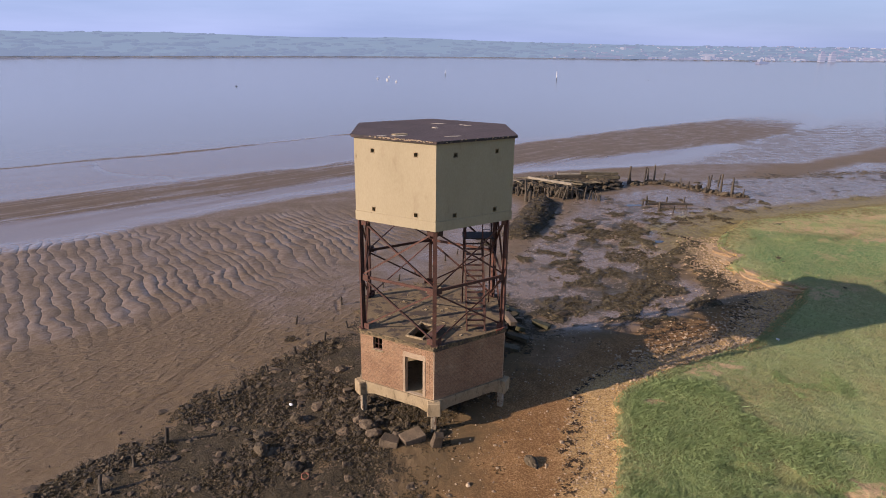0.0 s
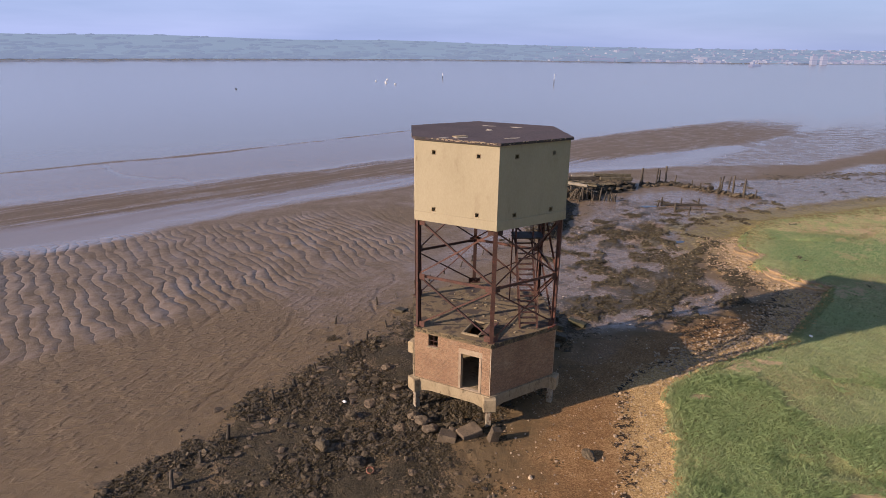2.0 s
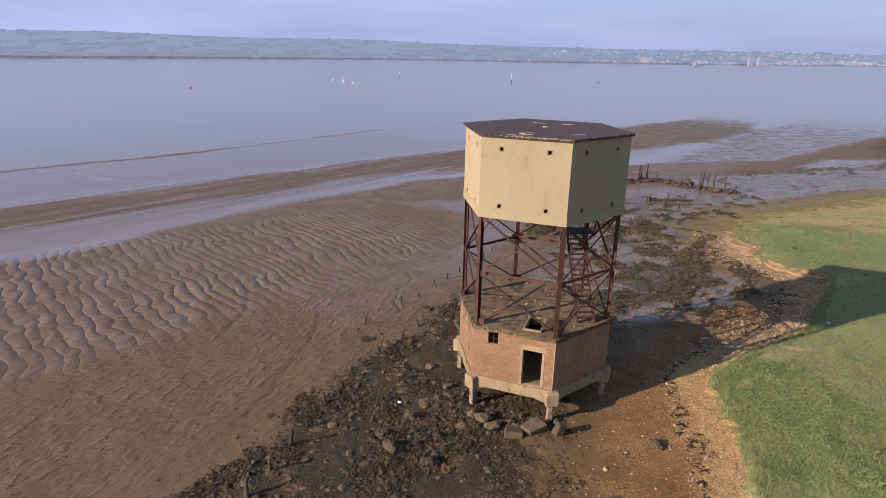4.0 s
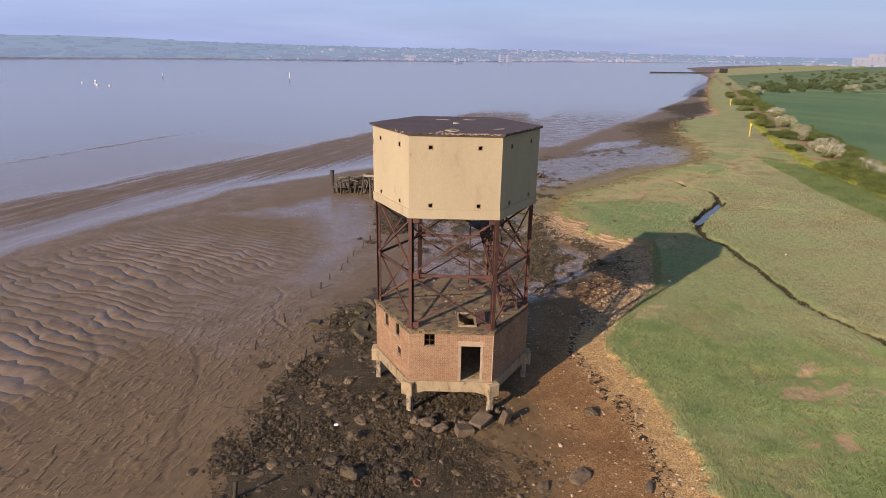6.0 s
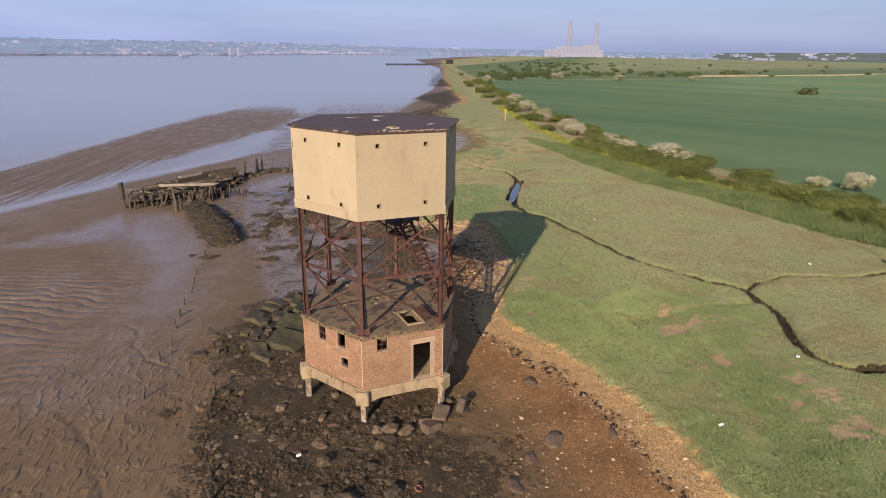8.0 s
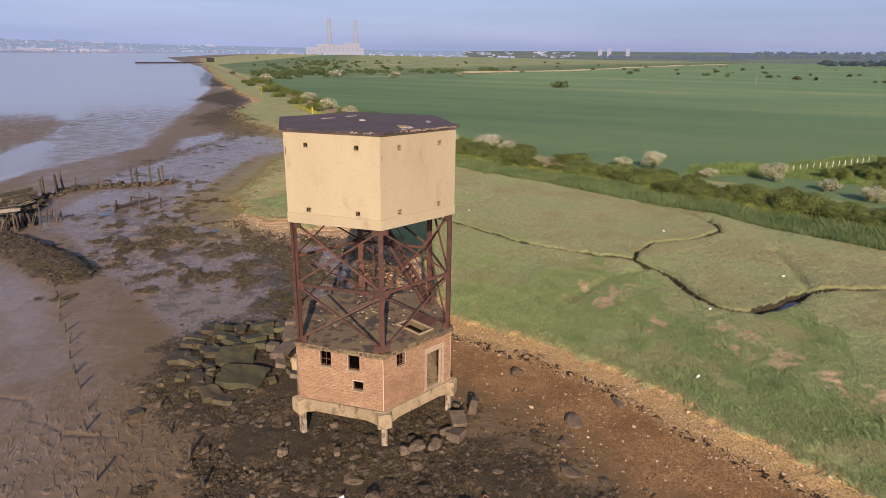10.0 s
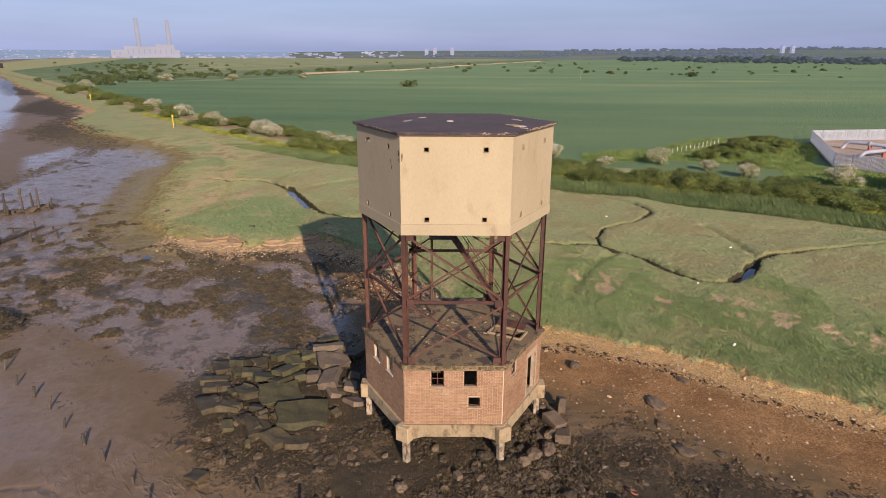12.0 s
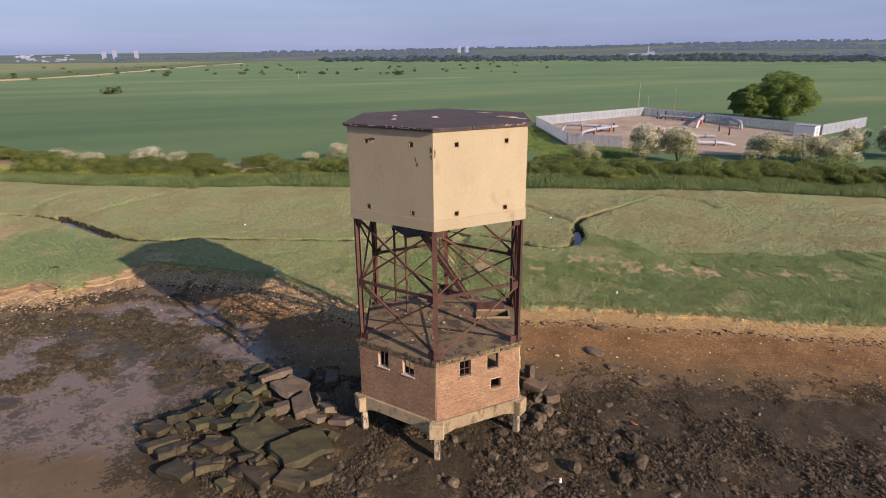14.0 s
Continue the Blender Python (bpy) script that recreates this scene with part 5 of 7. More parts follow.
# single boulders
for i, (x, y, r, dark) in enumerate(((-3.2, -4.7, 0.42, 0), (-2.1, -4.3, 0.35, 1), (-1.4, -3.9, 0.3, 1), (-2.0, -5.0, 0.4, 0), (-3.6, -3.9, 0.45, 0), (-2.9, -3.4, 0.35, 1), (-4.1, -3.4, 0.34, 0), (4.75, -7.6, 0.48, 1),
                                 (-3.1, 0.9, 0.25, 0), (-3.7, 0.5, 0.32, 1), (-3.7, -1.5, 0.45, 1), (-6.3, -5.2, 0.4, 1), (-7.6, -3.1, 0.5, 1), (-7.0, -7.2, 0.55, 1), (-5.8, 2.4, 0.35, 0), (0.3, -4.9, 0.3, 1), (-8.8, -6.0, 0.6, 1), (-9.2, -4.6, 0.5, 1), (0.7, 13.0, 0.5, 1), (-1.0, 11.0, 0.55, 1))):
    r = r * (0.7 if dark else 0.85)
    v, f = stone_shape(20 + i, 3, 0.5, 0.68)
    me = raw("boulder", v * np.array([r, r * 0.85, r]), f, M_WEEDROCK if dark else M_STONE, False)
    ob = new("boulder", me)
    ob.matrix_basis = pose(x, y, ground_z(x, y) + r * 0.3, 0, 0, 41 * i)
    tagged(ob, "dark boulder hung with seaweed, half sunk in mud" if dark else "grey-brown boulder lying on the muddy beach", "boulder", "boulders round the tower")

# flat stones on the beach
for x, y, w, d, t in ((0.75, -11.35, 1.1, 0.75, 20), (-3.3, -11.4, 0.9, 0.8, 60), (10.3, 10.3, 0.9, 0.35, 15), (2.9, -13.6, 0.6, 0.4, 35)):
    v, f = stone_shape(int(70 + x * 3), 3, 0.4, 0.3)
    bm = bmesh.new()
    rim = [bm.verts.new((a * w * 0.55, b * d * 0.55, c * 0.6)) for a, b, c in v]
    for q in f:
        bm.faces.new([rim[i] for i in q])
    solid("flat_stone", bm, M_STONE, "flat worn stone half buried in the gravel beach", "stone", pose(x, y, ground_z(x, y) + 0.05, 4, -3, t), "flat stones on the beach")


# the pile of broken slabs
def slab_block(x, y, z, w, d, h, yaw, tx, ty, mat, label):
    bm = bmesh.new()
    box(bm, (w, d, h))
    bmesh.ops.subdivide_edges(bm, edges=bm.edges, cuts=2, use_grid_fill=True)
    o = Vector((x * 3, y * 3, z))
    for v in bm.verts:
        v.co += Vector((noise.noise(v.co * 1.4 + o), noise.noise(v.co * 1.4 - o), 0.4 * noise.noise(v.co * 2 + o))) * 0.14 * min(w, d)
    bmesh.ops.bevel(bm, geom=[e for e in bm.edges if len(e.link_faces) == 2 and e.calc_face_angle() > 0.6], offset=0.03, segments=1, affect="EDGES")
    return solid("concrete_block", bm, mat, label, "block", pose(x, y, ground_z(x, y) + z * 0.58, tx, ty, yaw), "heap of broken slabs")


PALE_S, MOSS_S, DARK_S = ("pale broken concrete slab on a heap by the tower", M_SLAB), ("broken slab green with algae lying on the mud", M_MOSS), ("dark weedy broken slab at the heap's edge", M_WEED)
# pale slabs on top
for place in ((2.5, 7.1, 0.75, 1.1, 1.5, 0.4, 85, -6, 14), (2.3, 5.9, 0.45, 1.3, 0.75, 0.35, 10, 16, 12), (4.6, 7.3, 0.8, 1.5, 1.7, 0.35, 30, 8, -8), (5.9, 7.8, 1.05, 0.55, 1.9, 0.35, 12, 0, 6),
              (2.9, 8.1, 0.5, 0.8, 0.55, 0.5, 80, 0, 10), (1.5, 6.7, 0.35, 0.9, 0.6, 0.3, 30, 20, 0), (1.0, 5.5, 0.3, 1.2, 0.8, 0.3, 40, 14, 10)):
    slab_block(*place, PALE_S[1], PALE_S[0])
# green ones through the heap
for place in ((-0.7, 8.0, 0.42, 1.9, 2.7, 0.4, 14, 6, -10), (1.1, 9.6, 0.3, 1.7, 2.3, 0.35, 20, 4, -8), (3.6, 9.9, 0.5, 1.0, 1.4, 0.35, 60, 8, 10), (2.5, 9.9, 0.45, 0.8, 1.3, 0.35, 58, 10, 14),
              (2.8, 8.95, 0.55, 0.7, 0.7, 0.4, 30, 4, 16), (4.8, 9.7, 0.45, 1.1, 0.9, 0.4, 35, 12, -6)):
    slab_block(*place, MOSS_S[1], MOSS_S[0])
# and more of them
for place in ((5.5, 8.9, 0.5, 0.8, 1.0, 0.35, 10, -8, 6), (5.6, 10.6, 0.5, 0.8, 1.4, 0.4, 55, 6, 10), (3.0, 11.1, 0.5, 0.9, 1.2, 0.35, 20, 12, 10), (3.6, 12.0, 0.42, 0.9, 1.2, 0.35, 16, 10, 8),
              (4.8, 13.1, 0.55, 1.1, 0.9, 0.4, 75, 24, 6), (8.4, 8.3, 0.28, 0.6, 1.4, 0.3, 55, 6, 6)):
    slab_block(*place, MOSS_S[1], MOSS_S[0])
# dark ones round its edge
for place in ((4.6, 14.2, 0.3, 1.4, 1.0, 0.35, 30, 6, 4), (3.0, 14.0, 0.32, 0.7, 1.6, 0.35, 14, 4, 8), (2.2, 13.6, 0.3, 0.7, 1.5, 0.35, 16, 4, 8), (0.5, 13.4, 0.22, 1.7, 1.2, 0.35, 35, 4, 6),
              (0.2, 12.2, 0.25, 1.2, 1.2, 0.35, 5, 8, 8), (1.5, 11.6, 0.25, 1.4, 1.1, 0.4, 45, 8, 4)):
    slab_block(*place, DARK_S[1], DARK_S[0])
# and more of them
for place in ((-1.6, 10.1, 0.2, 1.5, 1.2, 0.35, 25, 6, -6), (-2.5, 8.9, 0.2, 1.3, 1.1, 0.35, 50, 8, -8), (-2.7, 7.9, 0.2, 1.1, 1.2, 0.3, 15, 8, 8), (5.3, 4.7, 0.2, 0.7, 1.8, 0.3, 70, 6, 6),
              (6.3, 6.2, 0.3, 0.9, 1.6, 0.3, 65, 8, 8), (-5.0, 12.0, 0.1, 1.0, 0.7, 0.2, 65, 4, 8)):
    slab_block(*place, DARK_S[1], DARK_S[0])


# angular blocks at the foot of the tower
for x, y, z, w, d, h, yaw, tx, ty in ((-1.15, -5.35, 0.3, 1.15, 0.75, 0.5, 24, 5, -4), (0.15, -5.9, 0.45, 0.5, 0.45, 0.95, 10, 8, 12), (-2.3, -5.6, 0.28, 0.9, 0.7, 0.5, -15, -6, 9), (-5.1, -0.2, 0.25, 0.5, 0.3, 0.28, 30, 8, 0)):
    slab_block(x, y, z, w, d, h, yaw, tx, ty, M_STONE, "angular grey concrete block lying at the tower's foot")
# broken blocks packed between the slabs
g = random.Random(77)
for _ in range(64):
    x, y = g.uniform(-3, 7), g.uniform(5.5, 14.8)
    if signed(np.array([x]), np.array([y]), PILE)[0] < 0.2:
        continue
    w = g.uniform(0.4, 0.85)
    slab_block(x, y, g.uniform(0.12, 0.4), w, w * g.uniform(0.6, 0.95), g.uniform(0.22, 0.36), g.uniform(0, 90), g.gauss(0, 13), g.gauss(0, 13), *((M_WEED, DARK_S[0]) if g.random() < 0.6 else (M_MOSS, MOSS_S[0])))


def timber_post(x, y, h, r, lean=(0, 0), label="dark rotted timber stake standing in the mud", name="timber_stake", group="stakes on the mudflat", sink=0.4, mat=None):
    bm = bmesh.new()
    tube(bm, (0, 0, -sink), (0, 0, h), r * 1.1, r * 0.75, 9)
    bmesh.ops.subdivide_edges(bm, edges=[e for e in bm.edges if abs(e.verts[0].co.z - e.verts[1].co.z) > 0.2], cuts=3)
    o = Vector((x, y, 0))
    for v in bm.verts:
        v.co += Vector((noise.noise(v.co * 3 + o), noise.noise(v.co * 3 - o), 0.7 * noise.noise(v.co * 9 + o) if v.co.z > h - 0.1 else 0)) * r * 0.55
    return solid(name, bm, mat or M_TIMBER, label, name.split("_")[-1], pose(x, y, ground_z(x, y), lean[0], lean[1], 37 * x), group)


rnd = random.Random(11)
for x, y, h in ((-10.0, 9.7, 0.75), (-7.0, 13.3, 0.7), (-3.8, 17.0, 0.75), (-2.5, 18.7, 0.6), (-1.0, 20.6, 0.6), (0.7, 22.5, 0.75), (2.0, 24.2, 0.7), (3.3, 26.1, 0.6), (5.0, 28.0, 0.7), (6.7, 30.0, 0.6), (8.2, 32.0, 0.6),
                (-14.8, -6.9, 0.8), (-15.6, -8.6, 0.85), (-14.0, -4.9, 0.95), (-13.3, -3.2, 0.55), (-12.4, -1.0, 0.7), (-11.4, 0.5, 0.5), (-10.4, 2.3, 0.65), (-9.0, 4.6, 0.65), (-7.4, 6.6, 0.8), (-6.0, 8.8, 0.55), (-17.3, -11.2, 0.7), (-4.2, 11.0, 0.5), (-5.4, 14.8, 0.4)):
    timber_post(x, y, h, rnd.uniform(0.07, 0.11), (rnd.uniform(-14, 14), rnd.uniform(-14, 14)))

# ---- the ruined jetty ----
JETTY = "piles of the ruined jetty"
HEAD_PILES = ((11.0, 54.9, 3.3, 0.3), (11.5, 54.4, 1.9, 0.16), (13.1, 53.7, 2.6, 0.14), (14.0, 53.6, 1.7, 0.13), (15.3, 53.5, 1.9, 0.13), (14.3, 48.3, 3.2, 0.2), (14.8, 48.2, 1.4, 0.26), (19.2, 52.2, 1.7, 0.14), (20.5, 50.3, 2.1, 0.2), (21.2, 50.3, 1.6, 0.16), (22.0, 50.6, 1.3, 0.14), (22.8, 49.6, 1.1, 0.12), (23.2, 53.2, 1.3, 0.14), (17.2, 52.9, 1.6, 0.14), (18.1, 51.5, 1.4, 0.12))
SHORE_PILES = ((32.5, 59.8, 2.9, 0.17), (33.0, 60.4, 2.5, 0.15), (35.6, 61.2, 2.6, 0.14), (36.4, 61.8, 2.3, 0.14), (37.5, 62.0, 2.8, 0.15), (38.6, 61.0, 1.6, 0.13), (40.4, 58.6, 1.2, 0.12), (41.0, 57.2, 1.0, 0.12), (42.8, 54.2, 2.6, 0.15), (43.4, 55.6, 2.2, 0.14), (43.9, 52.8, 3.0, 0.16), (44.8, 51.4, 2.8, 0.16), (45.6, 52.6, 2.0, 0.14), (46.4, 58.5, 1.8, 0.13), (41.9, 53.2, 1.1, 0.13), (46.2, 50.6, 1.2, 0.12))
INNER_PILES = ((30.4, 46.2, 1.2, 0.14), (29.8, 45.9, 0.9, 0.13), (33.4, 46.8, 0.9, 0.12), (35.3, 45.6, 1.1, 0.12), (31.1, 43.3, 1.0, 0.15), (32.0, 41.1, 0.9, 0.12), (34.6, 43.2, 0.6, 0.12))
for x, y, h, r in HEAD_PILES + SHORE_PILES + INNER_PILES:
    timber_post(x, y, h, r, (rnd.uniform(-5, 5), rnd.uniform(-5, 5)), "weathered dark timber pile of the ruined jetty", "timber_stump", JETTY, 0.6)


def log(a, b, w, h, mat, label):
    bm = bmesh.new()
    beam(bm, a, b, w, h)
    bmesh.ops.subdivide_edges(bm, edges=[e for e in bm.edges if e.calc_length() > 1.0], cuts=7)
    o = Vector(a)
    for v in bm.verts:
        v.co += Vector((noise.noise(v.co + o), noise.noise(v.co * 1.2 - o), noise.noise(v.co * 1.6 + o))) * 0.1
    bevel(bm, 0.03, [e for e in bm.edges if len(e.link_faces) == 2 and e.calc_face_angle() > 0.7])
    solid("jetty_timber", bm, mat, label, "timber", None, "timbers of the ruined jetty")


log((15.6, 54.4, 1.9), (20.9, 49.8, 1.85), 0.28, 0.3, M_BLEACH, "long bleached timber beam carried on jetty piles")
log((20.4, 58.8, 1.15), (30.8, 59.4, 0.95), 0.8, 0.5, M_TIMBER, "heavy weedy timber baulk of the ruined jetty")
log((19.6, 59.6, 0.75), (30.9, 60.1, 0.55), 0.9, 0.6, M_TIMBER, "heavy weedy timber baulk of the ruined jetty")
log((20.6, 58.0, 0.55), (30.4, 58.6, 0.35), 0.7, 0.7, M_TIMBER, "heavy weedy timber baulk of the ruined jetty")
log((21.0, 58.9, 1.5), (25.0, 59.2, 1.45), 0.5, 0.25, M_BLEACH, "pale split baulk on top of the ruined jetty")
log((11.0, 54.6, 0.5), (15.3, 53.4, 0.4), 0.25, 0.3, M_TIMBER, "dark timber waling between the jetty piles")
log((30.2, 46.0, 0.15), (36.5, 45.5, 0.1), 0.25, 0.25, M_TIMBER, "dark timber waling between the jetty piles")
log((31.0, 43.4, 0.1), (36.0, 43.0, 0.05), 0.25, 0.2, M_TIMBER, "dark timber waling between the jetty piles")
# stacked baulks, split and furred with weed
for k, (dy, dz, wide, high) in enumerate(((0.0, 1.62, 0.55, 0.4), (0.7, 1.5, 0.5, 0.42), (-0.75, 1.2, 0.5, 0.45), (1.4, 1.1, 0.5, 0.5))):
    log((24.6 + 0.4 * k, 59.1 + dy, dz), (30.6 - 0.7 * (k % 2), 59.5 + dy, dz - 0.18), wide, high, M_BLEACH if k == 1 else M_BAULK, "split timber baulk stacked on the ruined jetty")
# planks and poles lying loose over the heap
for k in range(26):
    t = rnd.random()
    x, y = 11.6 + 11 * t + rnd.gauss(0, 0.7), 55.3 - 2.5 * t + rnd.gauss(1.2, 1.2)
    a, n = rnd.uniform(-0.9, 0.7), rnd.uniform(1.2, 3.2)
    z = 0.75 + rnd.uniform(0.0, 0.8)
    log((x, y, z), (x + n * math.cos(a), y + n * math.sin(a), z + rnd.uniform(-0.5, 0.4)), rnd.uniform(0.12, 0.26), rnd.uniform(0.08, 0.2), M_BAULK if k % 9 else M_BLEACH, "loose broken timber lying over the jetty heap")
# close-set stakes along the landward face
for k in range(46):
    t = k / 45
    x, y = (11.3 + 9.5 * t, 54.2 - 4.0 * t) if k % 2 else (19.5 + 5.5 * t, 51.0 - 2.2 * t)
    timber_post(x + rnd.gauss(0, 0.35), y + rnd.gauss(0, 0.45), rnd.uniform(0.7, 1.9), rnd.uniform(0.08, 0.15), (rnd.gauss(0, 9), rnd.gauss(0, 9)), "short rotted stake in the face of the ruined jetty", "timber_stump", JETTY, 0.5)
HEAP = [(11.5, 55), (13.5, 57.5), (19, 62), (25, 61.5), (31, 58.5), (30, 56.5), (24, 53.5), (22.5, 50), (19, 51.5), (15, 53.5)]
p = sample(520, 10, 33, 48, 63, lambda x, y: signed(x, y, HEAP) > 0)
z, _ = survey(p[:, 0], p[:, 1])
heap_z = 1.1 * smooth(signed(p[:, 0], p[:, 1], HEAP), -0.3, 1.6)
vs, fs, n = [], [], 0
for (x, y), h, lift in zip(p, z, heap_z):
    v, f = STONES[int(rng.integers(len(STONES)))]
    r = rng.uniform(0.25, 0.6)
    for level in np.arange(0.0, lift + 0.2, 0.5):
        vs.append(v * r + (x + rng.normal(0, 0.1), y + rng.normal(0, 0.1), h + level)), fs.append(f + n)
        n += len(v)
tagged(new("jetty_rubble", raw("jetty_rubble", np.concatenate(vs), np.concatenate(fs), M_WEEDROCK)), "dark weedy stone filling heaped between the jetty piles", "rubble", kind="stuff")
p = sample(420, 33, 47, 49, 63, lambda x, y: near_line(x, y, [(33, 60), (38, 61), (41, 57.5), (44, 52), (47, 51)]) + 1.5 * fbm(x * 0.5, y * 0.5, 3, 75) < 1.1)
scatter("jetty_stones", M_WEEDROCK, "low dark weedy stones along the line of piles", "rubble", p, np.clip(rng.lognormal(-1.4, 0.4, len(p)), 0.1, 0.6))

# eroded clay ledges where the marsh breaks off
def clay_ledge(line, out, z, thick, seed, label):
    g = random.Random(seed)
    pts = []
    for (ax, ay), (bx, by) in zip(line, line[1:]):
        n = max(2, int(math.hypot(bx - ax, by - ay) / 0.35))
        pts += [(ax + (bx - ax) * i / n, ay + (by - ay) * i / n) for i in range(n)]
    bm = bmesh.new()
    rows = []
    for i, (x, y) in enumerate(pts):
        a, b = pts[max(0, i - 1)], pts[min(len(pts) - 1, i + 1)]
        d = Vector((b[0] - a[0], b[1] - a[1])).normalized()
        side = Vector((-d.y, d.x))
        reach = max(0.05, out + 0.55 * noise.noise((x * 0.9, y * 0.9, seed)) + g.uniform(-0.1, 0.1)) * min(1, i / 3, (len(pts) - 1 - i) / 3)
        tip = Vector((x, y)) + side * reach
        back = Vector((x, y)) - side * 0.7
        rows.append([bm.verts.new(v) for v in ((back.x, back.y, z), (tip.x, tip.y, z + g.uniform(-0.04, 0.03)), (tip.x - side.x * 0.12, tip.y - side.y * 0.12, z - thick), (back.x, back.y, z - thick))])
    for p, q in zip(rows, rows[1:]):
        for i in range(4):
            j = (i + 1) % 4
            bm.faces.new((p[i], p[j], q[j], q[i]))
    bm.faces.new(rows[0]), bm.faces.new(rows[-1])
    solid("marsh_ledge", bm, M_CLAY, label, "ledge", None, "eroded ledges of the marsh edge", "structure")


for k, (out, z, thick) in enumerate(((0.35, 0.78, 0.3), (1.0, 0.52, 0.24), (1.7, 0.3, 0.22))):
    clay_ledge([(32.4, 13.6), (30.4, 16.2), (28.9, 19.6)], out, z, thick, 3 + k, "crumbling tan clay ledge under the marsh turf")
    clay_ledge([(29.2, 20.4), (31.2, 22.6), (30.4, 25.0), (32.0, 28.0)], out * 0.9, z, thick, 7 + k, "crumbling tan clay ledge under the marsh turf")

# tide pools that mirror the sky
M_POOL = Nodes("pool_water").set(Base_Color=(0.05, 0.06, 0.07), Roughness=0.03, IOR=1.33)
for x, y, w, d in ((28.3, 45.6, 1.7, 0.6), (25.2, 28.5, 0.6, 0.5)):
    bm = bmesh.new()
    patch(bm, 0, 0, w, d, 0.2, 0)
    solid("tide_pool", bm, M_POOL, "shallow tide pool reflecting blue sky", "pool", pose(x, y, ground_z(x, y) + 0.03), "tide pools", "structure")

# standing water in the marsh creeks
for line, w in ((POOLS[0], 0.42), (POOLS[1], 0.52)):
    bm = bmesh.new()
    low = 0.42
    rows = []
    for i, (x, y) in enumerate(line):
        a, b = Vector(line[max(0, i - 1)]), Vector(line[min(len(line) - 1, i + 1)])
        side = Vector((a.y - b.y, b.x - a.x)).normalized() * w * (0.6 if i in (0, len(line) - 1) else 1.0)
        rows.append((bm.verts.new((x + side.x, y + side.y, low)), bm.verts.new((x - side.x, y - side.y, low))))
    for (a, b), (c, d) in zip(rows, rows[1:]):
        bm.faces.new((a, b, d, c))
    solid("creek_water", bm, M_POOL, "still water lying in a marsh creek", "water", None, "", "structure")

# litter
for x, y in ((6.1, -17.9), (27, -27), (24, 4), (38, -18), (-8.2, -1.8), (17, -20), (40, 4)):
    bm = bmesh.new()
    tube(bm, (0, 0, 0), (0.22, 0.05, 0.05), 0.08, 0.07, 8)
    bevel(bm, 0.02)
    solid("plastic_bottle", bm, M_WHITE, "white plastic bottle washed up on the shore", "litter", pose(x, y, ground_z(x, y) + 0.2, 0, 0, 50 * x), "washed-up litter")


bm = bmesh.new()
turn = [bmesh.ops.create_circle(bm, segments=8, radius=0.045, matrix=pose(0, 0, 0, 0, 0, 22.5 * i) @ Matrix.Translation((0.17, 0, 0)) @ pose(0, 0, 0, 90))["verts"] for i in range(16)]
for i, ring in enumerate(turn):
    ahead = turn[(i + 1) % 16]
    for j in range(8):
        bm.faces.new((ring[j], ring[(j + 1) % 8], ahead[(j + 1) % 8], ahead[j]))
solid("rope_ring", bm, M_ORANGE, "faded orange ring lying among the seaweed", "litter", pose(-6.25, -8.0, ground_z(-6.25, -8.0) + 0.14, 22, 8, 0), "washed-up litter", smooth=True)


# ---- marsh growth ----
def blades(name, xy, height, width, lean, material, label, category, per=3):
    """One object of upright bent blades, a few to each tuft."""
    z, _ = survey(xy[:, 0], xy[:, 1])
    n = len(xy) * per
    x, y, z = (np.repeat(a, per) for a in (xy[:, 0], xy[:, 1], z))
    h = np.repeat(height, per) * rng.uniform(0.6, 1.15, n)
    t = rng.uniform(0, 2 * math.pi, n)
    x, y = x + rng.normal(0, width * 1.6, n), y + rng.normal(0, width * 1.6, n)
    cx, cy, w = np.cos(t), np.sin(t), width * rng.uniform(0.6, 1.3, n)
    lx, ly = rng.normal(0.25, 0.5, n) * h * lean, rng.normal(0.1, 0.5, n) * h * lean
    a = np.stack([x - cx * w, y - cy * w, z - 0.03], -1)
    b = np.stack([x + cx * w, y + cy * w, z - 0.03], -1)
    c = np.stack([x + lx + cx * w * 0.55, y + ly + cy * w * 0.55, z + h * 0.65], -1)
    d = np.stack([x + lx * 1.9 - cx * w * 0.2, y + ly * 1.9 - cy * w * 0.2, z + h], -1)
    inland = smooth(signed(x, y, LAND) + 12 * fbm(x * 0.06, y * 0.06, 2, 47), 6, 19)
    me = raw(name, np.stack([a, b, c, d], 1).reshape(-1, 3), np.arange(4 * n).reshape(-1, 4), material)
    me.attributes.new("inland", "FLOAT", "POINT").data.foreach_set("value", np.repeat(inland, 4).astype(np.float32))
    return tagged(new(name, me), label, category, kind="stuff")


def tuft_material(name, deep, fresh, dry):
    n = Nodes(name)
    isle = n.tree.nodes.new("ShaderNodeNewGeometry").outputs["Random Per Island"]
    big = n.noise(0.22, 5, 0.6)
    col = n.mix(n.step(isle, 0.1, 0.9), deep, fresh)
    inland = n.attr("inland")
    col = n.mix(n.math("MULTIPLY", inland, n.step(isle, 0.0, 0.4)), col, dry)
    col = n.mix(n.math("MULTIPLY", n.step(big, 0.5, 0.65), n.step(inland, 1, 0, 0.15, 0.5)), col, (0.18, 0.26, 0.11))
    return glow_through(n, col, 0.15)


M_TUFT = tuft_material("marsh_tuft", (0.2, 0.24, 0.105), (0.265, 0.292, 0.135), (0.29, 0.282, 0.145))


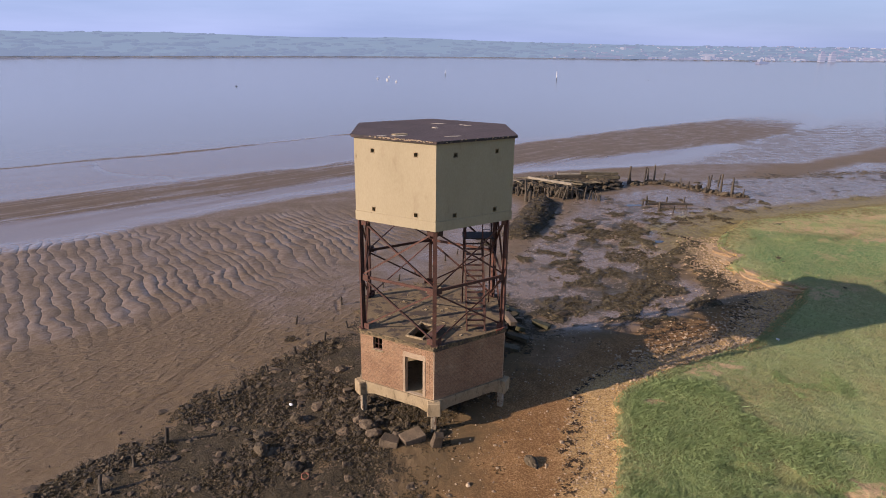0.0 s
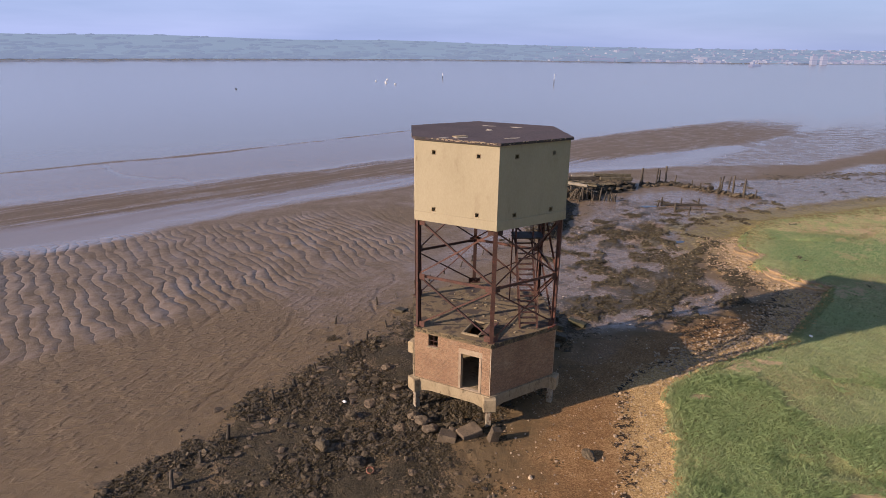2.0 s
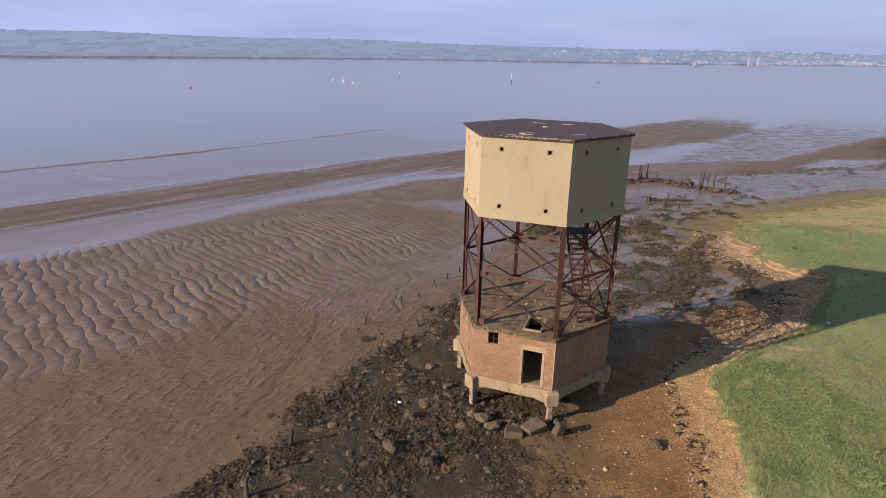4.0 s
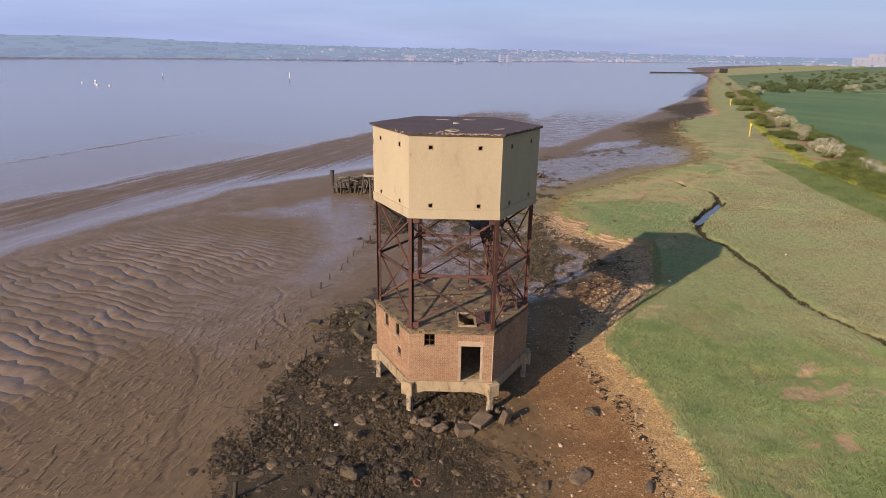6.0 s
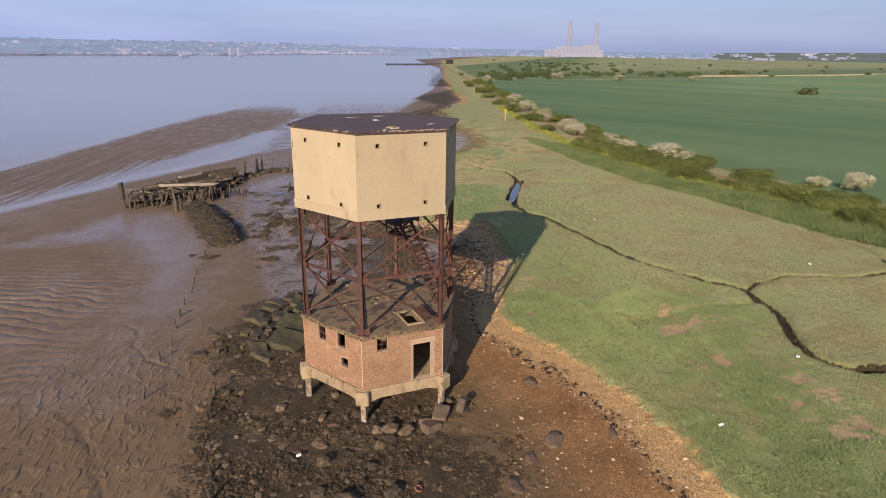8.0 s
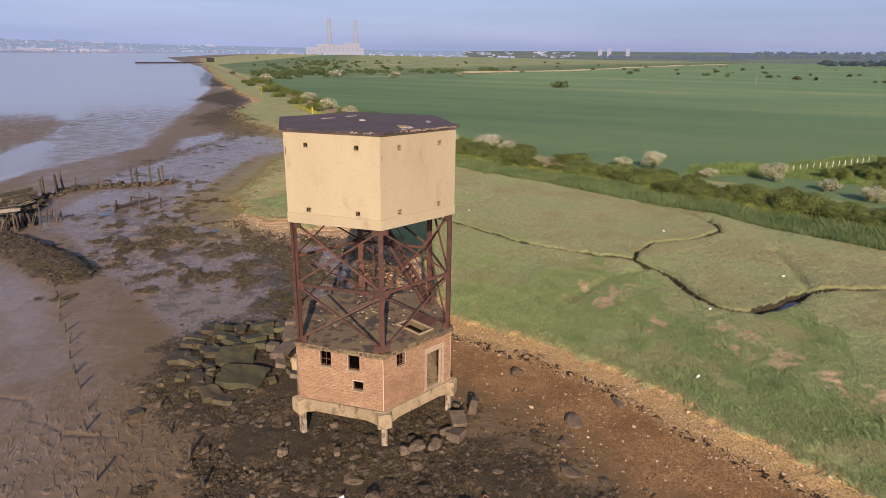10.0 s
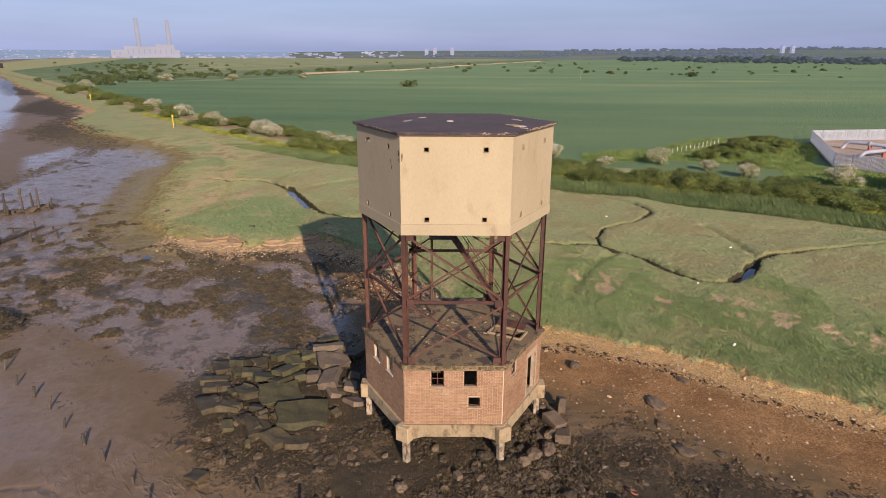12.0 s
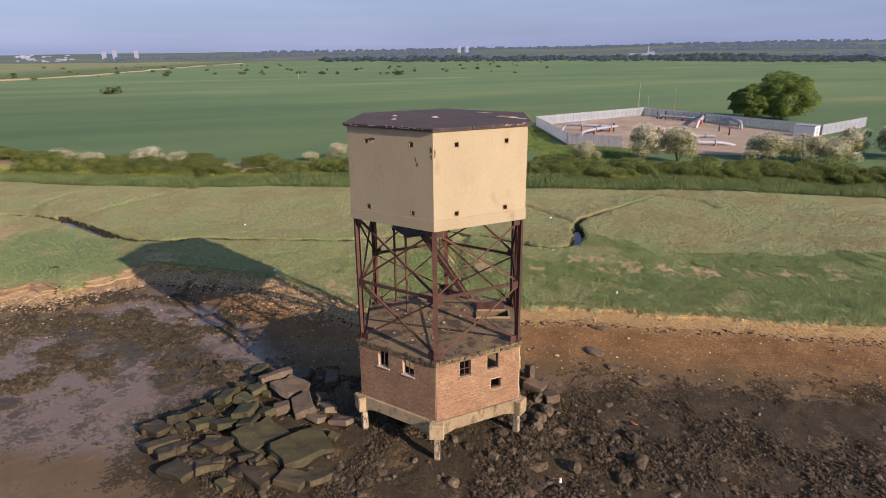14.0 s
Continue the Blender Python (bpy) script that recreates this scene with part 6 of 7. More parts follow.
def on_marsh(x, y):
    d = signed(x, y, LAND)
    hd = near_line(x, y, HEDGE)
    c = near_line(x, y, CREEK)
    return (d > 0.15) & (hd > 6) & (c > 0.25) & (survey(x, y)[1]["bare"] < 0.75) & (rng.random(len(x)) < np.clip(22 / (np.hypot(x + 8, y + 6) + 1), 0.12, 1)) & (signed(x, y, FIELD) < -8)


p = sample(110000, -16, 75, -60, 45, on_marsh)
blades("marsh_grass", p, rng.uniform(0.08, 0.16, len(p)) * np.where(signed(p[:, 0], p[:, 1], LAND) < 12, 1.1, 0.9), 0.013, 0.45, M_TUFT, "rough green and straw-coloured salt-marsh grass", "grass")
M_LONG = leafy("long_grass", (0.175, 0.245, 0.1), (0.275, 0.345, 0.15), 0.5, 0.15, 0.2)
p = sample(72000, -20, 32, -60, 4, lambda x, y: (lambda d: (d > 0.1) & (lush_grass(x, y, d) * (0.5 + vnoise(x * 0.8, y * 0.8, 145)) > 0.3) & (near_line(x, y, CREEK) > 0.7) & (vnoise(x * 0.5, y * 0.5, 146) > 0.25) & (survey(x, y)[1]["bare"] < 0.35))(signed(x, y, LAND)))
blades("long_grass", p, rng.uniform(0.08, 0.18, len(p)) * (0.5 + 1.2 * vnoise(p[:, 0] * 0.6, p[:, 1] * 0.6, 147)), 0.01, 0.8, M_LONG, "long fresh green grass lying over in tussocks", "grass")
p = sample(5000, -12, 36, -42, 30, lambda x, y: (lambda d: (d > -0.25) & (d < 0.5))(signed(x, y, LAND)))
blades("edge_grass", p, rng.uniform(0.08, 0.2, len(p)), 0.02, 0.8, M_TUFT, "ragged grass hanging over the marsh edge", "grass")


def beside_hedge(lo, hi):
    """Keeps points between lo and hi metres from the track, on its river side."""
    def keep(x, y):
        d = near_line(x, y, HEDGE)
        return (d > lo) & (d < hi + 2.5 * fbm(x * 0.1, y * 0.1, 3, 83)) & (signed(x, y, FIELD) < -5)
    return keep


p = sample(56000, 10, 104, -100, 75, beside_hedge(6.3, 14.5))
blades("reeds", p, rng.uniform(0.3, 0.75, len(p)) * smooth(p[:, 0], 104, 70) * (0.5 + vnoise(p[:, 0] * 0.25, p[:, 1] * 0.25, 85)), 0.022, 0.45, M_REED, "belt of fresh green reeds before the hedge", "reeds")


LANE = [(560, 130), (640, 95), (717, 49), (1134, -64), (1450, -170), (1707, -264)]
k = np.sort(rng.random(26000)) ** 1.3
d = np.linspace(0, 1, len(LANE))
p = np.stack([np.interp(k, d, [q[0] for q in LANE]), np.interp(k, d, [q[1] for q in LANE])], -1) + rng.normal(0, 1.6, (26000, 2))
p = p[vnoise(p[:, 0] * 0.03, p[:, 1] * 0.03, 88) > 0.25]
blades("straw_reeds", p, (0.5 + 1.1 * vnoise(p[:, 0] * 0.02, p[:, 1] * 0.02, 89)) * (1 + np.hypot(p[:, 0], p[:, 1]) / 3000), 0.16, 0.2, M_STRAW, "bank of dry straw-coloured reeds along a far ditch", "reeds")

p = sample(16000, 10, 160, -100, 95, beside_hedge(6.0, 7.6))
blades("verge_herbs", p, rng.uniform(0.3, 0.8, len(p)), 0.03, 0.4, M_HERB, "yellow-green rough herbs along the foot of the hedge", "herbs")
p = sample(16000, 52, 110, -80, -24, lambda x, y: signed(x, y, LEA) + 3 * fbm(x * 0.2, y * 0.2, 3, 77) > 0)
blades("lea_grass", p, rng.uniform(0.3, 0.7, len(p)) * (0.4 + vnoise(p[:, 0] * 0.3, p[:, 1] * 0.3, 86)), 0.03, 0.6, M_LEA, "rough bright green grass before the compound", "grass")
bush_spots = [(x, y) for x, y in zip(rng.uniform(72, 106, 50), rng.uniform(-72, -46, 50)) if -0.78 * (x - 75) - 44 - 10 < y < -0.78 * (x - 75) - 44 + 3]


p = sample(15000, -27, 12, -32, 17, on_rubble)
blades("weed_fronds", p, rng.uniform(0.05, 0.13, len(p)), 0.03, 1.3, M_FROND, "dark brown fronds of seaweed lying over the rubble", "seaweed")
p = sample(9000, 5, 40, 7, 56, on_weed)
blades("mat_fronds", p, rng.uniform(0.05, 0.12, len(p)), 0.035, 1.5, M_FROND, "brown fronds of seaweed matted on the mudflat", "seaweed")


# ---- hedge, bushes and trees ----
def foliage(count, blobs, leaf, seed):
    """Leaf quads over the shells of several blobs (x, y, z, radius, squash), with gaps and an uneven outline."""
    g = np.random.default_rng(seed)
    pick = g.choice(len(blobs), count, p=np.array([b[3] ** 2 for b in blobs]) / sum(b[3] ** 2 for b in blobs))
    b = np.array(blobs)[pick]
    d = g.normal(size=(count, 3))
    d /= np.linalg.norm(d, axis=1, keepdims=True)
    d[:, 2] = np.where(d[:, 2] < -0.35, -d[:, 2], d[:, 2])
    r = b[:, 3] * (0.4 + 0.75 * g.random(count) ** 0.6)
    c = b[:, :3] + d * r[:, None] * np.stack([np.ones(count), np.ones(count), b[:, 4]], -1)
    c[:, 2] = np.maximum(c[:, 2], 0.05)
    n = d + g.normal(0, 0.55, (count, 3))
    n /= np.linalg.norm(n, axis=1, keepdims=True)
    u = np.cross(n, g.normal(size=(count, 3)))
    u /= np.linalg.norm(u, axis=1, keepdims=True)
    v = np.cross(n, u)
    s = leaf * g.uniform(0.6, 1.4, (count, 1))
    q = np.stack([c - u * s, c - v * s * 0.7, c + u * s + n * s * 0.2, c + v * s * 0.7], 1)
    return q.reshape(-1, 3), np.arange(count * 4).reshape(-1, 4)


def bush(name, label, category, size, seed, leaves, leaf, blossom=0, mat=None, stems=5):
    """A bush of unit footing: a clutch of stems, a crown of leaves and, in flower, clusters of blossom."""
    g = random.Random(seed)
    ob = thing(name, label, category)
    bm = bmesh.new()
    for _ in range(stems):
        a = g.uniform(0, 6.28)
        r = g.uniform(0.2, 0.5) * size[0]
        tube(bm, (0.1 * math.cos(a), 0.1 * math.sin(a), -0.1), (r * math.cos(a), r * math.sin(a), size[1] * 0.6), 0.05, 0.02, 6)
    part("stem", bm, M_BARK, ob)
    blobs = [(0.0, 0.0, size[1] * 0.45, size[0] * 0.6, size[1] * 0.5 / (size[0] * 0.6))]
    for _ in range(15):
        a, r = g.uniform(0, 6.28), g.uniform(0.2, 0.9) * size[0]
        k = g.uniform(0.16, 0.42) * size[0]
        blobs.append((r * math.cos(a), r * math.sin(a), g.uniform(0.14, 0.74) * size[1], k, min(1.1, size[1] * 0.4 / k)))
    crown = new("crown", raw("crown", *foliage(leaves, blobs, leaf, seed), mat or M_LEAF))
    crown.parent = ob
    if blossom:
        lifted = [(x, y, z + 0.06 * size[1], r * 1.04, q) for x, y, z, r, q in blobs]
        flowers = new("blossom", raw("blossom", *foliage(blossom, lifted, leaf * 0.75, seed + 50), M_BLOSSOM))
        flowers.parent = ob
        tagged(flowers, "clusters of white may blossom")
    return ob


def along(line, step, jitter, seed):
    g = random.Random(seed)
    for (ax, ay), (bx, by) in zip(line, line[1:]):
        n = max(1, int(math.hypot(bx - ax, by - ay) / step))
        for i in range(n):
            t = (i + g.random() * 0.6) / n
            d = Vector((bx - ax, by - ay)).normalized()
            o = g.gauss(0, jitter)
            yield ax + (bx - ax) * t - d.y * o, ay + (by - ay) * t + d.x * o, g


def offset(line, d):
    out = []
    for i, (x, y) in enumerate(line):
        a, b = line[max(0, i - 1)], line[min(len(line) - 1, i + 1)]
        t = Vector((b[0] - a[0], b[1] - a[1])).normalized()
        out.append((x + t.y * d, y - t.x * d))
    return out


NEAR_HEDGE = HEDGE[1:-2]
protos = [bush("hedge_bush", "dense green bramble and hawthorn in a field hedge", "bush", (1.9, h), s, 9500, 0.058) for s, h in ((1, 2.0), (2, 2.5), (3, 1.7))]
# front row on the river side of the track, taller scrub behind it
for d, step, lo, hi, seed in ((5.4, 2.6, 0.65, 0.95, 5), (3.4, 2.8, 0.85, 1.2, 9), (-3.4, 2.5, 0.55, 1.0, 6)):
    for x, y, g in along(offset(NEAR_HEDGE, d), step, 0.8, seed):
        far = math.hypot(x, y)
        if far > 150 and g.random() < 0.8:
            continue
        if d > 0 and x > 92 and g.random() < 0.85 or d < 0 and x < 84 and g.random() < 0.6:
            continue
        k = g.uniform(lo, hi) * (1.25 if far > 150 else 1)
        if d > 0 and abs(x - 72) < 3.5 and -6 < y < 3:
            k *= 0.45
        src = protos[g.randrange(3)]
        m = pose(x, y, ground_z(x, y) - 0.05, 0, 0, g.uniform(0, 360)) @ Matrix.Diagonal((k, k, k, 1))
        ob = copy_thing(src, m)
        ob.scale = (k * 1.6, k * 1.6, k)
        tagged(ob, group="bushes of the hedge")
for x, y in bush_spots:
    k = 0.5 + 0.5 * float(vnoise(x * 0.2, y * 0.2, 91))
    ob = copy_thing(protos[int(x * 7) % 3], pose(x, y, ground_z(x, y) - 0.05, 0, 0, x * 40))
    ob.scale = (k * 1.4, k * 1.4, k)
    ob.name = "scrub_bush"
    tagged(ob, "low rounded green scrub on the rough grass", group="scrub before the compound")
for src in protos:
    for o in (*src.children_recursive, src):
        bpy.data.objects.remove(o)

MAY = "hawthorn bush white with may blossom in the hedge"
may = [bush("hawthorn_bush", MAY, "bush", (2.2, 2.6), 21, 3600, 0.075, 3600), bush("hawthorn_bush", MAY, "bush", (2.6, 3.4), 22, 6000, 0.08, 4800), bush("hawthorn_bush", "large hawthorn bush half in white blossom", "bush", (3.2, 4.6), 23, 9000, 0.085, 6500)]
ALONG_TRACK = ((138, 64, 0, 0.9, 1.6), (112, 42, 0, 1.05, 1.5), (109, 39, 0, 0.9, 1.4), (95, 25, 0, 0.95, 1.5), (92, 21, 0, 0.8, 1.3), (88, 12.5, 0, 0.95, 1.7), (85, 7, 0, 0.75, 1.4), (79, -14, 0, 0.5, 1.6), (78.5, -18.5, 1, 0.75, 1.0), (73.5, -26.5, 0, 0.5, 1.4), (74.5, -36, 1, 0.75, 1.0), (68, -42, 0, 0.6, 1.2), (62.5, -46, 0, 0.75, 1.1), (155, 78, 0, 1.1, 1.4), (130, 58, 0, 0.7, 1.4), (185, 102, 0, 1.0, 1.4))
BY_COMPOUND = ((57, -56.5, 1, 0.8, 1.2), (51, -64, 2, 1.2, 1.1), (47, -68, 2, 1.15, 1.1), (41, -82, 1, 1.25, 1.2), (37.5, -86, 1, 1.2, 1.2), (33.5, -89, 1, 1.1, 1.2), (36, -97, 2, 1.05, 1.0), (31, -101, 2, 1.2, 1.0), (28, -106, 2, 1.1, 1.1), (410, 150, 1, 1.2, 1.5), (455, 110, 1, 1.1, 1.5), (395, 190, 1, 1.3, 1.5), (300, 190, 1, 1.2, 1.3))
for i, (x, y, which, k, wide) in enumerate(ALONG_TRACK + BY_COMPOUND):
    m = pose(x, y, ground_z(x, y) - 0.05, 0, 0, 67 * i)
    ob = copy_thing(may[which], m)
    ob.scale = (k * wide * 0.95, k * wide * 0.95, k * 1.1)
    tagged(ob, group="blossoming hawthorns")
for src in may:
    for o in (*src.children_recursive, src):
        bpy.data.objects.remove(o)

FIELD_BUSH = "lone dark green bush standing in the fields"
lone = [bush("field_bush", FIELD_BUSH, "bush", (2.0, 3.0), 31, 700, 0.28, mat=M_LEAF3), bush("field_bush", FIELD_BUSH, "bush", (2.6, 2.6), 32, 700, 0.3, mat=M_LEAF3)]
g = random.Random(8)
spots = [(337, 22, 1.35), (527, -217, 1.6), (640, -150, 1.0)]
for _ in range(105):
    a = radians(g.uniform(-38, 33))
    r = 10 ** g.uniform(2.78, 3.15)
    spots.append((r * math.cos(a), r * math.sin(a), g.uniform(0.4, 1.25)))
for _ in range(120):
    t = g.random() ** 1.4
    spots.append((350 + 650 * t + g.gauss(0, 20), 225 + 290 * t + g.gauss(-12, 16) * (1 + t), g.uniform(0.5, 1.2)))
for _ in range(120):
    t, o = g.random(), abs(g.gauss(0, 60))
    spots.append((338 + 330 * t + o * 0.7, 226 - 140 * t + o * 0.75, g.uniform(0.45, 1.15)))
for x, y, k in spots:
    if bool(inside(np.array([x]), np.array([y]), LAND)[0]) and near_line(np.array([x]), np.array([y]), SHORE)[0] > 12:
        ob = copy_thing(lone[g.randrange(2)], pose(x, y, ground_z(x, y) - 0.1, 0, 0, g.uniform(0, 360)))
        w = k * g.uniform(0.9, 1.5)
        ob.scale = (w, w, k)
        tagged(ob, group="scattered field bushes")
for src in lone:
    for o in (*src.children_recursive, src):
        bpy.data.objects.remove(o)


def tree(x, y, h, w, seed):
    """A broad tree: a short trunk, limbs to every clump, and a crown of clumps over a dome."""
    g = random.Random(seed)
    ob = thing("broadleaf_tree", "broad bright-green leafy tree beside the fenced compound", "tree", pose(x, y, ground_z(x, y)))
    bm = bmesh.new()
    tube(bm, (0, 0, -0.3), (0.1, 0.1, h * 0.4), 0.42, 0.28, 10)
    part("trunk", bm, M_BARK, ob)
    blobs = [(0.0, 0.0, h * 0.45, w * 0.78, 0.55 * h / w)]
    for i in range(190):
        d = Vector((g.gauss(0, 1), g.gauss(0, 1), g.gauss(0.0, 0.9))).normalized()
        r = g.uniform(0.62, 0.9) * (1 + 0.14 * noise.noise(d * 2 + Vector((seed, 0, 0))))
        k = g.uniform(0.09, 0.2) * w
        blobs.append((d.x * r * w, d.y * r * w, max(1.0, h * 0.47 + d.z * r * h * 0.52), k, 0.85))
    for x0, y0, z0, k, _ in blobs[1:40]:
        bm = bmesh.new()
        tube(bm, (0.1, 0.1, h * g.uniform(0.18, 0.38)), (x0 * 0.85, y0 * 0.85, z0), 0.12, 0.03, 6)
        part("limb", bm, M_BARK, ob)
    crown = new("crown", raw("crown", *foliage(70000, blobs, 0.15, seed), M_LEAF2))
    crown.parent = ob


tree(84, -147, 13, 8.8, 41)
tree(88.5, -140, 9.4, 6.0, 42)

# ---- the fenced compound ----
CORNER_PTS = [(104, -79), (73, -65), (63, -70.5), (50, -78), (44, -86), (47, -104), (56, -121), (110, -122)]
FENCED = [(CORNER_PTS[0], CORNER_PTS[1]), (CORNER_PTS[1], CORNER_PTS[2]), (CORNER_PTS[6], CORNER_PTS[7]), (CORNER_PTS[7], CORNER_PTS[0]), ((56, -121), (61, -146))]
bm = bmesh.new()
bm.faces.new([bm.verts.new((x, y, 0.98)) for x, y in CORNER_PTS])
ext = bmesh.ops.extrude_face_region(bm, geom=bm.faces[:])
bmesh.ops.translate(bm, verts=[v for v in ext["geom"] if isinstance(v, bmesh.types.BMVert)], vec=(0, 0, -0.5))
solid("yard", bm, M_YARD, "brown gravel yard of a fenced pipeline compound", "yard", kind="structure")
fence = thing("palisade_fence", "tall grey galvanised palisade fence round the gravel compound", "fence")


def fence_panel(w, h):
    b = bmesh.new()
    for i in range(int(w / 0.16)):
        box(b, (0.1, 0.02, h), pose(0.08 + 0.16 * i, 0, h / 2 + 0.05))
    for z in (0.4, h - 0.3):
        box(b, (w, 0.05, 0.06), pose(w / 2, 0.04, z))
    return mesh_of("fence_panel", b, M_GALV)


PANEL = fence_panel(2.72, 2.3)
bm = bmesh.new()
box(bm, (0.1, 0.1, 2.5), pose(0, 0.06, 1.2))
POST = mesh_of("fence_post", bm, M_GALV)
for (ax, ay), (bx, by) in FENCED:
    d = Vector((bx - ax, by - ay))
    n = max(1, round(d.length / 2.75))
    for i in range(n):
        q = Vector((ax, ay)) + d * (i / n)
        for name, me in (("panel", PANEL), ("post", POST)):
            ob = new(name, me)
            ob.parent = fence
            ob.matrix_basis = pose(q.x, q.y, 0.9, 0, 0, math.degrees(math.atan2(d.y, d.x)))


def pipe_run(pts, r, label, props=True):
    """A flanged pipe bent through the points, on low props."""
    ob = thing("gas_pipe", label, "pipe", None, "pipes of the compound")
    cu = bpy.data.curves.new("pipe", "CURVE")
    cu.dimensions, cu.bevel_depth, cu.bevel_resolution, cu.use_fill_caps = "3D", r, 3, True
    sp = cu.splines.new("NURBS")
    sp.points.add(len(pts) - 1)
    for q, c in zip(sp.points, pts):
        q.co = (*c, 1)
    sp.use_endpoint_u, sp.order_u = True, 3
    cu.materials.append(M_PIPE)
    o = new("pipe", cu)
    o.parent = ob
    for a, b in zip(pts, pts[1:]):
        a, b = Vector(a), Vector(b)
        if (b - a).length > 3:
            m = (a + b) / 2
            d = (b - a).normalized()
            bm = bmesh.new()
            tube(bm, m - d * 0.1, m + d * 0.1, r * 1.5, n=14)
            part("flange", bm, M_PIPE, ob)
            bm = bmesh.new()
            box(bm, (0.4, 0.5, max(0.2, m.z - 0.95)), pose(m.x, m.y, 0.95 + (m.z - 0.95) / 2))
            part("prop", bm, M_RED if len(pts) % 2 else M_CONC, ob)


pipe_run([(93, -79, 0.9), (93, -79.5, 2.2), (91, -80.5, 2.4), (87, -83, 2.3), (84, -86, 2.2)], 0.34, "large grey pipe rising from the gravel yard")
pipe_run([(79.5, -73.5, 0.9), (79.8, -74.2, 2.0), (80.5, -76, 2.2), (83, -83, 2.2), (84.5, -88.5, 2.1)], 0.34, "long grey pipe lying on low red props")
pipe_run([(79.5, -109, 0.9), (80, -110, 2.3), (82, -113, 2.6), (86, -119, 2.5), (91, -124, 2.4)], 0.34, "grey pipe arch in the gravel yard")
pipe_run([(72, -115.5, 0.9), (73, -117, 2.0), (77, -120, 2.5), (84, -123.5, 2.6)], 0.34, "grey pipe arch in the gravel yard")
pipe_run([(90, -120, 1.8), (96, -118, 1.9), (102, -116.5, 1.8)], 0.3, "grey valve header pipe on props")
pipe_run([(62, -79, 0.9), (60, -82, 1.6), (57.5, -86, 1.7), (55.5, -90.5, 1.5), (55, -92, 0.9)], 0.34, "grey pipe bending down into the gravel yard")
pipe_run([(70, -91, 1.2), (67, -95, 1.4), (64.5, -98, 1.3)], 0.34, "short grey pipe on low props")
for x, y, h in ((88, -121.5, 1.4), (90, -122.5, 1.7), (98, -118, 1.6), (100, -117, 1.3), (84, -87, 1.3), (66, -104, 0.9), (72, -108, 0.8)):
    ob = thing("valve", "dark valve with a handwheel on a pipe", "valve", pose(x, y, 0.96), "valves of the compound")
    bm = bmesh.new()
    tube(bm, (0, 0, 0), (0, 0, h + 0.6), 0.2, 0.14, 10)
    part("valve_body", bm, M_BLACK, ob)
    bm = bmesh.new()
    tube(bm, (0, 0, h + 0.6), (0, 0, h + 0.68), 0.4, 0.4, 14)
    part("handwheel", bm, M_RED, ob)
for x, y, h, r in ((107, -120, 5.4, 0.09), (95.7, -118.5, 8.2, 0.1)):
    ob = thing("lamp_pole", "tall slim grey lighting pole in the gravel yard", "pole", pose(x, y, 0.95), "poles of the compound")
    bm = bmesh.new()
    tube(bm, (0, 0, 0), (0, 0, h), r, r * 0.6, 10)
    part("pole", bm, M_BLEACH, ob)
    bm = bmesh.new()
    box(bm, (0.4, 0.16, 0.12), pose(0.15, 0, h))
    part("lamp_head", bm, M_GALV, ob)
ob = thing("kiosk", "small white equipment kiosk by the compound fence", "kiosk", pose(57, -117, 0.95, 0, 0, 15))
bm = bmesh.new()
box(bm, (4.2, 3.0, 2.3), pose(0, 0, 1.15))
bevel(bm, 0.03)
part("body", bm, M_WHITE, ob)
bm = bmesh.new()
box(bm, (4.5, 3.3, 0.14), pose(0, 0, 2.38))
part("roof", bm, M_GALV, ob)
bm = bmesh.new()
box(bm, (0.06, 0.9, 1.9), pose(-2.12, 0, 1.0))
part("door", bm, M_GALV, ob)


def wire_pole(x, y, h, label):
    ob = thing("utility_pole", label, "pole", pose(x, y, ground_z(x, y)), "poles in the fields")
    bm = bmesh.new()
    tube(bm, (0, 0, -0.3), (0, 0, h), 0.16, 0.11, 8)
    part("pole", bm, M_BLEACH, ob)
    bm = bmesh.new()
    box(bm, (0.12, 1.8, 0.12), pose(0, 0, h - 0.5, 0, 0, 20))
    part("crossarm", bm, M_BARK, ob)


wire_pole(442, -101, 7.6, "pale timber pole standing in the crop field")
wire_pole(137.5, -146, 8, "timber pole with transformer beside the compound")
for i in range(15):
    t = i / 14
    x, y = 82 + 18.5 * t, -38.5 - 19 * t
    bm = bmesh.new()
    tube(bm, (0, 0, -0.2), (0, 0, 1.15), 0.06, 0.05, 8)
    solid("fence_post", bm, M_WHITE, "short white post of a field fence", "post", pose(x, y, ground_z(x, y)), "white fence posts")
for x, y, h in ((125.3, 68.9, 3.0), (204.3, 134.0, 2.8)):
    ob = thing("marker_post", "yellow pipeline marker post on the grassy river bank", "post", pose(x, y, ground_z(x, y)), "marker posts")
    bm = bmesh.new()
    tube(bm, (0, 0, -0.2), (0, 0, h), 0.11, 0.11, 10)
    part("post", bm, M_YELLOW, ob)
    bm = bmesh.new()
    box(bm, (0.1, 0.42, 0.5), pose(0.02, 0, h - 0.1, 0, 0, 30))
    part("board", bm, M_YELLOW, ob)

# ---- the river ----
def buoy(x, y, r, mat, label, mast=1.0, group="mooring buoys"):
    ob = thing("buoy", label, "buoy", pose(x, y, -0.8), group)
    bm = bmesh.new()
    bmesh.ops.create_uvsphere(bm, u_segments=14, v_segments=8, radius=r, matrix=Matrix.Diagonal((1, 1, 0.75, 1)) @ Matrix.Translation((0, 0, r * 0.4)))
    part("float", bm, mat, ob, smooth=True)
    bm = bmesh.new()
    tube(bm, (0, 0, r * 0.7), (0, 0, r + mast), r * 0.14, r * 0.1, 8)
    part("mast", bm, mat, ob)


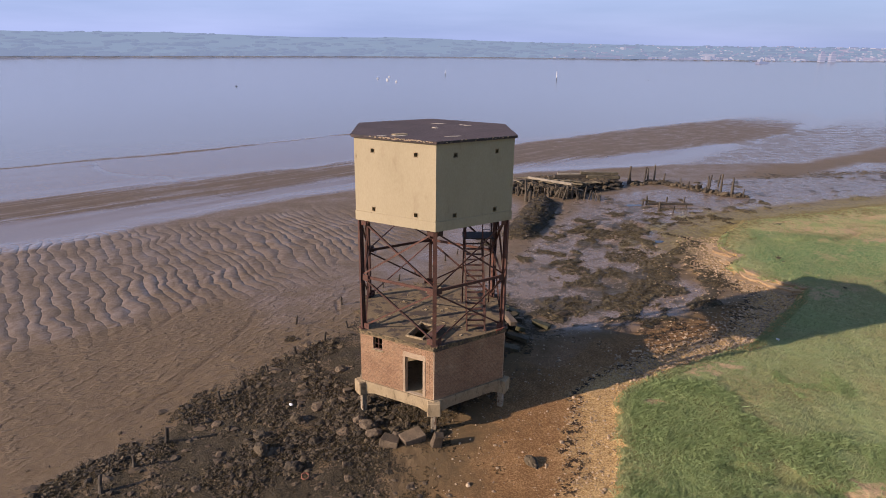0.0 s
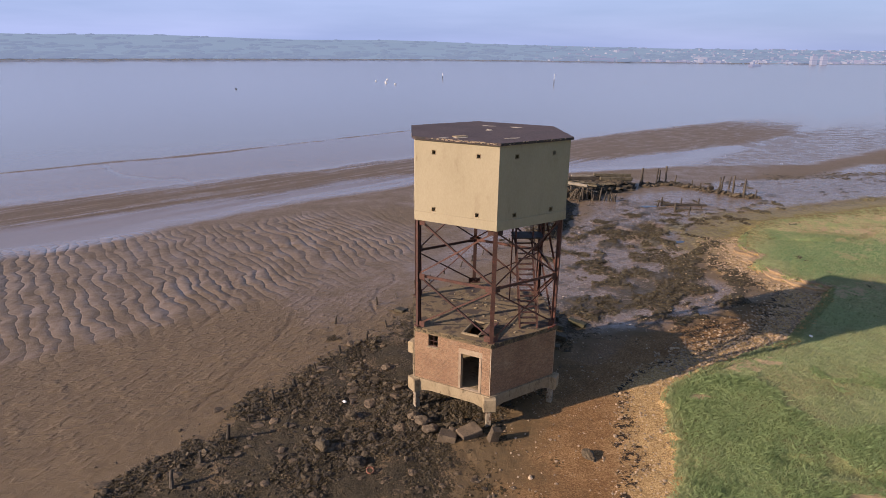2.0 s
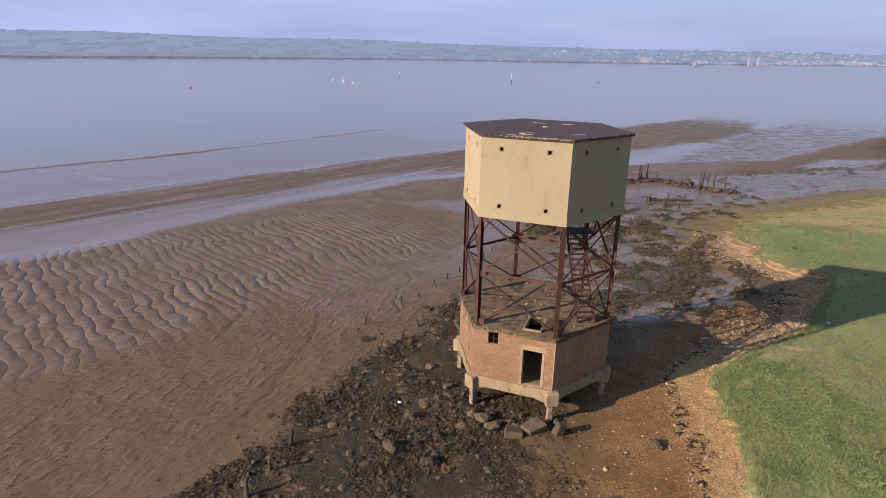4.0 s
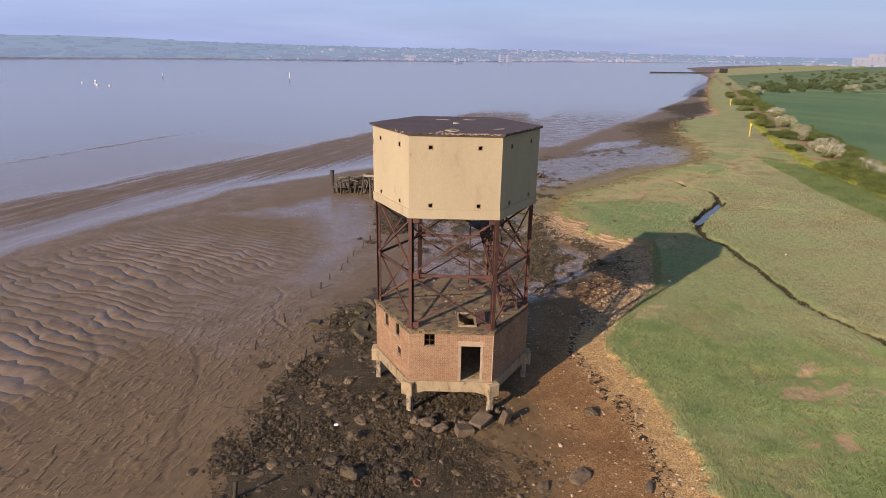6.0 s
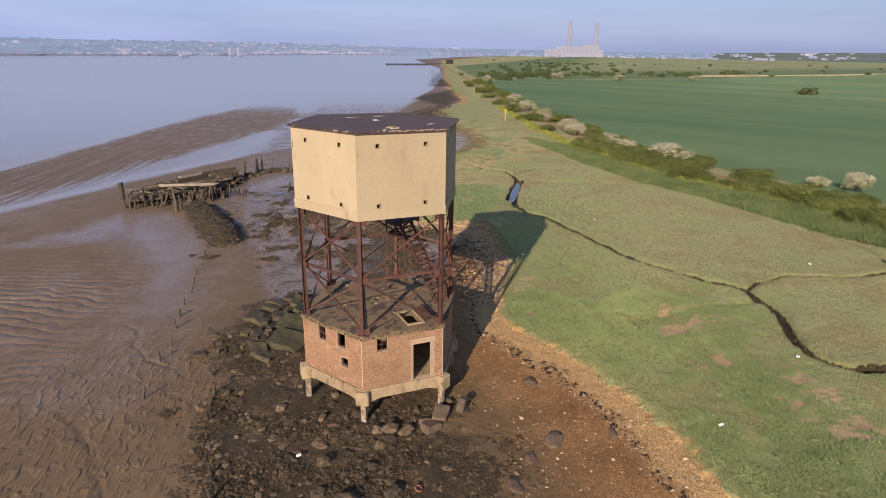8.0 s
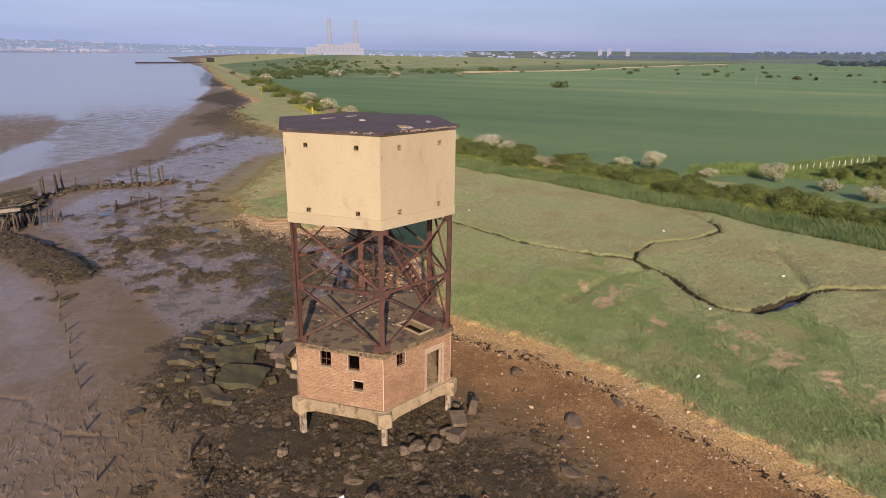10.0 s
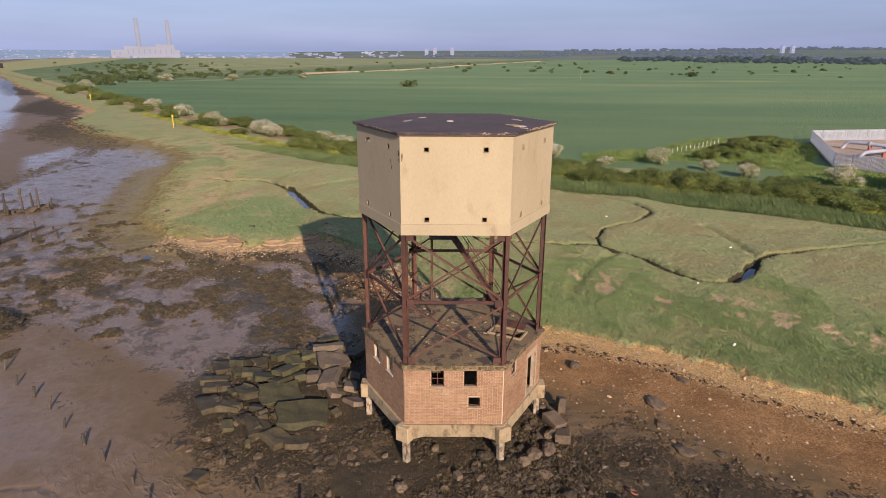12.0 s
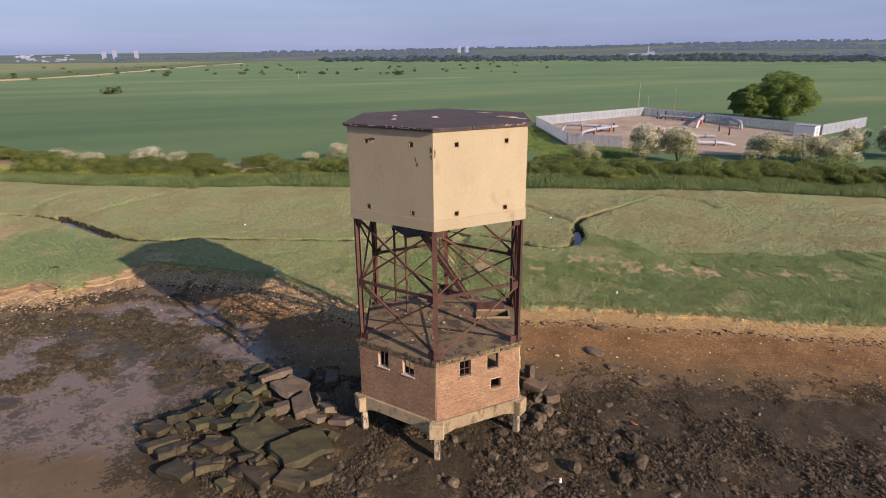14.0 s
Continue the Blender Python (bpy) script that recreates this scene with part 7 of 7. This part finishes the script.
for x, y in ((-27, 403), (-20, 428), (-20, 392), (-19, 376), (-13, 366)):
    buoy(x, y, 0.7, M_WHITE, "white mooring buoy on the calm river", 0.6)
for x, y in ((70, 470), (-95, 300), (255, 600), (170, 420), (420, 700)):
    buoy(x, y, 0.5, M_BLACK, "dark channel buoy on the calm river", 0.8, "channel buoys")
for x, y, h in ((97, 399, 6.5), (23, 471, 4.0)):
    ob = thing("beacon", "slim white beacon pole standing in the river", "beacon", pose(x, y, -0.8), "beacons in the river")
    bm = bmesh.new()
    tube(bm, (0, 0, -1), (0, 0, h * 0.35), 0.3, 0.25, 8)
    part("pile", bm, M_BLACK, ob)
    bm = bmesh.new()
    tube(bm, (0, 0, h * 0.35), (0, 0, h), 0.2, 0.15, 8)
    part("pole", bm, M_WHITE, ob)
ob = thing("ship", "small grey and white ship moored by the far bank", "ship", pose(680, 1180, -0.8, 0, 0, 40))
bm = bmesh.new()
box(bm, (46, 9, 5), pose(0, 0, 1.5))
bevel(bm, 1.2)
part("hull", bm, M_FAR_ROOF, ob)
bm = bmesh.new()
box(bm, (9, 6, 5), pose(-13, 0, 6.0))
part("bridge", bm, M_FAR_HOUSE, ob)
for x in (4, 14):
    bm = bmesh.new()
    tube(bm, (x, 0, 4), (x, 0, 13), 0.5, 0.3, 8)
    part("mast", bm, M_GALV, ob)
ob = thing("outfall_jetty", "low dark outfall jetty running out from the shore", "jetty", pose(0, 0, 0))
bm = bmesh.new()
beam(bm, (646, 592, 0.2), (745, 545, 0.4), 3.0, 1.6)
part("causeway", bm, M_DARK, ob)
bm = bmesh.new()
box(bm, (8, 7, 6), pose(740, 548, 3.5, 0, 0, -25))
part("hut", bm, M_DARK, ob)

# ---- distance ----
def ridge_line(az):
    """Height of the skyline over the river's level, by compass angle in degrees."""
    return np.interp(az, [-110, -70, -52, -40, -20, 0, 12, 20, 30, 40, 52, 60, 70, 82, 92, 100, 112, 124, 140], [60, 75, 74, 62, 48, 42, 30, 26, 34, 38, 48, 52, 56, 68, 82, 80, 84, 84, 78])


START = ([-110, -50, 5, 20, 32, 38, 45, 52, 58, 66, 76, 87, 100, 112, 123, 140], [1700, 2200, 2600, 3300, 3400, 3100, 2620, 2120, 1770, 1570, 1450, 1400, 1220, 1085, 1010, 1150])


def build_hills():
    az = np.radians(np.arange(-112, 142, 0.25))
    r = np.concatenate([np.geomspace(640, 4600, 90), [4650]])
    rr, aa = np.meshgrid(r, az, indexing="ij")
    x, y = rr * np.cos(aa), rr * np.sin(aa)
    deg = np.degrees(aa)
    start = np.interp(deg, *START)
    t = smooth(rr, start - 60, 4400)
    k = ridge_line(deg)
    z = 0.5 + (t ** 0.8) * k * (1 + 0.3 * fbm(x * 0.0015, y * 0.0015, 3, 90)) + 5 * t * fbm(x * 0.006, y * 0.006, 2, 94)
    z = np.where(rr < start, -3.0, z)
    z[-1] = -50
    n = len(az)
    i, j = np.meshgrid(np.arange(len(r) - 1), np.arange(n - 1), indexing="ij")
    faces = np.stack([i * n + j, (i + 1) * n + j, (i + 1) * n + j + 1, i * n + j + 1], -1).reshape(-1, 4)
    pts = np.stack([x, y, z], -1).reshape(-1, 3)
    side = np.degrees(az)[j.ravel()] < 14
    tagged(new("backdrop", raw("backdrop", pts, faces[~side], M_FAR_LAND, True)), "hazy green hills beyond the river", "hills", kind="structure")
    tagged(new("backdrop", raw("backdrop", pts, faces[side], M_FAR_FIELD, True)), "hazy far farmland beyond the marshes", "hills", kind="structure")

    def top(px, py):
        q, a = math.hypot(px, py), math.degrees(math.atan2(py, px))
        s = float(np.interp(a, *START))
        if q < s:
            return 1.0
        tt = float(smooth(np.array(q), s, 4400))
        e, f = np.array(px), np.array(py)
        return 0.5 + tt ** 0.8 * float(ridge_line(a)) * (1 + 0.3 * float(fbm(e * 0.0015, f * 0.0015, 3, 90))) + 5 * tt * float(fbm(e * 0.006, f * 0.006, 2, 94))
    return top


hill_z = build_hills()


def far_boxes(name, label, category, spots, material):
    """Many far blocks (x, y, z, w, d, h, yaw) in one object."""
    cube = np.array([(x, y, z) for x in (-0.5, 0.5) for y in (-0.5, 0.5) for z in (0, 1)])
    quad = np.array([(0, 1, 3, 2), (4, 6, 7, 5), (0, 4, 5, 1), (2, 3, 7, 6), (1, 5, 7, 3)])
    vs, fs = [], []
    for i, (x, y, z, w, d, h, t) in enumerate(spots):
        c, s = math.cos(t), math.sin(t)
        v = cube * (w, d, h)
        vs.append(np.column_stack([v[:, 0] * c - v[:, 1] * s + x, v[:, 0] * s + v[:, 1] * c + y, v[:, 2] + z]))
        fs.append(quad + 8 * i)
    tagged(new(name, raw(name, np.concatenate(vs), np.concatenate(fs), material)), label, category, kind="stuff")


g = random.Random(15)
town, roofs = [], []
for _ in range(1100):
    a = g.triangular(27, 80, 50)
    s = float(np.interp(a, *START))
    r = s + 30 + (4200 - s) * g.random() ** 2.4 * 0.9
    x, y = r * math.cos(radians(a)), r * math.sin(radians(a))
    w, d, h = g.uniform(6, 16), g.uniform(6, 10), g.uniform(3.5, 7)
    if g.random() < 0.06:
        w, h = g.uniform(30, 60), g.uniform(6, 11)
    (town if g.random() < 0.6 else roofs).append((x, y, hill_z(x, y) - 1, w, d, h, g.uniform(0, 3.14)))
for _ in range(120):
    a, r = g.uniform(4, 31), g.uniform(2600, 3900)
    x, y = r * math.cos(radians(a)), r * math.sin(radians(a))
    town.append((x, y, hill_z(x, y) - 1, g.uniform(8, 34), g.uniform(8, 16), g.uniform(4, 9), g.uniform(0, 3.14)))
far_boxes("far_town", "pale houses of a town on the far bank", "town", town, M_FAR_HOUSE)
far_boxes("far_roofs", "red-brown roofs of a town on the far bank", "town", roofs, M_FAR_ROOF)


def tower_block(x, y, w, h):
    ob = thing("tower_block", "pale high-rise block on the far bank", "building", pose(x, y, hill_z(x, y) - 1), "far high-rise blocks")
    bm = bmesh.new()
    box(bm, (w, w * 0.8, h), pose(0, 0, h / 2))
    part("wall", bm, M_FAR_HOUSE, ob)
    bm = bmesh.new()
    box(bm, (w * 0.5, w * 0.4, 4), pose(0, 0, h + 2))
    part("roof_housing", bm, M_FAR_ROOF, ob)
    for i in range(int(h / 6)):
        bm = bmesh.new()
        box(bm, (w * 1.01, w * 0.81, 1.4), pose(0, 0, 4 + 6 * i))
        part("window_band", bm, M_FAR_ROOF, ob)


for x, y, w, h in ((1010, 1500, 13, 20), (1030, 1490, 13, 20), (2920, 50, 22, 42), (2930, -30, 22, 42), (2950, 90, 22, 36), (2910, -1554, 18, 34), (2895, -1592, 18, 34)):
    tower_block(x, y, w, h)

# works with a steaming chimney
ob = thing("factory", "distant pale factory sheds with a steaming chimney", "factory", pose(1900, -1830, hill_z(1900, -1830) - 1, 0, 0, 46))
for w, d, h, x in ((70, 30, 9, 0), (30, 30, 15, -50), (34, 24, 7, 70)):
    bm = bmesh.new()
    box(bm, (w, d, h), pose(x, 0, h / 2))
    bevel(bm, 1.0)
    part("shed", bm, M_FAR_HOUSE, ob)
bm = bmesh.new()
tube(bm, (-40, 25, 0), (-40, 25, 36), 3, 2.2, 14)
part("chimney", bm, M_FAR_HOUSE, ob)

# power station
ob = thing("power_station", "hazy brick power station with two tall chimneys", "power station", pose(2824, 1350, 0, 0, 0, -65))
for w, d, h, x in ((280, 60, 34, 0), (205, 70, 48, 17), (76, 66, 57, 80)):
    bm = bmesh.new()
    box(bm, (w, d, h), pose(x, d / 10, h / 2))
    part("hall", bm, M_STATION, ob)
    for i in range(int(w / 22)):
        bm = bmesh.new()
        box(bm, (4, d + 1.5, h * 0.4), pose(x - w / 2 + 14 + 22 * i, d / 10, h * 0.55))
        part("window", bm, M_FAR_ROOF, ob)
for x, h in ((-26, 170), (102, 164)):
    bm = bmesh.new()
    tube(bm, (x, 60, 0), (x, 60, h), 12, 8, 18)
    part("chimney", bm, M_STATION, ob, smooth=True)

# far woods and field hedges
def far_trees(name, label, spots, material):
    vs, fs, n = [], [], 0
    for x, y, w, h in spots:
        for _ in range(3):
            v, f = STONES[g.randrange(len(STONES))]
            k = g.uniform(0.45, 0.75)
            vs.append(v * (w * k, w * k, h * 0.5) + (x + g.gauss(0, w * 0.5), y + g.gauss(0, w * 0.5), h * g.uniform(0.3, 0.55) + hill_z(x, y))), fs.append(f + n)
            n += len(v)
    tagged(new(name, raw(name, np.concatenate(vs), np.concatenate(fs), material)), label, "woodland", kind="stuff")


spots = []
for r, a0, a1, gap in ((1230, -70, -54, 0.3), (1330, -70, -50, 0.3), (1480, -68, -40, 0.25), (1540, -66, -46, 0.2), (1620, -66, -50, 0.2), (1700, -66, -22, 0.45), (1900, -60, -8, 0.35), (2300, -62, -16, 0.2), (2900, -72, 2, 0.3), (3300, -60, -5, 0.3), (3700, -74, 6, 0.3)):
    n = int(radians(a1 - a0) * r / (9 + r * 0.004))
    for k in range(n):
        a = radians(a0 + (a1 - a0) * (k + g.random()) / n)
        if vnoise(np.array(k * 0.05 + r), np.array(0.5 * r), 97) < gap:
            continue
        q = r + g.gauss(0, 14) + 60 * math.sin(a * 9 + r)
        spots.append((q * math.cos(a), q * math.sin(a), g.uniform(8, 15) * (1.5 if r > 1800 else 1), g.uniform(7, 14) * (1.6 if r > 1800 else 1)))
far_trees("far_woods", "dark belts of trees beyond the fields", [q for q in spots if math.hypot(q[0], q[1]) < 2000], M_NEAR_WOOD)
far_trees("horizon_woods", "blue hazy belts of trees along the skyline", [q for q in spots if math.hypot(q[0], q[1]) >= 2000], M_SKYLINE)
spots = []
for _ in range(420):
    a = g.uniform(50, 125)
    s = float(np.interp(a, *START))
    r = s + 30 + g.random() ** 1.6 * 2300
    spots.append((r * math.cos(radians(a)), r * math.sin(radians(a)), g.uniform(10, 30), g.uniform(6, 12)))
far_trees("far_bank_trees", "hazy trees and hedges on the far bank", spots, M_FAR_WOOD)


# ---- bricks of the tower, last ----
BRICK_BOX = (np.array([(0, 0, 0), (1, 0, 0), (1, 1, 0), (0, 1, 0), (0, 0, 1), (1, 0, 1), (1, 1, 1), (0, 1, 1)], float), np.array([(0, 1, 5, 4), (4, 5, 6, 7), (0, 3, 2, 1), (0, 4, 7, 3), (1, 2, 6, 5)]))
v, f = BRICK_BOX
WHOLE = raw("brick", v * (0.215, 0.03, 0.069), f, M_BRICK)
made = 0
for k, f0, wall in bricks_later:
    vs, fs, n = [], [], 0
    for a, b, z, pitch in brick_grid(k, f0):
        proud = -0.012 - 0.005 * rng.random()
        if k == 1 and made < 300 and b - a > 0.21 and 2.3 < z < 3.6:
            ob = new("brick", WHOLE)
            ob.parent = wall
            ob.matrix_basis = f0 @ Matrix.Translation((a, proud, z + 0.005))
            made += 1
            continue
        w = BRICK_BOX[0] * (b - a, 0.03, pitch - 0.011) + (a, proud, z + 0.005)
        vs.append(w @ np.array(f0.to_3x3()).T + np.array(f0.translation)), fs.append(BRICK_BOX[1] + n)
        n += 8
    ob = new("bricks", raw("bricks", np.concatenate(vs), np.concatenate(fs), M_BRICK))
    ob.parent = wall
    tagged(ob, kind="stuff")
